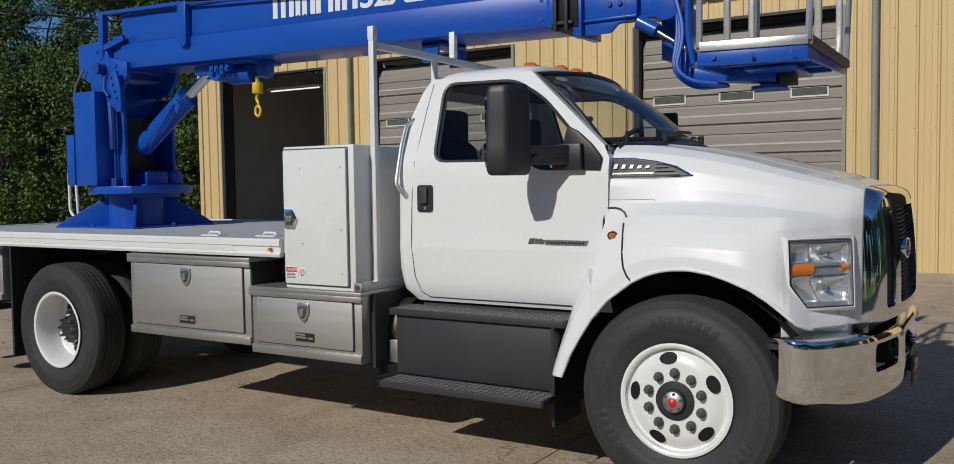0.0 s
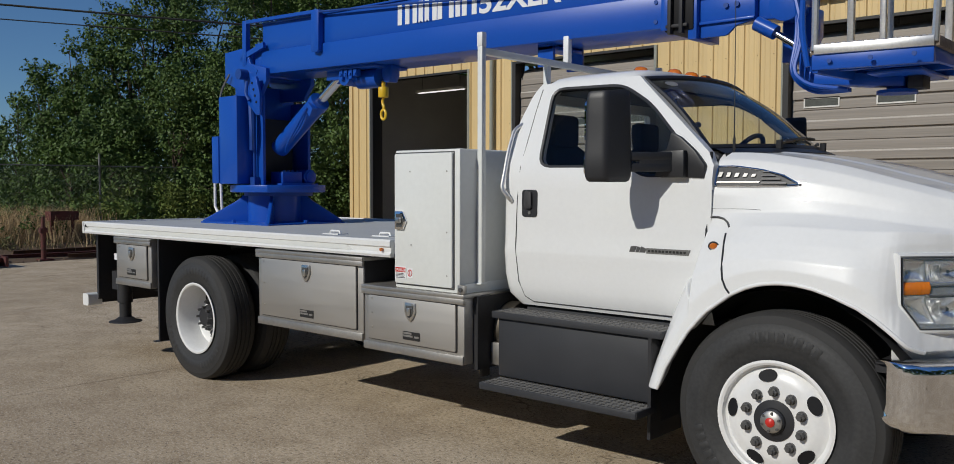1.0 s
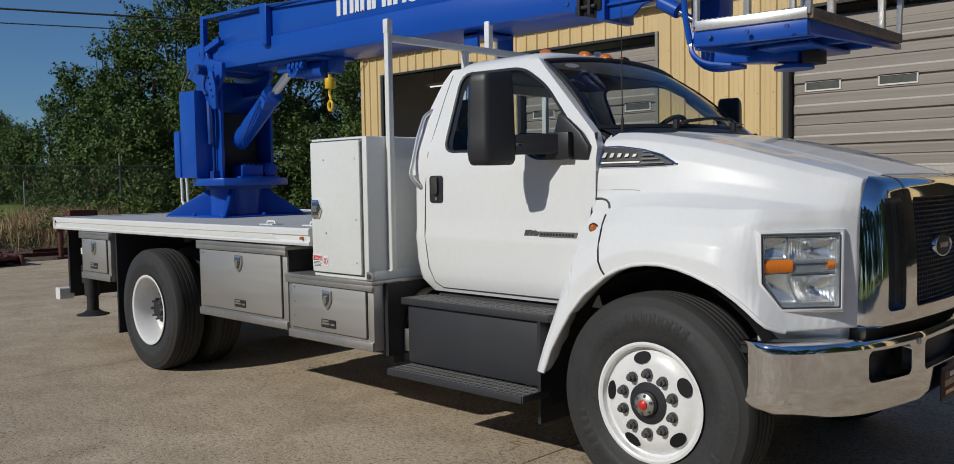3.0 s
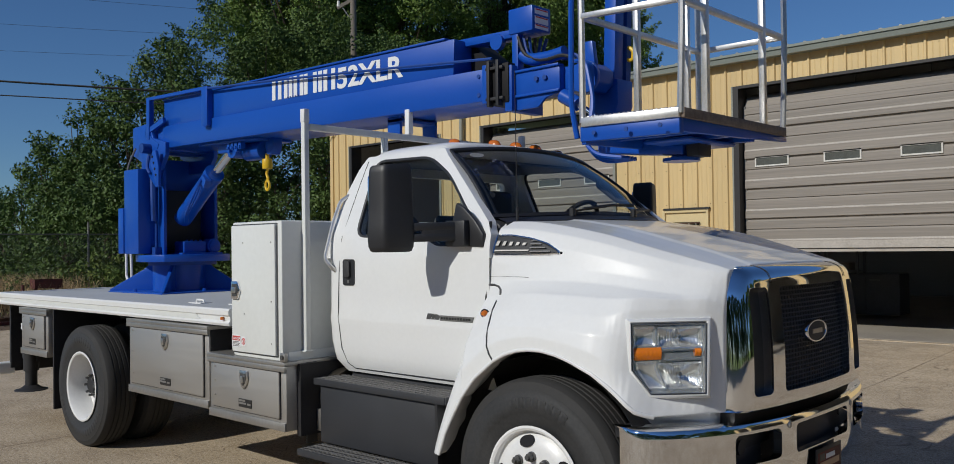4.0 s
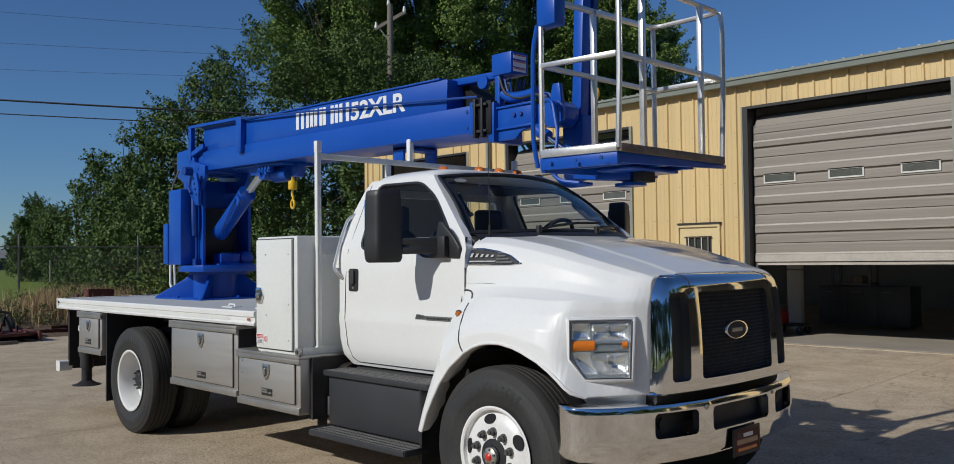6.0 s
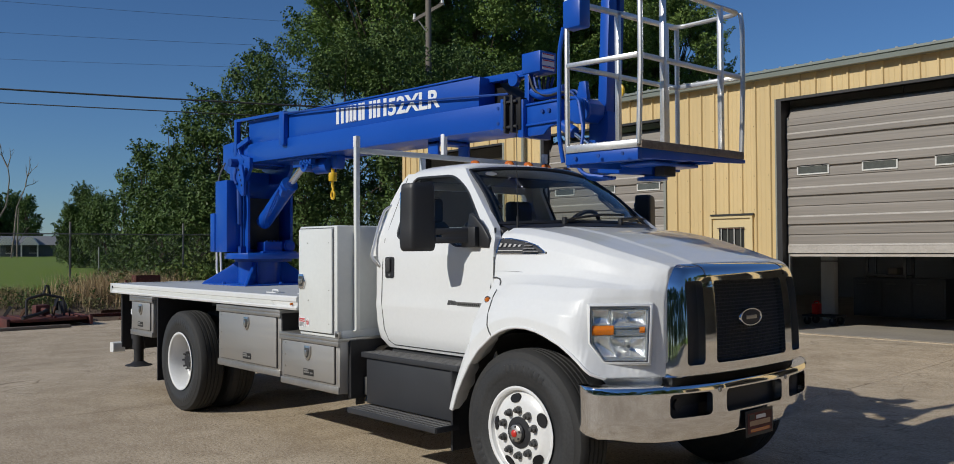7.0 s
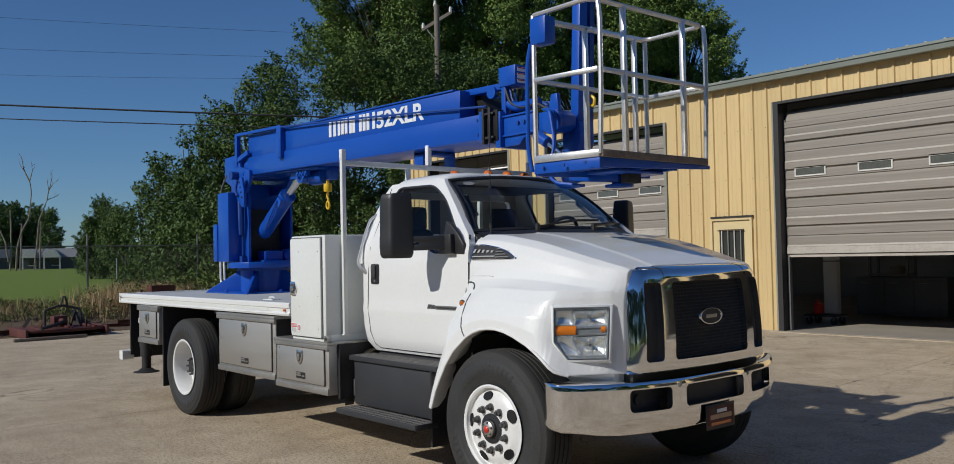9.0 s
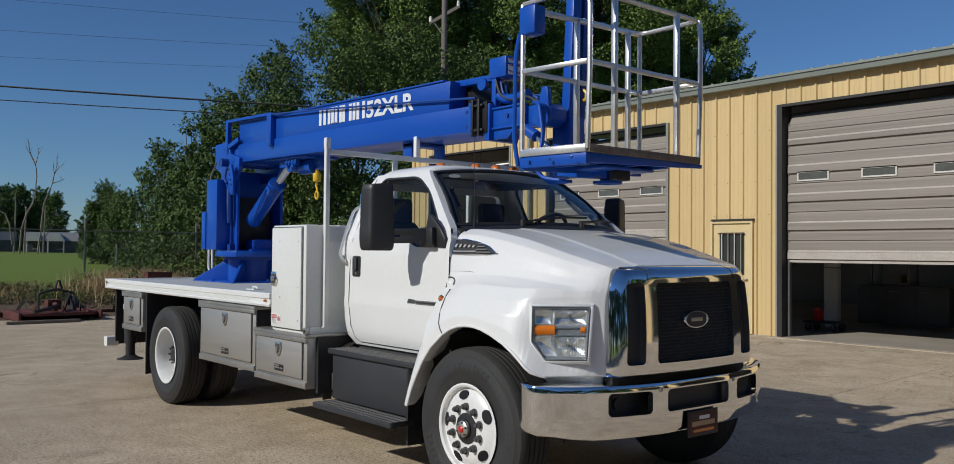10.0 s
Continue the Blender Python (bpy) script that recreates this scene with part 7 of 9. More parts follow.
def build_chassis():
    for s in (-1, 1):
        bm = B()
        box(bm, -6.95, 0.45, s * 0.43 - 0.04, s * 0.43 + 0.04, 0.78, 1.04)
        part("frame_rail", bm, "frame_black", truck, smooth=0)
    bm = B()
    tube(bm, [(-4.98, -1.0, 0.52), (-4.98, 1.0, 0.52)], 0.10, 14)
    lathe(bm, [(0.0, -0.2), (0.2, -0.12), (0.24, 0), (0.2, 0.12), (0.0, 0.2)], (-4.98, 0, 0.52), "x", 16)
    part("rear_axle", bm, "frame_black", truck)
    bm = B()
    box(bm, -0.06, 0.06, -1.0, 1.0, 0.42, 0.54)
    part("front_axle", bm, "frame_black", truck, smooth=0)
    bm = B()
    box(bm, -0.75, 0.5, -0.40, 0.40, 0.62, 1.3)
    part("engine_block", bm, "frame_black", truck, bevel=0.03)
    for s in (-1, 1):
        bm = B()
        box(bm, -5.635, -5.610, *sorted((s * 0.60, s * 1.262)), 0.25, 1.16)
        part("mud_flap", bm, "frame_black", truck, "black rubber mud flap")
        bm = B()
        beam(bm, (-5.0, s * 0.9, 1.10), (-4.78, s * 0.86, 1.15), 0.05, 0.05)
        part("bracket", bm, "frame_black", truck)
    # sealed underside behind the lockers
    bm = B()
    box(bm, -6.9, -5.65, -0.62, 0.62, 0.55, 1.14)
    part("rear_subframe", bm, "frame_black", truck, smooth=0)
    bm = B()
    box(bm, -4.15, -2.0, -0.95, 0.95, 0.66, 1.10)
    part("mid_subframe", bm, "frame_black", truck, smooth=0)
    # fuel tank cylinder and bracket between locker and cab step
    bm = B()
    tube(bm, [(-1.90, -0.86, 0.72), (-1.805, -0.86, 0.72)], 0.18, 28)
    part("air_tank", bm, "tank", truck, "bright metal tank", smooth=40)
    bm = B()
    box(bm, -1.90, -1.81, -1.065, -1.035, 0.52, 0.66)
    part("tank_bracket", bm, "steel_trim", truck, bevel=0.004)
    # black plates laid over locker ends where shade and dark reflections fall
    for x0, x1, y0, y1, z0, z1 in ((-1.946, -1.905, -1.185, -0.70, 0.50, 0.955), (-2.874, -2.868, -1.255, -0.62, 0.975, 1.135)):
        bm = B()
        box(bm, x0, x1, y0, y1, z0, z1)
        part("side_plate", bm, "frame_black", truck, "black sheet standing for the dark locker end", smooth=0)
    bm = B()
    tube(bm, arc_pts([(-2.80, -1.0, 1.14), (-2.80, -1.02, 1.02), (-2.66, -1.04, 1.00), (-2.60, -1.04, 1.10)], 0.04), 0.022, 8)
    part("hose", bm, "plastic", truck)


build_chassis()


def tread_plate(bm, x0, x1, y0, y1, z, nx, ny, r=0.012):
    """A tread with rows of open round holes, each with a raised lip."""
    dx, dy = (x1 - x0) / nx, (y1 - y0) / ny
    for i in range(nx):
        for j in range(ny):
            cx, cy = x0 + dx * (i + 0.5), y0 + dy * (j + 0.5)
            sq = [(cx - dx / 2, cy - dy / 2), (cx + dx / 2, cy - dy / 2), (cx + dx / 2, cy + dy / 2), (cx - dx / 2, cy + dy / 2)]
            oct_ = [(cx + r * math.cos(t), cy + r * 1.0 * math.sin(t)) for t in (radians(225 + 45 * k) for k in range(8))]
            out = []
            for k in range(4):
                a, b = sq[k], sq[(k + 1) % 4]
                out += [a, ((a[0] + b[0]) / 2, (a[1] + b[1]) / 2)]
            ov = [bm.verts.new((x, y, z)) for x, y in out]
            iv = [bm.verts.new((x, y, z + 0.006)) for x, y in oct_]
            lv = [bm.verts.new((x, y, z - 0.012)) for x, y in oct_]
            for k in range(8):
                n = (k + 1) % 8
                bm.faces.new((ov[k], ov[n], iv[n], iv[k]))
                bm.faces.new((iv[k], iv[n], lv[n], lv[k]))
    return bm


def build_steps():
    st = None
    for s in (-1, 1):
        bm = B()
        box(bm, -1.80, -0.72, s * 1.00, s * 1.10, 0.47, 0.83) if s > 0 else box(bm, -1.80, -0.72, -1.115, -0.75, 0.47, 0.83)
        st = part("step_box", bm, "step_grey", truck, "charcoal step box under the cab door", bevel=0.012)
        bm = B()
        prism(bm, [(s * 0.88, 0.90), (s * 0.90, 0.94), (s * 0.80, 0.94), (s * 0.80, 0.84), (s * 0.93, 0.84)], "x", -1.74, -0.70)
        part("rocker", bm, "step_grey", st, smooth=0)
        bm = B()
        y0, y1 = sorted((s * 0.90, s * 1.135))
        tread_plate(bm, -1.83, -0.66, y0, y1, 0.865, 26, 5, 0.013)
        part("upper_tread", bm, "tread_worn", st, "perforated charcoal tread", smooth=0)
        bm = B()
        for a, b in (((-1.83, s * 1.135), (-0.66, s * 1.135)), ((-1.83, s * 0.90), (-1.83, s * 1.135)), ((-0.66, s * 0.90), (-0.66, s * 1.135))):
            beam(bm, (*a, 0.85), (*b, 0.85), 0.012, 0.04)
        part("tread_edge", bm, "step_grey", st, bevel=0.003)
        bm = B()
        y0, y1 = sorted((s * 1.07, s * 1.285))
        tread_plate(bm, -1.80, -0.72, y0, y1, 0.455, 24, 4, 0.015)
        part("lower_tread", bm, "tread_worn", st, "perforated charcoal tread", smooth=0)
        bm = B()
        for a, b in (((-1.80, s * 1.285), (-0.72, s * 1.285)), ((-1.80, s * 1.07), (-1.80, s * 1.285)), ((-0.72, s * 1.07), (-0.72, s * 1.285)), ((-1.80, s * 1.07), (-0.72, s * 1.07))):
            beam(bm, (*a, 0.438), (*b, 0.438), 0.012, 0.04)
        part("tread_edge", bm, "step_grey", st, bevel=0.003)
        bm = B()
        box(bm, -0.735, -0.715, *sorted((s * 0.80, s * 1.14)), 0.28, 0.85)
        part("splash_flap", bm, "frame_black", st)


build_steps()


# ---- flatbed, lockers and headboard ----
def build_bed():
    bm = B()
    box(bm, -7.03, -2.03, -1.235, 1.235, 1.19, 1.272)
    bed = part("flatbed", bm, "deck_grey", truck, "pale grey steel flatbed with white edges", smooth=0)
    for s in (-1, 1):
        bm = B()
        prism(bm, [(s * 1.235, 1.165), (s * 1.268, 1.165), (s * 1.275, 1.182), (s * 1.268, 1.192), (s * 1.262, 1.20), (s * 1.262, 1.228), (s * 1.275, 1.238), (s * 1.275, 1.270), (s * 1.265, 1.282), (s * 1.235, 1.282)], "x", -7.05, -2.60)
        part("side_rail", bm, "deck_white", bed, "white edge rail with a long groove", smooth=0)
        bm = B()
        prism(bm, [(-6.85, 1.198), (-6.80, 1.232), (-3.05, 1.232), (-2.98, 1.198)], "y", s * 1.264, s * 1.268)
        part("rail_groove", bm, "box_white", bed, smooth=0)
        bm = B()
        disc(bm, (-2.68, s * 1.275, 1.215), 0.011, "y", 0.02, 14)
        part("marker_lamp", bm, "amber", bed, "small amber marker")
        bm = B()
        disc(bm, (-6.99, s * 1.275, 1.24), 0.013, "y", 0.012, 12)
        part("marker_lamp", bm, "dark", bed)
    bm = B()
    box(bm, -7.07, -7.03, -1.275, 1.275, 1.165, 1.282)
    part("end_rail", bm, "deck_white", bed, bevel=0.004)
    for x, y in ((-3.55, -0.95), (-3.05, -0.90), (-3.55, 0.9), (-3.05, 0.9)):
        bm = B()
        box(bm, x - 0.09, x + 0.09, y - 0.05, y + 0.05, 1.272, 1.280)
        tube(bm, arc_pts([(x - 0.06, y, 1.275), (x - 0.05, y, 1.298), (x + 0.05, y, 1.298), (x + 0.06, y, 1.275)], 0.02), 0.008, 6)
        part("lashing_ring", bm, "deck_white", bed)


build_bed()


def locker(x0, x1, z0, z1, latch_x, plate_x, yb=-0.80):
    """A steel side locker with a drop door, latch and maker's plate."""
    y = -1.265
    bm = B()
    box(bm, x0, x1, y, yb, z0, z1)
    lk = part("side_locker", bm, "steel", truck, "brushed steel side locker with a shield-shaped latch", bevel=0.006)
    bm = B()
    box(bm, x0 - 0.012, x1 + 0.012, y - 0.022, yb, z1 - 0.015, z1 + 0.012)
    box(bm, x0 - 0.012, x1 + 0.012, y - 0.022, y, z1 - 0.05, z1 - 0.015)
    part("lid_edge", bm, "steel_trim", lk, bevel=0.003)
    a, b, c, d = x0 + 0.05, x1 - 0.06, z0 + 0.075, z1 - 0.055
    bm = B()
    prism(bm, rounded(a, b, c, d, 0.012), "y", y - 0.016, y - 0.001)
    dr = part("locker_door", bm, "steel", lk, bevel=0.004)
    bm = B()
    for p, q in (((a, c), (b, c)), ((b, c), (b, d)), ((a, d), (b, d)), ((a, c), (a, d))):
        beam(bm, (p[0], y - 0.004, p[1]), (q[0], y - 0.004, q[1]), 0.008, 0.008)
    part("door_gap", bm, "frame_black", lk, smooth=0)
    bm = B()
    box(bm, x0, x1, y - 0.014, y, z0, z0 + 0.055)
    part("lower_rail", bm, "steel_trim", lk, bevel=0.004)
    lz = d - 0.075
    bm = B()
    sh = [(latch_x - 0.045, lz + 0.055), (latch_x + 0.045, lz + 0.055), (latch_x + 0.05, lz), (latch_x + 0.03, lz - 0.045), (latch_x, lz - 0.07), (latch_x - 0.03, lz - 0.045), (latch_x - 0.05, lz)]
    prism(bm, sh, "y", y - 0.030, y - 0.015)
    lt = part("latch", bm, "latch_steel", dr, "dull chrome shield latch", bevel=0.005)
    bm = B()
    prism(bm, [(latch_x + (px - latch_x) * 0.66, lz + (pz - lz) * 0.66) for px, pz in sh], "y", y - 0.0335, y - 0.028)
    part("latch_cup", bm, "nut", lt)
    bm = B()
    prism(bm, rounded(latch_x - 0.014, latch_x + 0.016, lz - 0.028, lz + 0.022, 0.01), "y", y - 0.046, y - 0.03)
    part("latch_key", bm, "latch_steel", lt, bevel=0.003)
    pw = 0.155
    bm = B()
    prism(bm, rounded(plate_x - pw / 2, plate_x + pw / 2, c + 0.03, c + 0.085, 0.006), "y", y - 0.020, y - 0.014)
    pl = part("maker_plate", bm, "letter_black", dr, "black maker's plate with plain bars", smooth=0)
    for k, (u, v, ww) in enumerate(((-0.07, 0.068, 0.075), (-0.07, 0.050, 0.085), (0.03, 0.048, 0.04))):
        bm = B()
        box(bm, plate_x + u, plate_x + u + ww, y - 0.0225, y - 0.0195, c + v, c + v + 0.012)
        part("plate_mark", bm, "steel_trim", pl, smooth=0)
    for k in range(3):
        bm = B()
        disc(bm, (x0 + 0.09, y - 0.017, c + 0.08 + k * (d - c - 0.1) / 2), 0.006, "y", 0.006, 8)
        part("rivet", bm, "steel_trim", dr)
    return lk


locker(-4.09, -2.875, 0.575, 1.140, -3.475, -3.475, -0.62)
locker(-2.86, -1.945, 0.535, 0.960, -2.395, -2.39, -0.62)
locker(-6.385, -5.735, 0.71, 1.145, -6.055, -6.07, -0.70)


def build_headboard():
    bm = B()
    box(bm, -2.56, -1.985, -1.262, 1.262, 0.972, 1.868)
    cb = part("control_cabinet", bm, "box_white", truck, "tall white steel cabinet across the front of the bed", bevel=0.012)
    bm = B()
    prism(bm, rounded(-2.545, -2.035, 1.005, 1.845, 0.012), "y", -1.282, -1.261)
    dr = part("cabinet_door", bm, "box_white", cb, "white steel cabinet door with a chrome latch", bevel=0.005)
    bm = B()
    for p, q in (((-2.55, 0.998), (-2.03, 0.998)), ((-2.03, 0.998), (-2.03, 1.85)), ((-2.55, 1.85), (-2.03, 1.85))):
        beam(bm, (p[0], -1.263, p[1]), (q[0], -1.263, q[1]), 0.006, 0.006)
    part("door_gap", bm, "nut", cb, smooth=0)
    bm = B()
    sh = [(-2.530, 1.355), (-2.530, 1.475), (-2.455, 1.475), (-2.425, 1.415), (-2.455, 1.355)]
    prism(bm, sh, "y", -1.297, -1.281)
    lt = part("latch", bm, "chrome", dr, "chrome paddle latch", bevel=0.004)
    bm = B()
    prism(bm, [(-2.48 + (x + 2.48) * 0.7, 1.415 + (z - 1.415) * 0.7) for x, z in sh], "y", -1.300, -1.295)
    part("latch_cup", bm, "nut", lt)
    bm = B()
    prism(bm, rounded(-2.51, -2.46, 1.395, 1.435, 0.012), "y", -1.312, -1.298)
    part("latch_key", bm, "latch_steel", lt, bevel=0.004)
    # warning labels
    for nm, x0, x1, z0, z1, m, lb in (("warning_label", -2.540, -2.435, 1.035, 1.115, "letter_white", "white warning label with a red band"), ("warning_label", -2.425, -2.375, 1.045, 1.108, "letter_white", "white label with a red ring")):
        bm = B()
        box(bm, x0, x1, -1.2845, -1.2815, z0, z1)
        lb_ = part(nm, bm, m, dr, lb, smooth=0)
        if x1 < -2.43:
            bm = B()
            box(bm, x0 + 0.006, x1 - 0.006, -1.286, -1.284, z1 - 0.036, z1 - 0.006)
            part("red_band", bm, "red", lb_, smooth=0)
            cu = bpy.data.curves.new("lettering", "FONT")
            cu.body, cu.size, cu.extrude, cu.align_x = "DANGER", 0.026, 0.0004, "CENTER"
            cu.materials.append(M["letter_white"])
            tx = new("lettering", cu)
            tx.parent = lb_
            tx.location, tx.rotation_euler = ((x0 + x1) / 2, -1.2866, z1 - 0.031), (math.pi / 2, 0, 0)
            for k in range(4):
                bm = B()
                box(bm, x0 + 0.012, x1 - 0.012 - 0.012 * (k % 2), -1.286, -1.284, z0 + 0.006 + k * 0.009, z0 + 0.010 + k * 0.009)
                part("text_bar", bm, "nut", lb_, smooth=0)
        else:
            bm = B()
            tube(bm, [((x0 + x1) / 2 + 0.018 * math.cos(t), -1.285, (z0 + z1) / 2 + 0.020 * math.sin(t)) for t in (2 * math.pi * k / 18 for k in range(18))], 0.003, 4, closed=True)
            beam(bm, ((x0 + x1) / 2, -1.285, z0 + 0.018), ((x0 + x1) / 2, -1.285, z1 - 0.018), 0.006, 0.003)
            part("red_ring", bm, "red", lb_)
    bm = B()
    box(bm, -1.985, -1.925, -1.285, -1.262, 0.975, 1.03)
    cl = part("corner_bracket", bm, "steel_trim", cb, bevel=0.004)
    bm = B()
    disc(bm, (-1.955, -1.288, 1.003), 0.015, "y", 0.012, 12)
    part("bolt", bm, "nut", cl)
    bm = B()
    box(bm, -1.985, -1.979, -1.22, 1.22, 0.96, 1.03)
    part("base_angle", bm, "box_white", cb, bevel=0.004)
    for k, (xx, zz) in enumerate(((-2.40, 1.73), (-2.075, 1.73), (-2.075, 1.35), (-2.39, 1.26), (-2.075, 1.08))):
        bm = B()
        disc(bm, (xx, -1.283, zz), 0.005, "y", 0.005, 8)
        part("rivet", bm, "steel_trim", dr)
    # tube rack behind the cab
    rack = thing("headache_rack", "white square-tube rack standing behind the cab", "rack", at=(0, 0.055, 0))
    x = -1.955
    t = 0.019
    for y in (-1.095, 1.075):
        bm = B()
        box(bm, x - t, x + t, y - t, y + t, 1.03, 2.575)
        part("post", bm, "box_white", rack, bevel=0.004)
        bm = B()
        box(bm, x - 0.030, x + 0.022, y - 0.03, y + 0.03, 1.022, 1.032)
        part("foot", bm, "box_white", rack, bevel=0.002)
        bm = B()
        box(bm, x - t - 0.003, x + t + 0.003, y - t - 0.003, y + t + 0.003, 2.50, 2.588)
        part("post_cap", bm, "letter_white", rack, "white plastic post cap", bevel=0.005)
    bm = B()
    box(bm, x - t, x + t, -1.073, 1.053, 2.452, 2.495)
    part("cross_bar", bm, "box_white", rack, bevel=0.004)
    for y in (-0.42, 0.42):
        bm = B()
        box(bm, x - t, x + t, y - t, y + t, 1.86, 2.452)
        part("post", bm, "box_white", rack, bevel=0.004)
    bm = B()
    box(bm, x - 0.023, x + 0.023, -0.208, -0.162, 2.496, 2.68)
    part("stub", bm, "letter_white", rack, "white plastic-capped stub", bevel=0.008)


build_headboard()


def build_heat_shield():
    """Tarnished metal sheet and black strip on the end of the front locker."""
    bm = B()
    box(bm, -1.940, -1.926, -1.035, -0.72, 0.50, 0.958)
    hs = part("heat_shield", bm, "tank", truck, "tarnished bare metal heat shield behind the step", bevel=0.003)
    # black strip filling the gap between locker face and shield
    bm = B()
    box(bm, -1.944, -1.930, -1.120, -1.038, 0.44, 0.958)
    part("flap", bm, "rubber", hs, "black strip beside the shield", bevel=0.003)
    for z in (0.58, 0.88):
        bm = B()
        disc(bm, (-1.924, -0.80, z), 0.010, "x", 0.008, 10)
        part("bolt", bm, "nut", hs)


build_heat_shield()


def build_outrigger(s):
    """Black rear stabiliser leg."""
    o = thing("outrigger", "black stabiliser leg with a round foot hanging from the flatbed", "outrigger", group="outriggers", at=(0, 0.055, 0))
    x, y = -6.44, s * 1.16
    bm = B()
    tube(bm, [(x, y, 0.36), (x, y, 0.72)], 0.055, 16)
    part("inner_leg", bm, "frame_black", o)
    bm = B()
    tube(bm, [(x, y, 0.52), (x, y, 1.12)], 0.07, 16)
    part("outer_leg", bm, "frame_black", o)
    bm = B()
    lathe(bm, [(0.0, 0.05), (0.06, 0.05), (0.10, 0.02), (0.15, 0.008), (0.152, 0.0), (0.0, 0.0)], (x, y, 0.33), "z", 28)
    part("foot", bm, "frame_black", o)
    bm = B()
    box(bm, x - 0.05, x + 0.03, y - 0.075, y - 0.068, 0.93, 0.99) if s < 0 else box(bm, x - 0.05, x + 0.03, y + 0.068, y + 0.075, 0.93, 0.99)
    part("label", bm, "letter_white", o, smooth=0)
    bm = B()
    box(bm, x - 0.30, x + 0.10, min(y, 0) + 0.02 if s < 0 else 0, max(y, 0) - 0.02 if s > 0 else 0, 0.62, 0.80)
    part("outrigger_beam", bm, "frame_black", o, smooth=0)


build_outrigger(-1)
build_outrigger(1)


def build_tail():
    bm = B()
    box(bm, -7.02, -6.98, -1.16, 1.16, 0.50, 1.16)
    tg = part("tail_plate", bm, "frame_black", truck, "black rear bulkhead under the bed", smooth=0)
    for s in (-1, 1):
        bm = B()
        prism(bm, round_poly([(-7.12, 0.44), (-7.0, 0.44), (-7.0, 0.56), (-7.12, 0.56)], 0.025), "y", s * 1.12, s * 1.26)
        part("bumper_end", bm, "deck_white", tg, "white bumper end")
    bm = B()
    box(bm, -7.12, -7.02, -1.10, 1.10, 0.46, 0.55)
    part("rear_bumper", bm, "frame_black", tg, smooth=0)


build_tail()


# ---- boom lift on the flatbed ----
lift = thing("boom_lift", "bright blue telescopic boom lift folded over the truck cab", "boom lift", at=(0, 0, 0))
YAW, PITCH = radians(1.5), radians(-0.55)
PIVOT = Vector((-5.45, 0.02, 2.69))
BOOM = Matrix.Translation(PIVOT) @ Matrix.Rotation(YAW, 4, "Z") @ Matrix.Rotation(-PITCH, 4, "Y")


def boom_part(name, bm, material, parent, label="", bevel=0.0, smooth=40):
    """A part drawn along the boom: x ahead from the pivot, z from its underside."""
    bmesh.ops.transform(bm, matrix=BOOM, verts=bm.verts)
    return part(name, bm, material, parent, label, bevel, smooth)


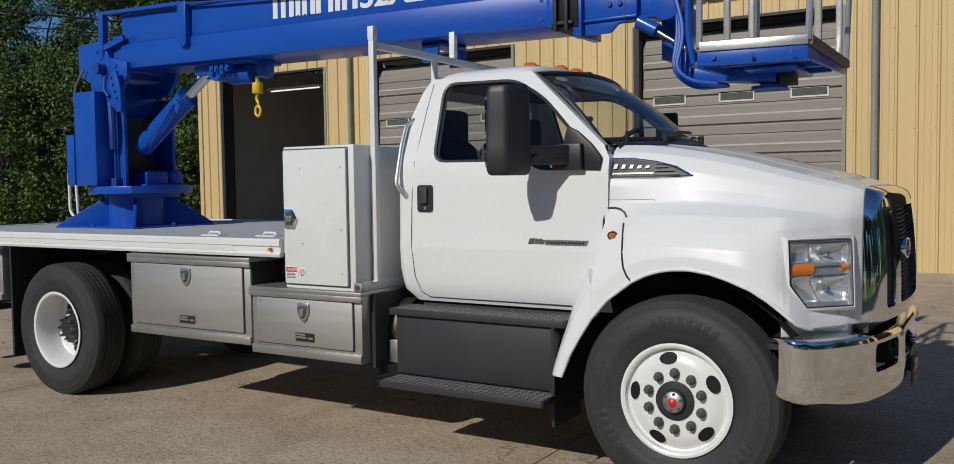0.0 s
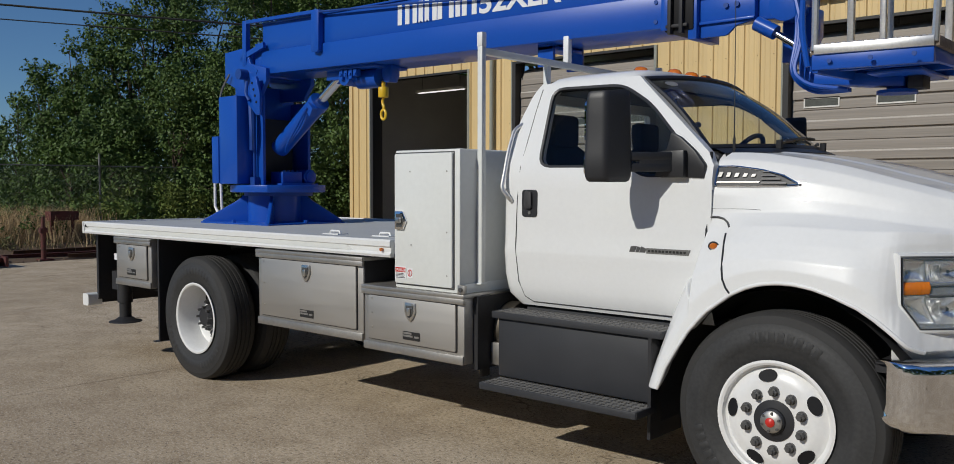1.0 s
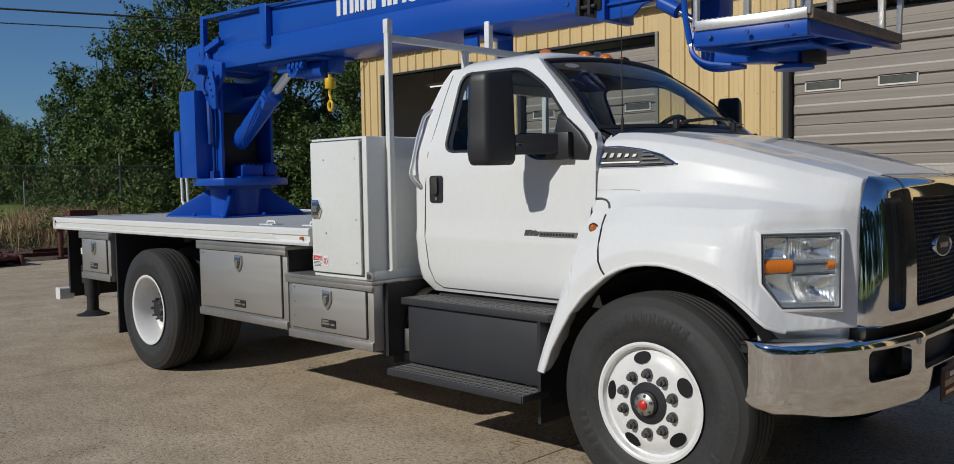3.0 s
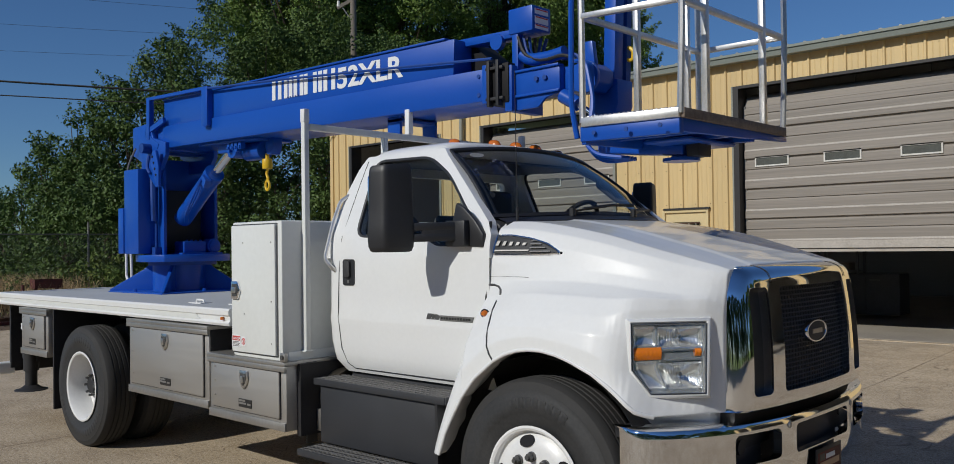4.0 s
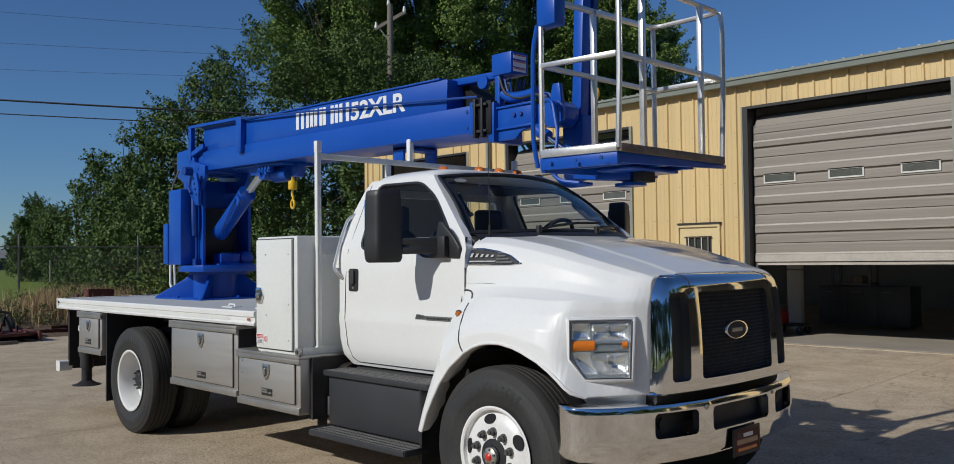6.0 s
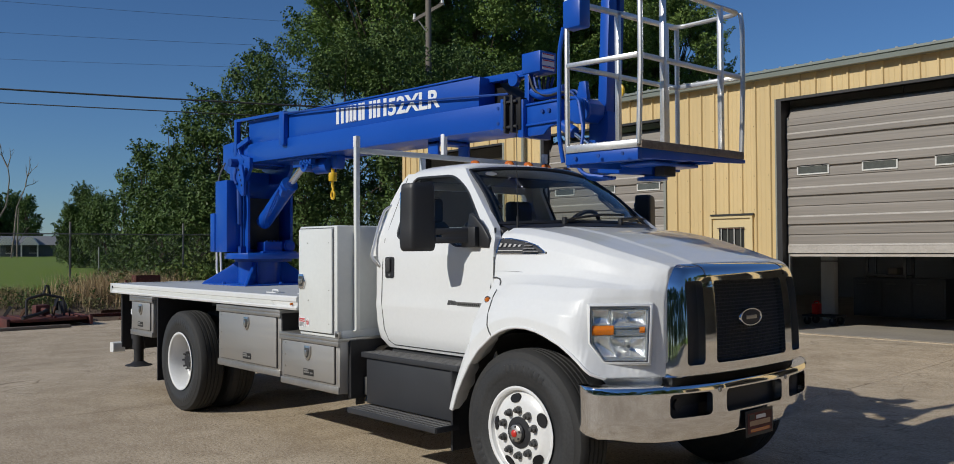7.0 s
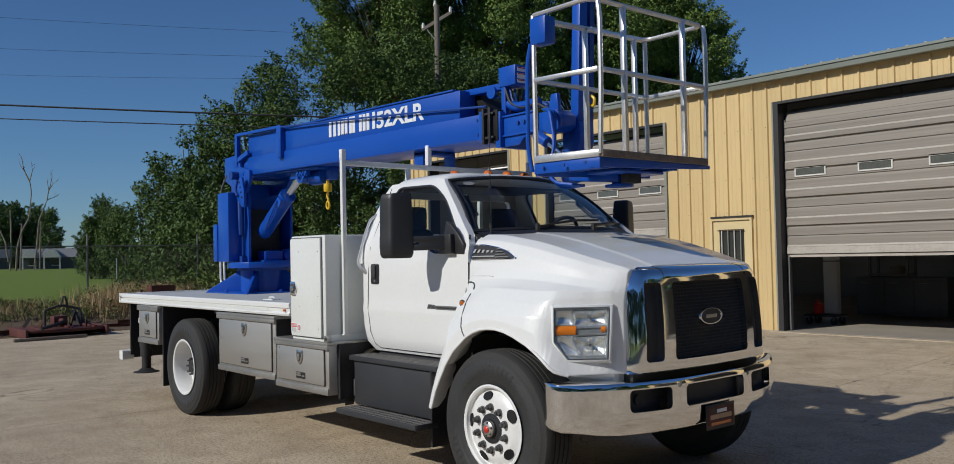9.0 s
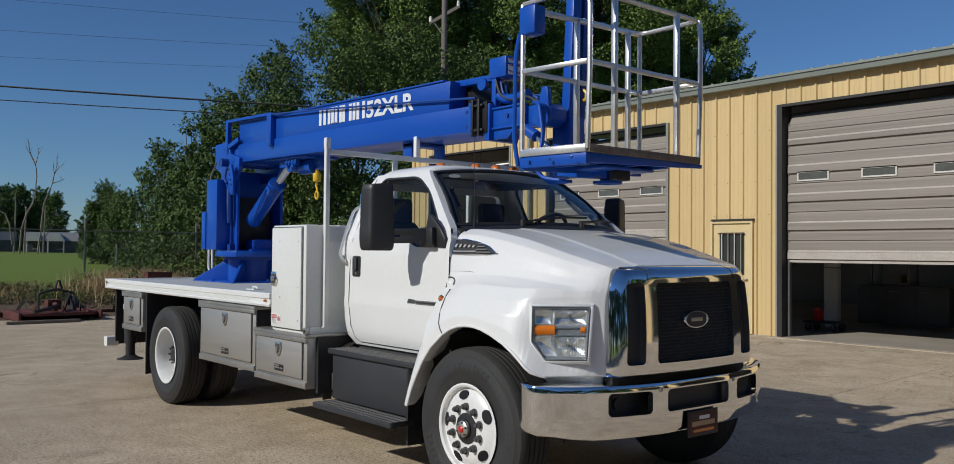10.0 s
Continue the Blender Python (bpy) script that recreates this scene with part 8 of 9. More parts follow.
def build_pedestal():
    cx, cy = -5.58, 0.02
    bm = B()
    tube(bm, [(cx, cy, 1.275), (cx, cy, 1.56)], 0.26, 36)
    base = part("pedestal", bm, "blue", lift, "blue steel pedestal column with fins to its corners", smooth=40)
    bm = B()
    prism(bm, [(-6.13, -0.47), (-5.06, -0.44), (-5.06, 0.47), (-6.13, 0.50)], "z", 1.272, 1.286)
    part("base_plate", bm, "blue", base, bevel=0.003)
    for x, y in ((-6.11, -0.455), (-5.08, -0.425), (-5.08, 0.455), (-6.11, 0.485)):
        d = Vector((x - cx, y - cy, 0))
        far = d.length
        d.normalize()
        o = Vector((-d.y, d.x, 0)) * 0.016
        prof = [(0.15, 1.284), (far, 1.284), (far, 1.300), (0.36, 1.50), (0.31, 1.545), (0.15, 1.545)]
        bm = B()
        loft(bm, [[Vector((cx, cy, z)) + d * r + k * o for r, z in prof] for k in (-1, 1)])
        part("fin", bm, "blue", base, bevel=0.003)
    for x, y in ((-6.05, -0.40), (-5.62, -0.43), (-5.16, -0.38), (-5.10, 0.02), (-6.05, 0.42), (-5.14, 0.42)):
        bm = B()
        tube(bm, [(x, y, 1.284), (x, y, 1.312)], 0.018, 6)
        part("bolt", bm, "blue", base)
    bm = B()
    tube(bm, [(-5.52, 0.02, 1.54), (-5.52, 0.02, 1.577)], 0.33, 40)
    part("slew_ring", bm, "blue_dull", lift)
    bm = B()
    pl = [(-5.86, -0.31), (-5.55, -0.42), (-5.36, -0.42), (-5.20, -0.34), (-5.12, -0.16), (-5.10, 0.12), (-5.16, 0.30), (-5.32, 0.44), (-5.86, 0.42)]
    prism(bm, pl, "z", 1.575, 1.645)
    part("turntable", bm, "blue", lift, "blue turntable plate", bevel=0.006)
    bm = B()
    box(bm, -5.56, -5.36, -0.05, 0.19, 1.660, 1.775)
    mo = part("slew_motor", bm, "blue", lift, "blue slew drive", bevel=0.012)
    bm = B()
    tube(bm, [(-5.50, 0.275, 1.725), (-5.35, 0.275, 1.725)], 0.075, 18)
    tube(bm, [(-5.35, 0.275, 1.725), (-5.335, 0.275, 1.725)], 0.06, 18)
    part("motor_can", bm, "blue", mo, bevel=0.006)
    bm = B()
    box(bm, -5.58, -5.32, -0.09, 0.35, 1.640, 1.662)
    part("motor_plate", bm, "blue", mo, bevel=0.003)
    for dx in (0.0, 0.05, 0.1, 0.15):
        bm = B()
        tube(bm, [(-5.40, 0.0 + dx, 1.775), (-5.40, 0.0 + dx, 1.79)], 0.012, 6)
        part("bolt", bm, "blue", mo)
    # white grab hoop by the pedestal
    bm = B()
    tube(bm, arc_pts([(-6.30, -0.20, 1.78), (-6.30, -0.20, 1.42), (-6.24, -0.20, 1.36), (-6.17, -0.20, 1.282)], 0.03), 0.014, 8)
    tube(bm, [(-6.17, -0.20, 1.282), (-6.20, -0.20, 1.78)], 0.014, 8)
    part("grab_hoop", bm, "letter_white", lift, "white grab hoop")


build_pedestal()


def build_tower():
    bm = B()
    box(bm, -5.86, -5.80, -0.235, 0.42, 1.645, 2.62)
    tw = part("tower", bm, "blue", lift, "hollow blue slewing tower", bevel=0.004)
    bm = B()
    prism(bm, [(-5.80, 1.645), (-5.41, 1.645), (-5.41, 2.62), (-5.46, 2.72), (-5.80, 2.72)], "y", -0.235, -0.205)
    part("side_plate", bm, "blue", tw, bevel=0.003)
    bm = B()
    box(bm, -5.80, -5.53, 0.385, 0.42, 1.645, 2.47)
    part("side_plate", bm, "blue", tw, bevel=0.003)
    bm = B()
    box(bm, -5.85, -5.55, -0.43, -0.237, 1.655, 2.49)
    part("valve_cabinet", bm, "blue", tw, "tall blue valve cabinet", bevel=0.008)
    bm = B()
    box(bm, -5.965, -5.852, -0.44, -0.10, 1.660, 2.115)
    part("control_box", bm, "blue", tw, bevel=0.008)
    bm = B()
    tube(bm, [(-5.50, -0.27, 1.66), (-5.50, -0.27, 2.46)], 0.012, 6)
    box(bm, -5.54, -5.46, -0.30, -0.237, 1.645, 1.72)
    part("pipe", bm, "blue_dull", tw)
    bm = B()
    tube(bm, arc_pts([(-5.50, -0.30, 2.42), (-5.47, -0.31, 2.15), (-5.50, -0.29, 1.98)], 0.08), 0.03, 8)
    part("hose", bm, "blue_dull", tw)
    # black block added to stand for the shade inside the tower hollow
    bm = B()
    box(bm, -5.80, -5.70, -0.10, 0.33, 1.69, 2.30)
    part("hollow_shade", bm, "frame_black", tw, "black block standing for shade in the tower hollow", bevel=0.01)
    # tail brackets that carry the boom foot
    for y in (-0.27, 0.25):
        bm = B()
        prism(bm, [(-5.98, 2.94), (-5.98, 2.66), (-5.80, 2.58), (-5.80, 2.48), (-5.42, 2.48), (-5.30, 2.62), (-5.30, 2.74), (-5.55, 2.80), (-5.62, 2.96)], "y", y, y + 0.045)
        part("tail_bracket", bm, "blue", tw, bevel=0.004)
    bm = B()
    box(bm, -5.97, -5.72, -0.22, 0.25, 2.68, 2.93)
    part("tail_block", bm, "blue", tw, bevel=0.006)
    bm = B()
    prism(bm, [(-5.50, 2.42), (-5.42, 2.66), (-5.36, 2.66), (-5.30, 2.50), (-5.30, 2.30), (-5.36, 2.30)], "y", -0.345, -0.315)
    lg = part("slotted_link", bm, "blue", tw, bevel=0.004)
    for k in range(4):
        bm = B()
        disc(bm, (-5.415 + 0.022 * k, -0.347, 2.60 - 0.06 * k), 0.012, "y", 0.006, 10)
        part("link_hole", bm, "dark", lg)
    bm = B()
    tube(bm, [(-5.62, -0.36, 2.70), (-5.62, 0.34, 2.70)], 0.05, 14)
    part("pivot_pin", bm, "blue_dull", tw)
    bm = B()
    tube(bm, arc_pts([(-5.86, -0.30, 2.72), (-5.98, -0.33, 2.55), (-5.93, -0.36, 2.32), (-5.84, -0.38, 2.22)], 0.10), 0.010, 6)
    part("cable", bm, "galv", tw, "grey loose cable")
    bm = B()
    tube(bm, arc_pts([(-5.52, -0.33, 2.62), (-5.50, -0.36, 2.50), (-5.44, -0.36, 2.44)], 0.05), 0.016, 8)
    part("hose", bm, "blue_dull", tw)
    # lift cylinder
    a, b, c = Vector((-5.44, -0.02, 2.00)), Vector((-4.83, -0.02, 2.41)), Vector((-4.52, -0.02, 2.61))
    bm = B()
    tube(bm, [a, b], 0.088, 28)
    d = (b - a).normalized()
    tube(bm, [b - d * 0.05, b + d * 0.015], 0.095, 28)
    cy = part("lift_cylinder", bm, "blue", lift, "blue hydraulic lift cylinder with a chromed rod", smooth=40)
    bm = B()
    tube(bm, [b, c], 0.042, 20)
    part("rod", bm, "rod", cy, "chromed rod")
    for k in range(3):
        bm = B()
        o = Vector((0, -0.105 - 0.012 * k, 0))
        tube(bm, arc_pts([b + o + Vector((-0.02, 0, -0.06)), b + o + Vector((-0.10 - 0.03 * k, -0.01, -0.22)), a + o + Vector((0.28, 0, 0.02)), a + o + Vector((0.20, 0.05, -0.04))], 0.08), 0.011, 6)
        part("hose", bm, "blue", cy)
    bm = B()
    prism(bm, [(-4.84, 2.40), (-4.78, 2.34), (-4.82, 2.27), (-4.88, 2.33)], "y", -0.14, -0.08)
    part("port_block", bm, "blue", cy)


build_tower()


def build_boom():
    L = 4.26
    # lower trough with a stepped nose, x from the pivot
    bm = B()
    box(bm, 0.02, L, -0.255, 0.255, 0.0, 0.215)
    bo = boom_part("boom_trough", bm, "blue", lift, "long blue box-section boom with white lettering bars", bevel=0.006)
    bm = B()
    prism(bm, [(0.02, 0.215), (L - 0.33, 0.215), (L - 0.32, 0.465), (0.02, 0.475)], "y", -0.238, 0.238)
    boom_part("boom_cover", bm, "blue", bo, bevel=0.006)
    bm = B()
    box(bm, 0.02, L - 0.40, -0.252, 0.252, 0.468, 0.482)
    boom_part("top_flange", bm, "blue", bo, bevel=0.002)
    bm = B()
    prism(bm, [(L - 0.32, 0.46), (L - 0.32, 0.22), (L - 0.02, 0.215)], "y", -0.06, 0.18)
    boom_part("nose_gusset", bm, "dark", bo)
    bm = B()
    for z in (0.045, 0.17):
        for x in (L - 0.08,):
            tube(bm, [(x, -0.262, z), (x, -0.25, z)], 0.014, 10)
    boom_part("pad_bolt", bm, "blue_dull", bo)
    bm = B()
    box(bm, L - 0.035, L + 0.012, -0.275, 0.275, -0.02, 0.235)
    boom_part("nose_collar", bm, "blue", bo, bevel=0.004)
    # stiffeners and the foot frame
    bm = B()
    prism(bm, [(0.80, 0.145), (0.87, 0.13), (0.90, 0.15), (0.90, 0.505), (0.80, 0.505)], "y", -0.300, -0.235)
    boom_part("stiffener", bm, "blue", bo, bevel=0.004)
    bm = B()
    prism(bm, [(0.80, 0.145), (0.90, 0.145), (0.90, 0.505), (0.80, 0.505)], "y", 0.235, 0.300)
    boom_part("stiffener", bm, "blue", bo, bevel=0.004)
    for y in (-0.30, 0.25):
        bm = B()
        box(bm, -0.22, -0.16, y, y + 0.05, 0.10, 0.52)
        boom_part("foot_post", bm, "blue", bo, bevel=0.003)
        bm = B()
        beam(bm, (-0.26, y + 0.02, 0.17), (0.10, y + 0.02, 0.27), 0.03, 0.05)
        beam(bm, (-0.26, y + 0.02, 0.16), (0.0, y + 0.02, 0.02), 0.03, 0.05)
        beam(bm, (-0.19, y + 0.02, 0.505), (0.85, y + 0.02, 0.492), 0.035, 0.03)
        boom_part("foot_brace", bm, "blue", bo)
    bm = B()
    box(bm, -0.10, 0.03, -0.24, 0.24, -0.02, 0.30)
    boom_part("foot_block", bm, "blue", bo, bevel=0.004)
    # hydraulic line along the near side
    bm = B()
    tube(bm, [(0.85, -0.29, 0.485), (2.0, -0.275, 0.425), (3.4, -0.27, 0.335), (L + 0.05, -0.27, 0.27)], 0.010, 6)
    boom_part("pressure_line", bm, "blue_dull", bo)
    for k in range(5):
        bm = B()
        tube(bm, [(2.05 + 0.035 * k, -0.250, 0.275), (2.05 + 0.035 * k, -0.236, 0.275)], 0.006, 6)
        boom_part("rivet", bm, "blue_dull", bo)
    # the maker's name as plain bars of its size and colour, the size mark in letters
    x = 1.825
    for wv, n in ((0.212, 3), (0.064, 1), (0.127, 2), (0.164, 2), (0.064, 1), (0.143, 2)):
        bm = B()
        for k in range(n):
            c = x + (wv * 0.5 if n == 1 else 0.022 + (wv - 0.044) * k / (n - 1))
            box(bm, c - 0.024, c + 0.024, -0.2415, -0.2375, 0.272, 0.440)
        boom_part("letter_bar", bm, "letter_white", bo, "white letter-sized bars", smooth=0)
        x += wv + 0.012
    cu = bpy.data.curves.new("lettering", "FONT")
    cu.body, cu.size, cu.extrude, cu.offset = "52XLR", 0.232, 0.001, 0.007
    cu.materials.append(M["letter_white"])
    tx = tagged(new("lettering", cu), "white vinyl letters and numbers")
    bpy.context.view_layer.update()
    tx.parent = bo
    k = 0.748 / tx.dimensions.x
    tx.matrix_local = BOOM @ Matrix.Translation((x + 0.010, -0.2405, 0.275)) @ Matrix.Rotation(math.pi / 2, 4, "X") @ Matrix.Diagonal((k, 0.166 / tx.dimensions.y, 1, 1))
    # forked rest under the boom, over the rack
    bm = B()
    for y in (-0.06, 0.30):
        box(bm, -2.27, -2.13, y, y + 0.025, 2.50, 2.73)
    box(bm, -2.27, -2.13, -0.06, 0.325, 2.62, 2.645)
    part("boom_rest", bm, "blue", bo, "blue forked rest under the boom", bevel=0.003)
    # underside: winch, cylinder lug and hook
    bm = B()
    box(bm, 0.82, 1.05, -0.14, 0.10, -0.10, 0.0)
    prism(bm, [(0.83, 0.0), (1.02, 0.0), (0.98, -0.13), (0.88, -0.13)], "y", -0.09, -0.06)
    lg = boom_part("cylinder_lug", bm, "blue", bo, bevel=0.006)
    bm = B()
    box(bm, 0.60, 1.50, -0.20, 0.20, -0.025, 0.0)
    boom_part("wear_plate", bm, "blue", bo, bevel=0.003)
    bm = B()
    tube(bm, [(1.08, -0.16, -0.09), (1.08, 0.16, -0.09)], 0.07, 16)
    tube(bm, [(1.14, -0.02, -0.10), (1.40, -0.02, -0.10)], 0.085, 18)
    boom_part("winch", bm, "blue", bo, "blue winch drum")
    for k in range(4):
        bm = B()
        box(bm, 1.05 + 0.06 * k, 1.09 + 0.06 * k, -0.19, -0.14, -0.11 + 0.02 * (k % 2), -0.03)
        tube(bm, [(1.07 + 0.06 * k, -0.20, -0.07), (1.07 + 0.06 * k, -0.17, -0.07)], 0.014, 8)
        boom_part("fitting", bm, "blue", bo)
    bm = B()
    prism(bm, [(1.44, 0.0), (1.56, 0.0), (1.56, -0.09), (1.53, -0.145), (1.47, -0.145), (1.44, -0.09)], "y", -0.05, 0.05)
    boom_part("hook_bracket", bm, "blue", bo, bevel=0.005)
    hook = part("hook_block", tube(B(), [(-4.03, 0.045, 2.405), (-4.03, 0.045, 2.495)], 0.045, 20), "yellow", lift, "yellow hook block hanging under the boom", bevel=0.006)
    bm = B()
    tube(bm, [(-4.03, 0.045, 2.49), (-4.03, 0.045, 2.545)], 0.018, 8)
    part("swivel", bm, "yellow", hook)
    bm = B()
    tube(bm, arc_pts([(-4.03, 0.045, 2.405), (-4.045, 0.045, 2.36), (-4.02, 0.045, 2.32), (-4.035, 0.045, 2.29)], 0.02), 0.013, 8)
    tube(bm, [(-4.03 + 0.030 * math.cos(t), 0.045, 2.258 + 0.042 * math.sin(t)) for t in (2 * math.pi * k / 16 for k in range(16))], 0.012, 8, closed=True)
    part("hook", bm, "yellow", hook, "yellow hook")
    return bo


boom = build_boom()


def build_jib():
    # black gland, inner section and the knuckle
    bm = B()
    box(bm, -1.20, -1.00, -0.13, 0.21, 2.62, 2.88)
    gl = part("gland", bm, "dark", lift, "black slide-pad housing", bevel=0.008)
    bm = B()
    box(bm, -1.18, -1.03, -0.155, 0.235, 2.64, 2.66)
    box(bm, -1.18, -1.03, -0.155, 0.235, 2.84, 2.86)
    for x in (-1.15, -1.07):
        box(bm, x - 0.012, x + 0.012, -0.165, -0.12, 2.60, 2.90)
    part("slide_pad", bm, "frame_black", gl, bevel=0.003)
    bm = B()
    box(bm, -1.05, -0.62, -0.08, 0.15, 2.655, 2.81)
    jb = part("jib", bm, "blue", lift, "blue inner boom with hoses", bevel=0.006)
    bm = B()
    box(bm, -1.04, -0.98, -0.12, 0.20, 2.56, 2.86)
    part("jib_flange", bm, "blue", jb, bevel=0.004)
    bm = B()
    prism(bm, [(-0.66, 2.65), (-0.44, 2.63), (-0.38, 2.68), (-0.38, 2.76), (-0.44, 2.81), (-0.66, 2.80)], "y", -0.03, 0.16)
    part("knuckle", bm, "blue", jb, bevel=0.008)
    bm = B()
    disc(bm, (-0.44, -0.055, 2.71), 0.10, "y", 0.03, 24)
    part("knuckle_plate", bm, "blue", jb, bevel=0.004)
    bm = B()
    prism(bm, round_poly([(-1.03, 2.655), (-1.03, 2.60), (-0.98, 2.565), (-0.80, 2.565), (-0.74, 2.62), (-0.62, 2.64), (-0.62, 2.66)], 0.02), "y", -0.075, -0.055)
    prism(bm, [(-1.03, 2.806), (-0.62, 2.806), (-0.62, 2.822), (-1.03, 2.822)], "y", -0.095, -0.03)
    prism(bm, [(-1.03, 2.645), (-0.62, 2.645), (-0.62, 2.661), (-1.03, 2.661)], "y", -0.095, -0.03)
    part("web_flange", bm, "blue", jb, bevel=0.003)
    for x in (-0.80, -0.73):
        bm = B()
        disc(bm, (x, -0.086, 2.745), 0.016, "y", 0.02, 10)
        part("web_bolt", bm, "blue_dull", jb)
    bm = B()
    tube(bm, arc_pts([(-0.97, -0.02, 2.93), (-0.90, -0.02, 2.89), (-0.74, -0.02, 2.885), (-0.62, -0.02, 2.90)], 0.05), 0.040, 14)
    part("level_cylinder", bm, "blue", jb)
    bm = B()
    tube(bm, [(-0.80, -0.03, 2.895), (-0.66, -0.03, 2.90)], 0.022, 10)
    part("level_rod", bm, "rod", jb, "chromed rod")
    bm = B()
    prism(bm, [(-0.50, 2.78), (-0.38, 2.78), (-0.40, 2.93), (-0.46, 2.93)], "y", -0.04, 0.0)
    part("lug", bm, "blue", jb, bevel=0.004)
    # upper link with the label box
    bm = B()
    beam(bm, (-1.58, 0.05, 3.11), (-0.90, 0.06, 3.095), 0.11, 0.055)
    ul = part("upper_link", bm, "blue", lift, "blue level link with a control box", bevel=0.005)
    bm = B()
    box(bm, -1.045, -0.84, -0.07, 0.12, 3.07, 3.235)
    lb = part("label_box", bm, "blue", ul, bevel=0.008)
    for k, (z0, z1, m) in enumerate(((3.180, 3.215, "letter_white"), (3.120, 3.165, "letter_white"), (3.085, 3.112, "letter_white"))):
        bm = B()
        box(bm, -0.842, -0.8365, -0.045, 0.09, z0, z1)
        d = part("decal", bm, m, lb, "pale safety decal", smooth=0)
        bm = B()
        box(bm, -0.838, -0.8355, -0.04, 0.085, z1 - 0.010, z1 - 0.002)
        part("decal_band", bm, "red", d, smooth=0)
    bm = B()
    beam(bm, (-1.00, -0.03, 3.10), (-1.00, -0.03, 2.60), 0.05, 0.06)
    part("link_post", bm, "blue", ul, bevel=0.004)
    bm = B()
    disc(bm, (-1.20, 0.0, 3.06), 0.055, "y", 0.04, 16)
    part("sheave", bm, "blue", ul)
    # hose bundle
    rng = random.Random(5)
    for k in range(6):
        bm = B()
        y = -0.05 + 0.035 * k
        tube(bm, arc_pts([(-0.98 + 0.02 * k, y, 3.05), (-0.93, y, 2.92), (-0.78 + 0.03 * k, y, 2.86 + 0.01 * k), (-0.60, y, 2.88 - 0.01 * k), (-0.48, y, 2.80)], 0.07), 0.012, 6)
        part("hose", bm, "blue_dull" if k % 3 else "frame_black", jb)
    for k in range(3):
        bm = B()
        y = -0.10 - 0.03 * k
        tube(bm, arc_pts([(-0.46, y + 0.03, 2.80), (-0.36, y, 2.78), (-0.34 + 0.03 * k, y - 0.03, 2.50), (-0.36 + 0.02 * k, y - 0.08, 2.28), (-0.22, y - 0.10, 2.16 + 0.02 * k), (-0.02, y - 0.06, 2.17)], 0.12, 6), 0.013, 6)
        part("hose", bm, "blue", jb)
    # tilt cylinder rod
    bm = B()
    tube(bm, [(-0.62, -0.05, 2.62), (-0.50, -0.05, 2.55)], 0.045, 14)
    part("tilt_cylinder", bm, "blue", jb)
    bm = B()
    tube(bm, [(-0.52, -0.05, 2.56), (-0.28, -0.05, 2.40)], 0.020, 12)
    part("tilt_rod", bm, "rod", jb, "chromed rod")
    # mast
    bm = B()
    beam(bm, (-0.46, 0.25, 2.42), (-0.435, 0.30, 3.85), 0.095, 0.085, up=(1, 0, 0))
    ms = part("mast", bm, "blue", lift, "upright blue basket mast", bevel=0.006)
    bm = B()
    beam(bm, (-0.43, 0.36, 2.6), (-0.40, 0.39, 3.85), 0.05, 0.04, up=(1, 0, 0))
    part("mast_rail", bm, "blue_dull", ms)
    bm = B()
    box(bm, -0.418, -0.412, 0.235, 0.315, 3.10, 3.24)
    part("caution_label", bm, "yellow", ms, "yellow caution label", smooth=0)
    bm = B()
    tube(bm, arc_pts([(-0.40, 0.36, 2.95), (-0.36, 0.36, 2.92), (-0.37, 0.36, 2.86), (-0.41, 0.36, 2.87)], 0.03), 0.013, 8)
    part("small_hook", bm, "yellow", ms, "small yellow hook")
    bm = B()
    prism(bm, [(-0.55, 2.40), (-0.42, 2.40), (-0.36, 2.56), (-0.36, 2.72), (-0.55, 2.72)], "y", 0.17, 0.34)
    part("mast_foot", bm, "blue", ms, bevel=0.006)


build_jib()


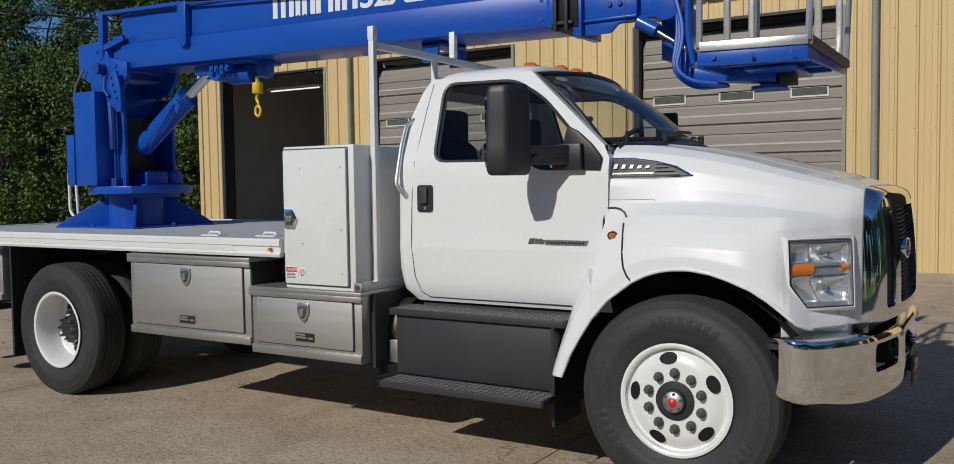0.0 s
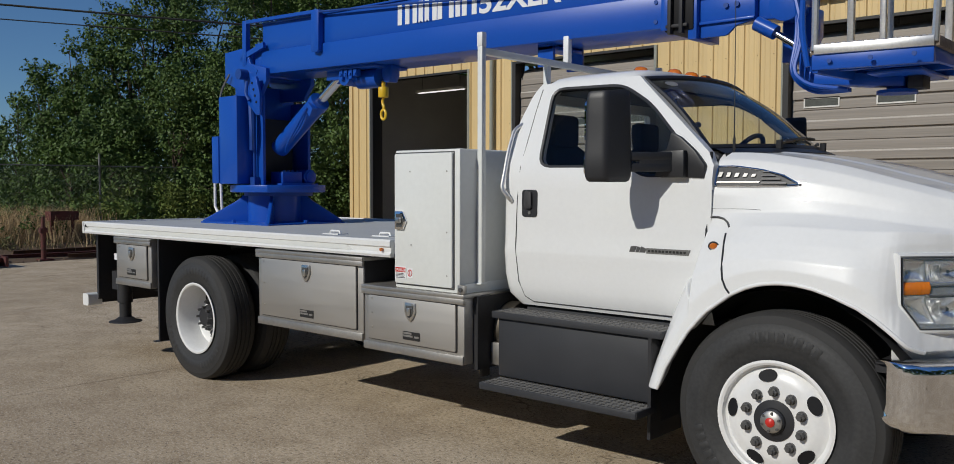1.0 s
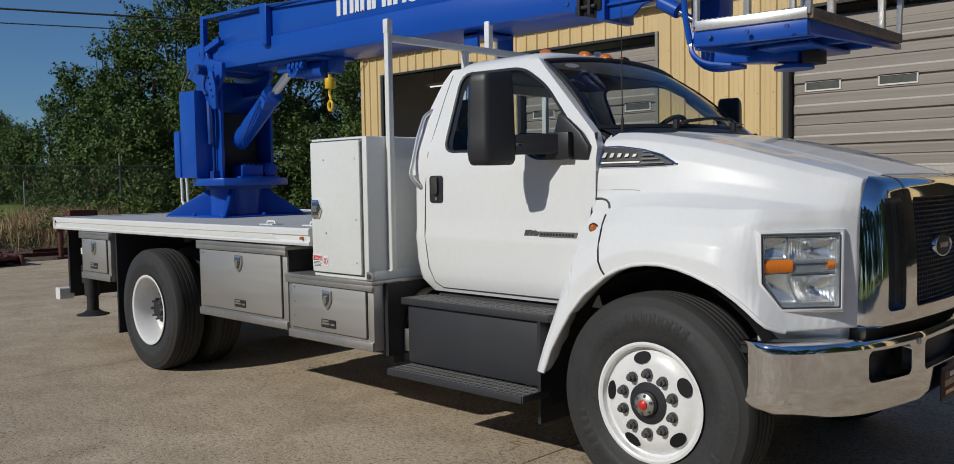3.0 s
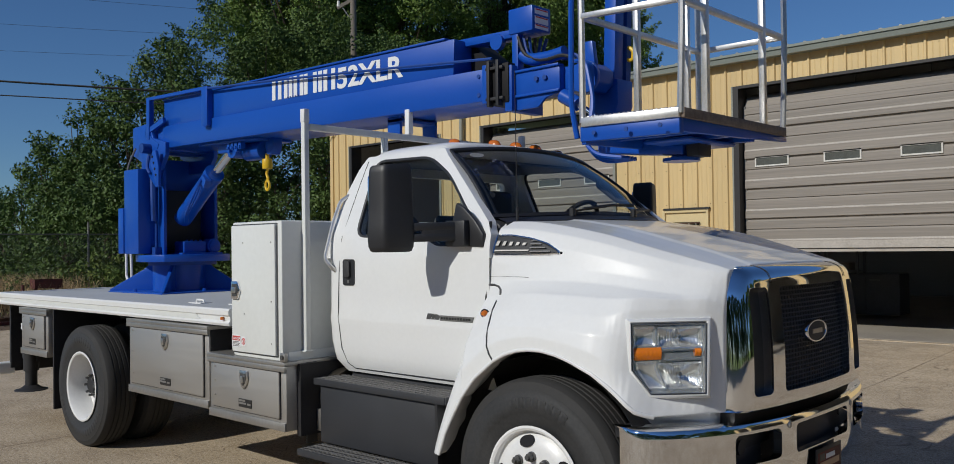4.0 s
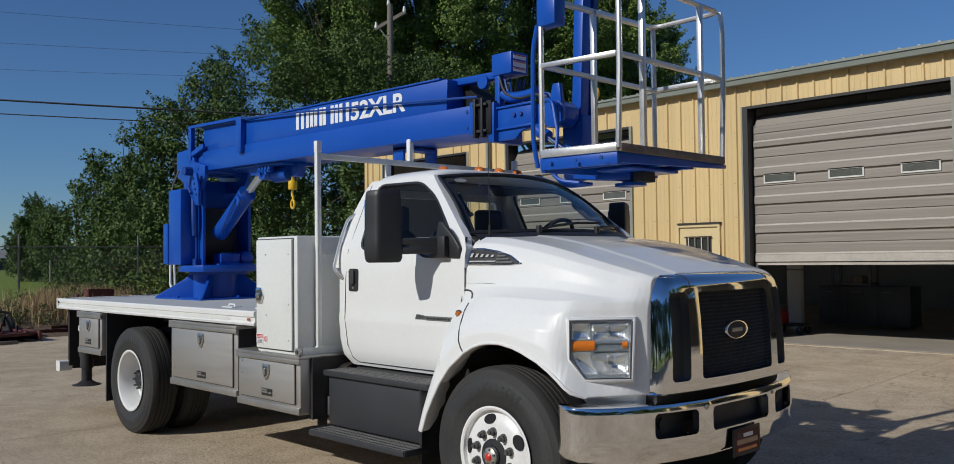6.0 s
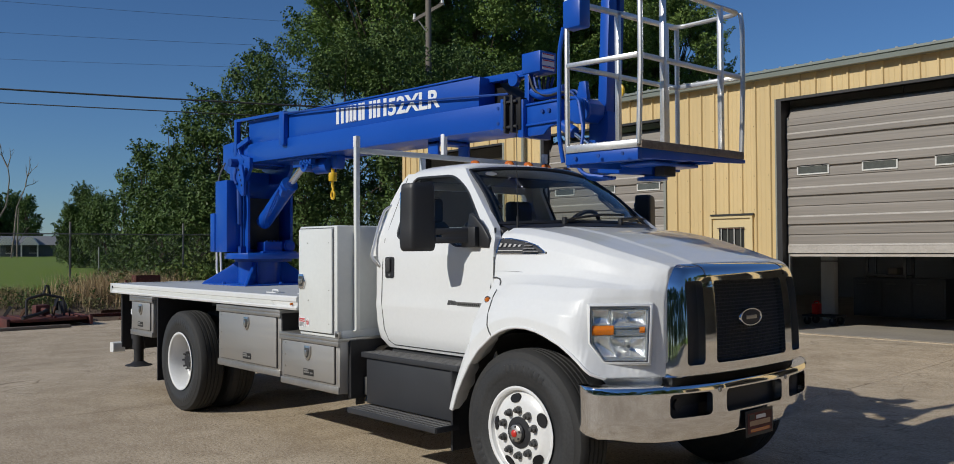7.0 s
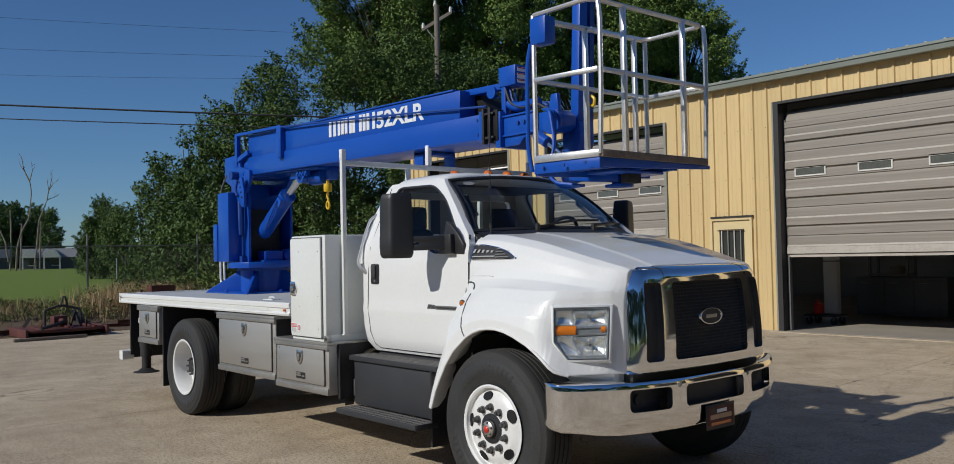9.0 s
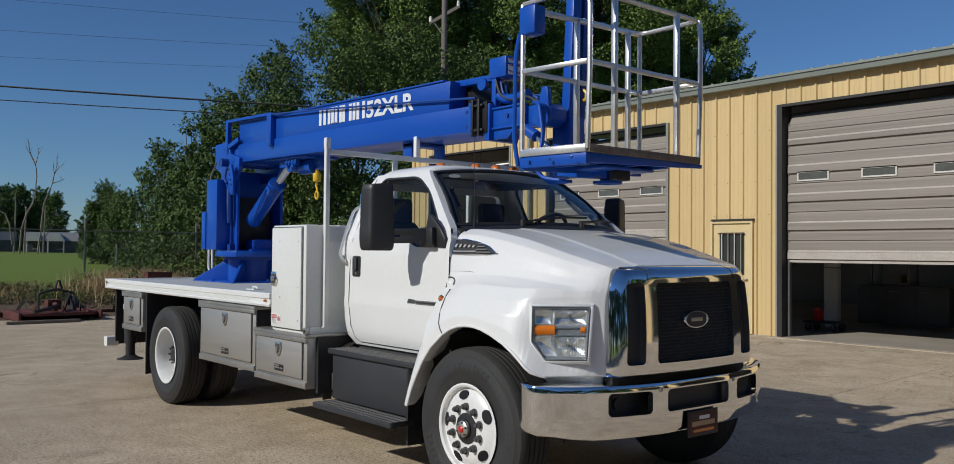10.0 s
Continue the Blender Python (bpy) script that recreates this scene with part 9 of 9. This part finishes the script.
def build_basket():
    X0, X1, Y0, Y1, ZF = -0.06, 0.49, -0.61, 0.64, 2.335
    YB = -0.545
    bk = thing("work_basket", "work basket with bare aluminium rails on a blue floor frame", "basket", at=(0, 0, 0))
    # floor
    bm = B()
    prism(bm, [(X0, Y0), (X1, YB), (X1, Y1), (X0, Y1)], "z", ZF - 0.012, ZF)
    fl = part("floor_plate", bm, "alu", bk, "worn aluminium tread floor", smooth=0)
    for nm, a, b in (("floor_edge", (X0, Y0), (X1, YB)), ("floor_edge", (X1, YB), (X1, Y1)), ("floor_edge", (X0, Y1), (X1, Y1)), ("floor_edge", (X0, Y0), (X0, Y1))):
        bm = B()
        beam(bm, (*a, ZF + 0.002), (*b, ZF + 0.002), 0.045, 0.05)
        part(nm, bm, "alu" if b[1] == YB else "worn_edge", fl, bevel=0.004)
    bm = B()
    k = 0
    x = X0 + 0.03
    while x < X1 - 0.02:
        for j in range(2):
            yy = Y0 + (YB - Y0) * (x - X0) / (X1 - X0)
            tube(bm, [(x, yy - 0.01 + 0.02 * j, ZF + 0.028), (x + 0.012, yy - 0.004 + 0.02 * j, ZF + 0.030)], 0.005, 5)
        x += 0.026
    tr = part("tread_bump", bm, "alu", fl)
    tagged(tr, kind="stuff")
    bm = B()
    prism(bm, [(X0 - 0.01, Y0 - 0.012), (X1, YB - 0.012), (X1, YB + 0.03), (X0 - 0.01, Y0 + 0.03)], "z", ZF - 0.100, ZF - 0.022)
    part("floor_skirt", bm, "blue", fl, bevel=0.004)
    bm = B()
    prism(bm, [(Y1 + 0.05, ZF - 0.022), (Y1 + 0.05, ZF - 0.05), (Y1 - 0.2, ZF - 0.06), (YB + 0.02, ZF - 0.09), (YB + 0.02, ZF - 0.022)], "x", X1 - 0.03, X1)
    part("floor_skirt", bm, "blue", fl, bevel=0.003)
    bm = B()
    prism(bm, [(Y0, ZF - 0.022), (Y1, ZF - 0.022), (Y1, ZF - 0.08), (Y0, ZF - 0.115)], "x", X0 - 0.01, X0 + 0.02)
    part("floor_skirt", bm, "blue", fl, bevel=0.003)
    for y in (-0.3, 0.0, 0.3):
        bm = B()
        box(bm, X0 + 0.02, X1 - 0.03, y - 0.025, y + 0.025, ZF - 0.075, ZF - 0.012)
        part("joist", bm, "blue", fl, smooth=0)
    for x in (0.02, 0.22, 0.42):
        bm = B()
        disc(bm, (x, Y0 - 0.014, ZF - 0.06), 0.012, "y", 0.008, 8)
        part("bolt", bm, "blue_dull", fl)
    # arm below the floor
    bm = B()
    box(bm, 0.08, 0.36, -0.24, 0.30, ZF - 0.098, ZF - 0.076)
    ar = part("under_frame", bm, "blue", bk, "blue frame under the basket", bevel=0.01)
    bm = B()
    prism(bm, [(-0.355, ZF + 0.08), (-0.285, ZF + 0.08), (-0.285, ZF - 0.030), (-0.24, ZF - 0.036), (0.22, ZF - 0.088), (0.22, ZF - 0.155), (-0.27, ZF - 0.108), (-0.335, ZF - 0.118), (-0.355, ZF - 0.09)], "y", -0.06, 0.10)
    part("support_arm", bm, "blue", ar, bevel=0.01)
    bm = B()
    tube(bm, [(0.17, 0.02, ZF - 0.170), (0.17, 0.02, ZF - 0.09)], 0.06, 20)
    tube(bm, [(0.165, 0.02, ZF - 0.184), (0.165, 0.02, ZF - 0.166)], 0.105, 24)
    part("pivot", bm, "blue", ar)
    bm = B()
    box(bm, 0.235, 0.315, -0.05, 0.09, ZF - 0.165, ZF - 0.095)
    part("rotator", bm, "frame_black", ar, "black rotator motor", bevel=0.006)
    bm = B()
    beam(bm, (-0.44, 0.25, 2.45), (-0.32, 0.04, ZF + 0.02), 0.09, 0.12)
    part("mast_arm", bm, "blue", ar, bevel=0.008)
    # rails and posts
    ZT, ZM = 3.37, 2.905
    tw = 0.036
    C = [(X0, Y0), (X1, YB), (X1, Y1), (X0, Y1)]
    for i, (x, y) in enumerate(C):
        bm = B()
        lean = 0.018 if i in (1, 2) else 0.0
        tube(bm, arc_pts([(x, y, ZF), (x + lean, y, ZF + 0.5), (x + lean, y, ZT - 0.10), (x + lean * 0.2, y, ZT)], 0.08), tw / 2, 8)
        part("corner_post", bm, "alu", bk, "bare aluminium post")
    for x, y in ((X1, -0.284), (X1, 0.383), (X0, -0.07), (X0, 0.50)):
        bm = B()
        beam(bm, (x, y, ZF), (x, y, ZT), tw, tw)
        part("mid_post", bm, "alu", bk, bevel=0.006)
    bm = B()
    tube(bm, arc_pts([(X0, Y0 + 0.05, ZT), (X0, Y0, ZT), (X1, Y0, ZT), (X1, Y1, ZT), (X0, Y1, ZT), (X0, 0.0, ZT)], 0.09), tw / 2, 8)
    part("top_rail", bm, "alu", bk, "bent aluminium top rail")
    bm = B()
    beam(bm, (X0, Y1, ZT), (X0, Y0, ZT - 0.02), tw, tw)
    part("back_rail", bm, "alu", bk, bevel=0.006)
    for a, b in zip(C, C[1:] + C[:1]):
        bm = B()
        beam(bm, (*a, ZM), (*b, ZM), tw * 0.9, tw * 0.9)
        part("mid_rail", bm, "alu", bk, bevel=0.006)
    # control box on the near corner with its conduit
    bm = B()
    box(bm, X0 - 0.02, X0 + 0.135, Y0 - 0.02, Y0 + 0.09, ZT - 0.215, ZT - 0.02)
    part("control_box", bm, "blue", bk, "blue control box", bevel=0.012)
    bm = B()
    tube(bm, arc_pts([(X0 - 0.02, Y0 - 0.01, ZT - 0.2), (X0 - 0.05, Y0 - 0.02, ZT - 0.35), (X0 - 0.06, Y0 - 0.02, ZF + 0.1), (X0 - 0.03, Y0 - 0.01, ZF - 0.08)], 0.1), 0.016, 8)
    part("conduit", bm, "blue", bk, "blue conduit")


build_basket()
build_slabs()
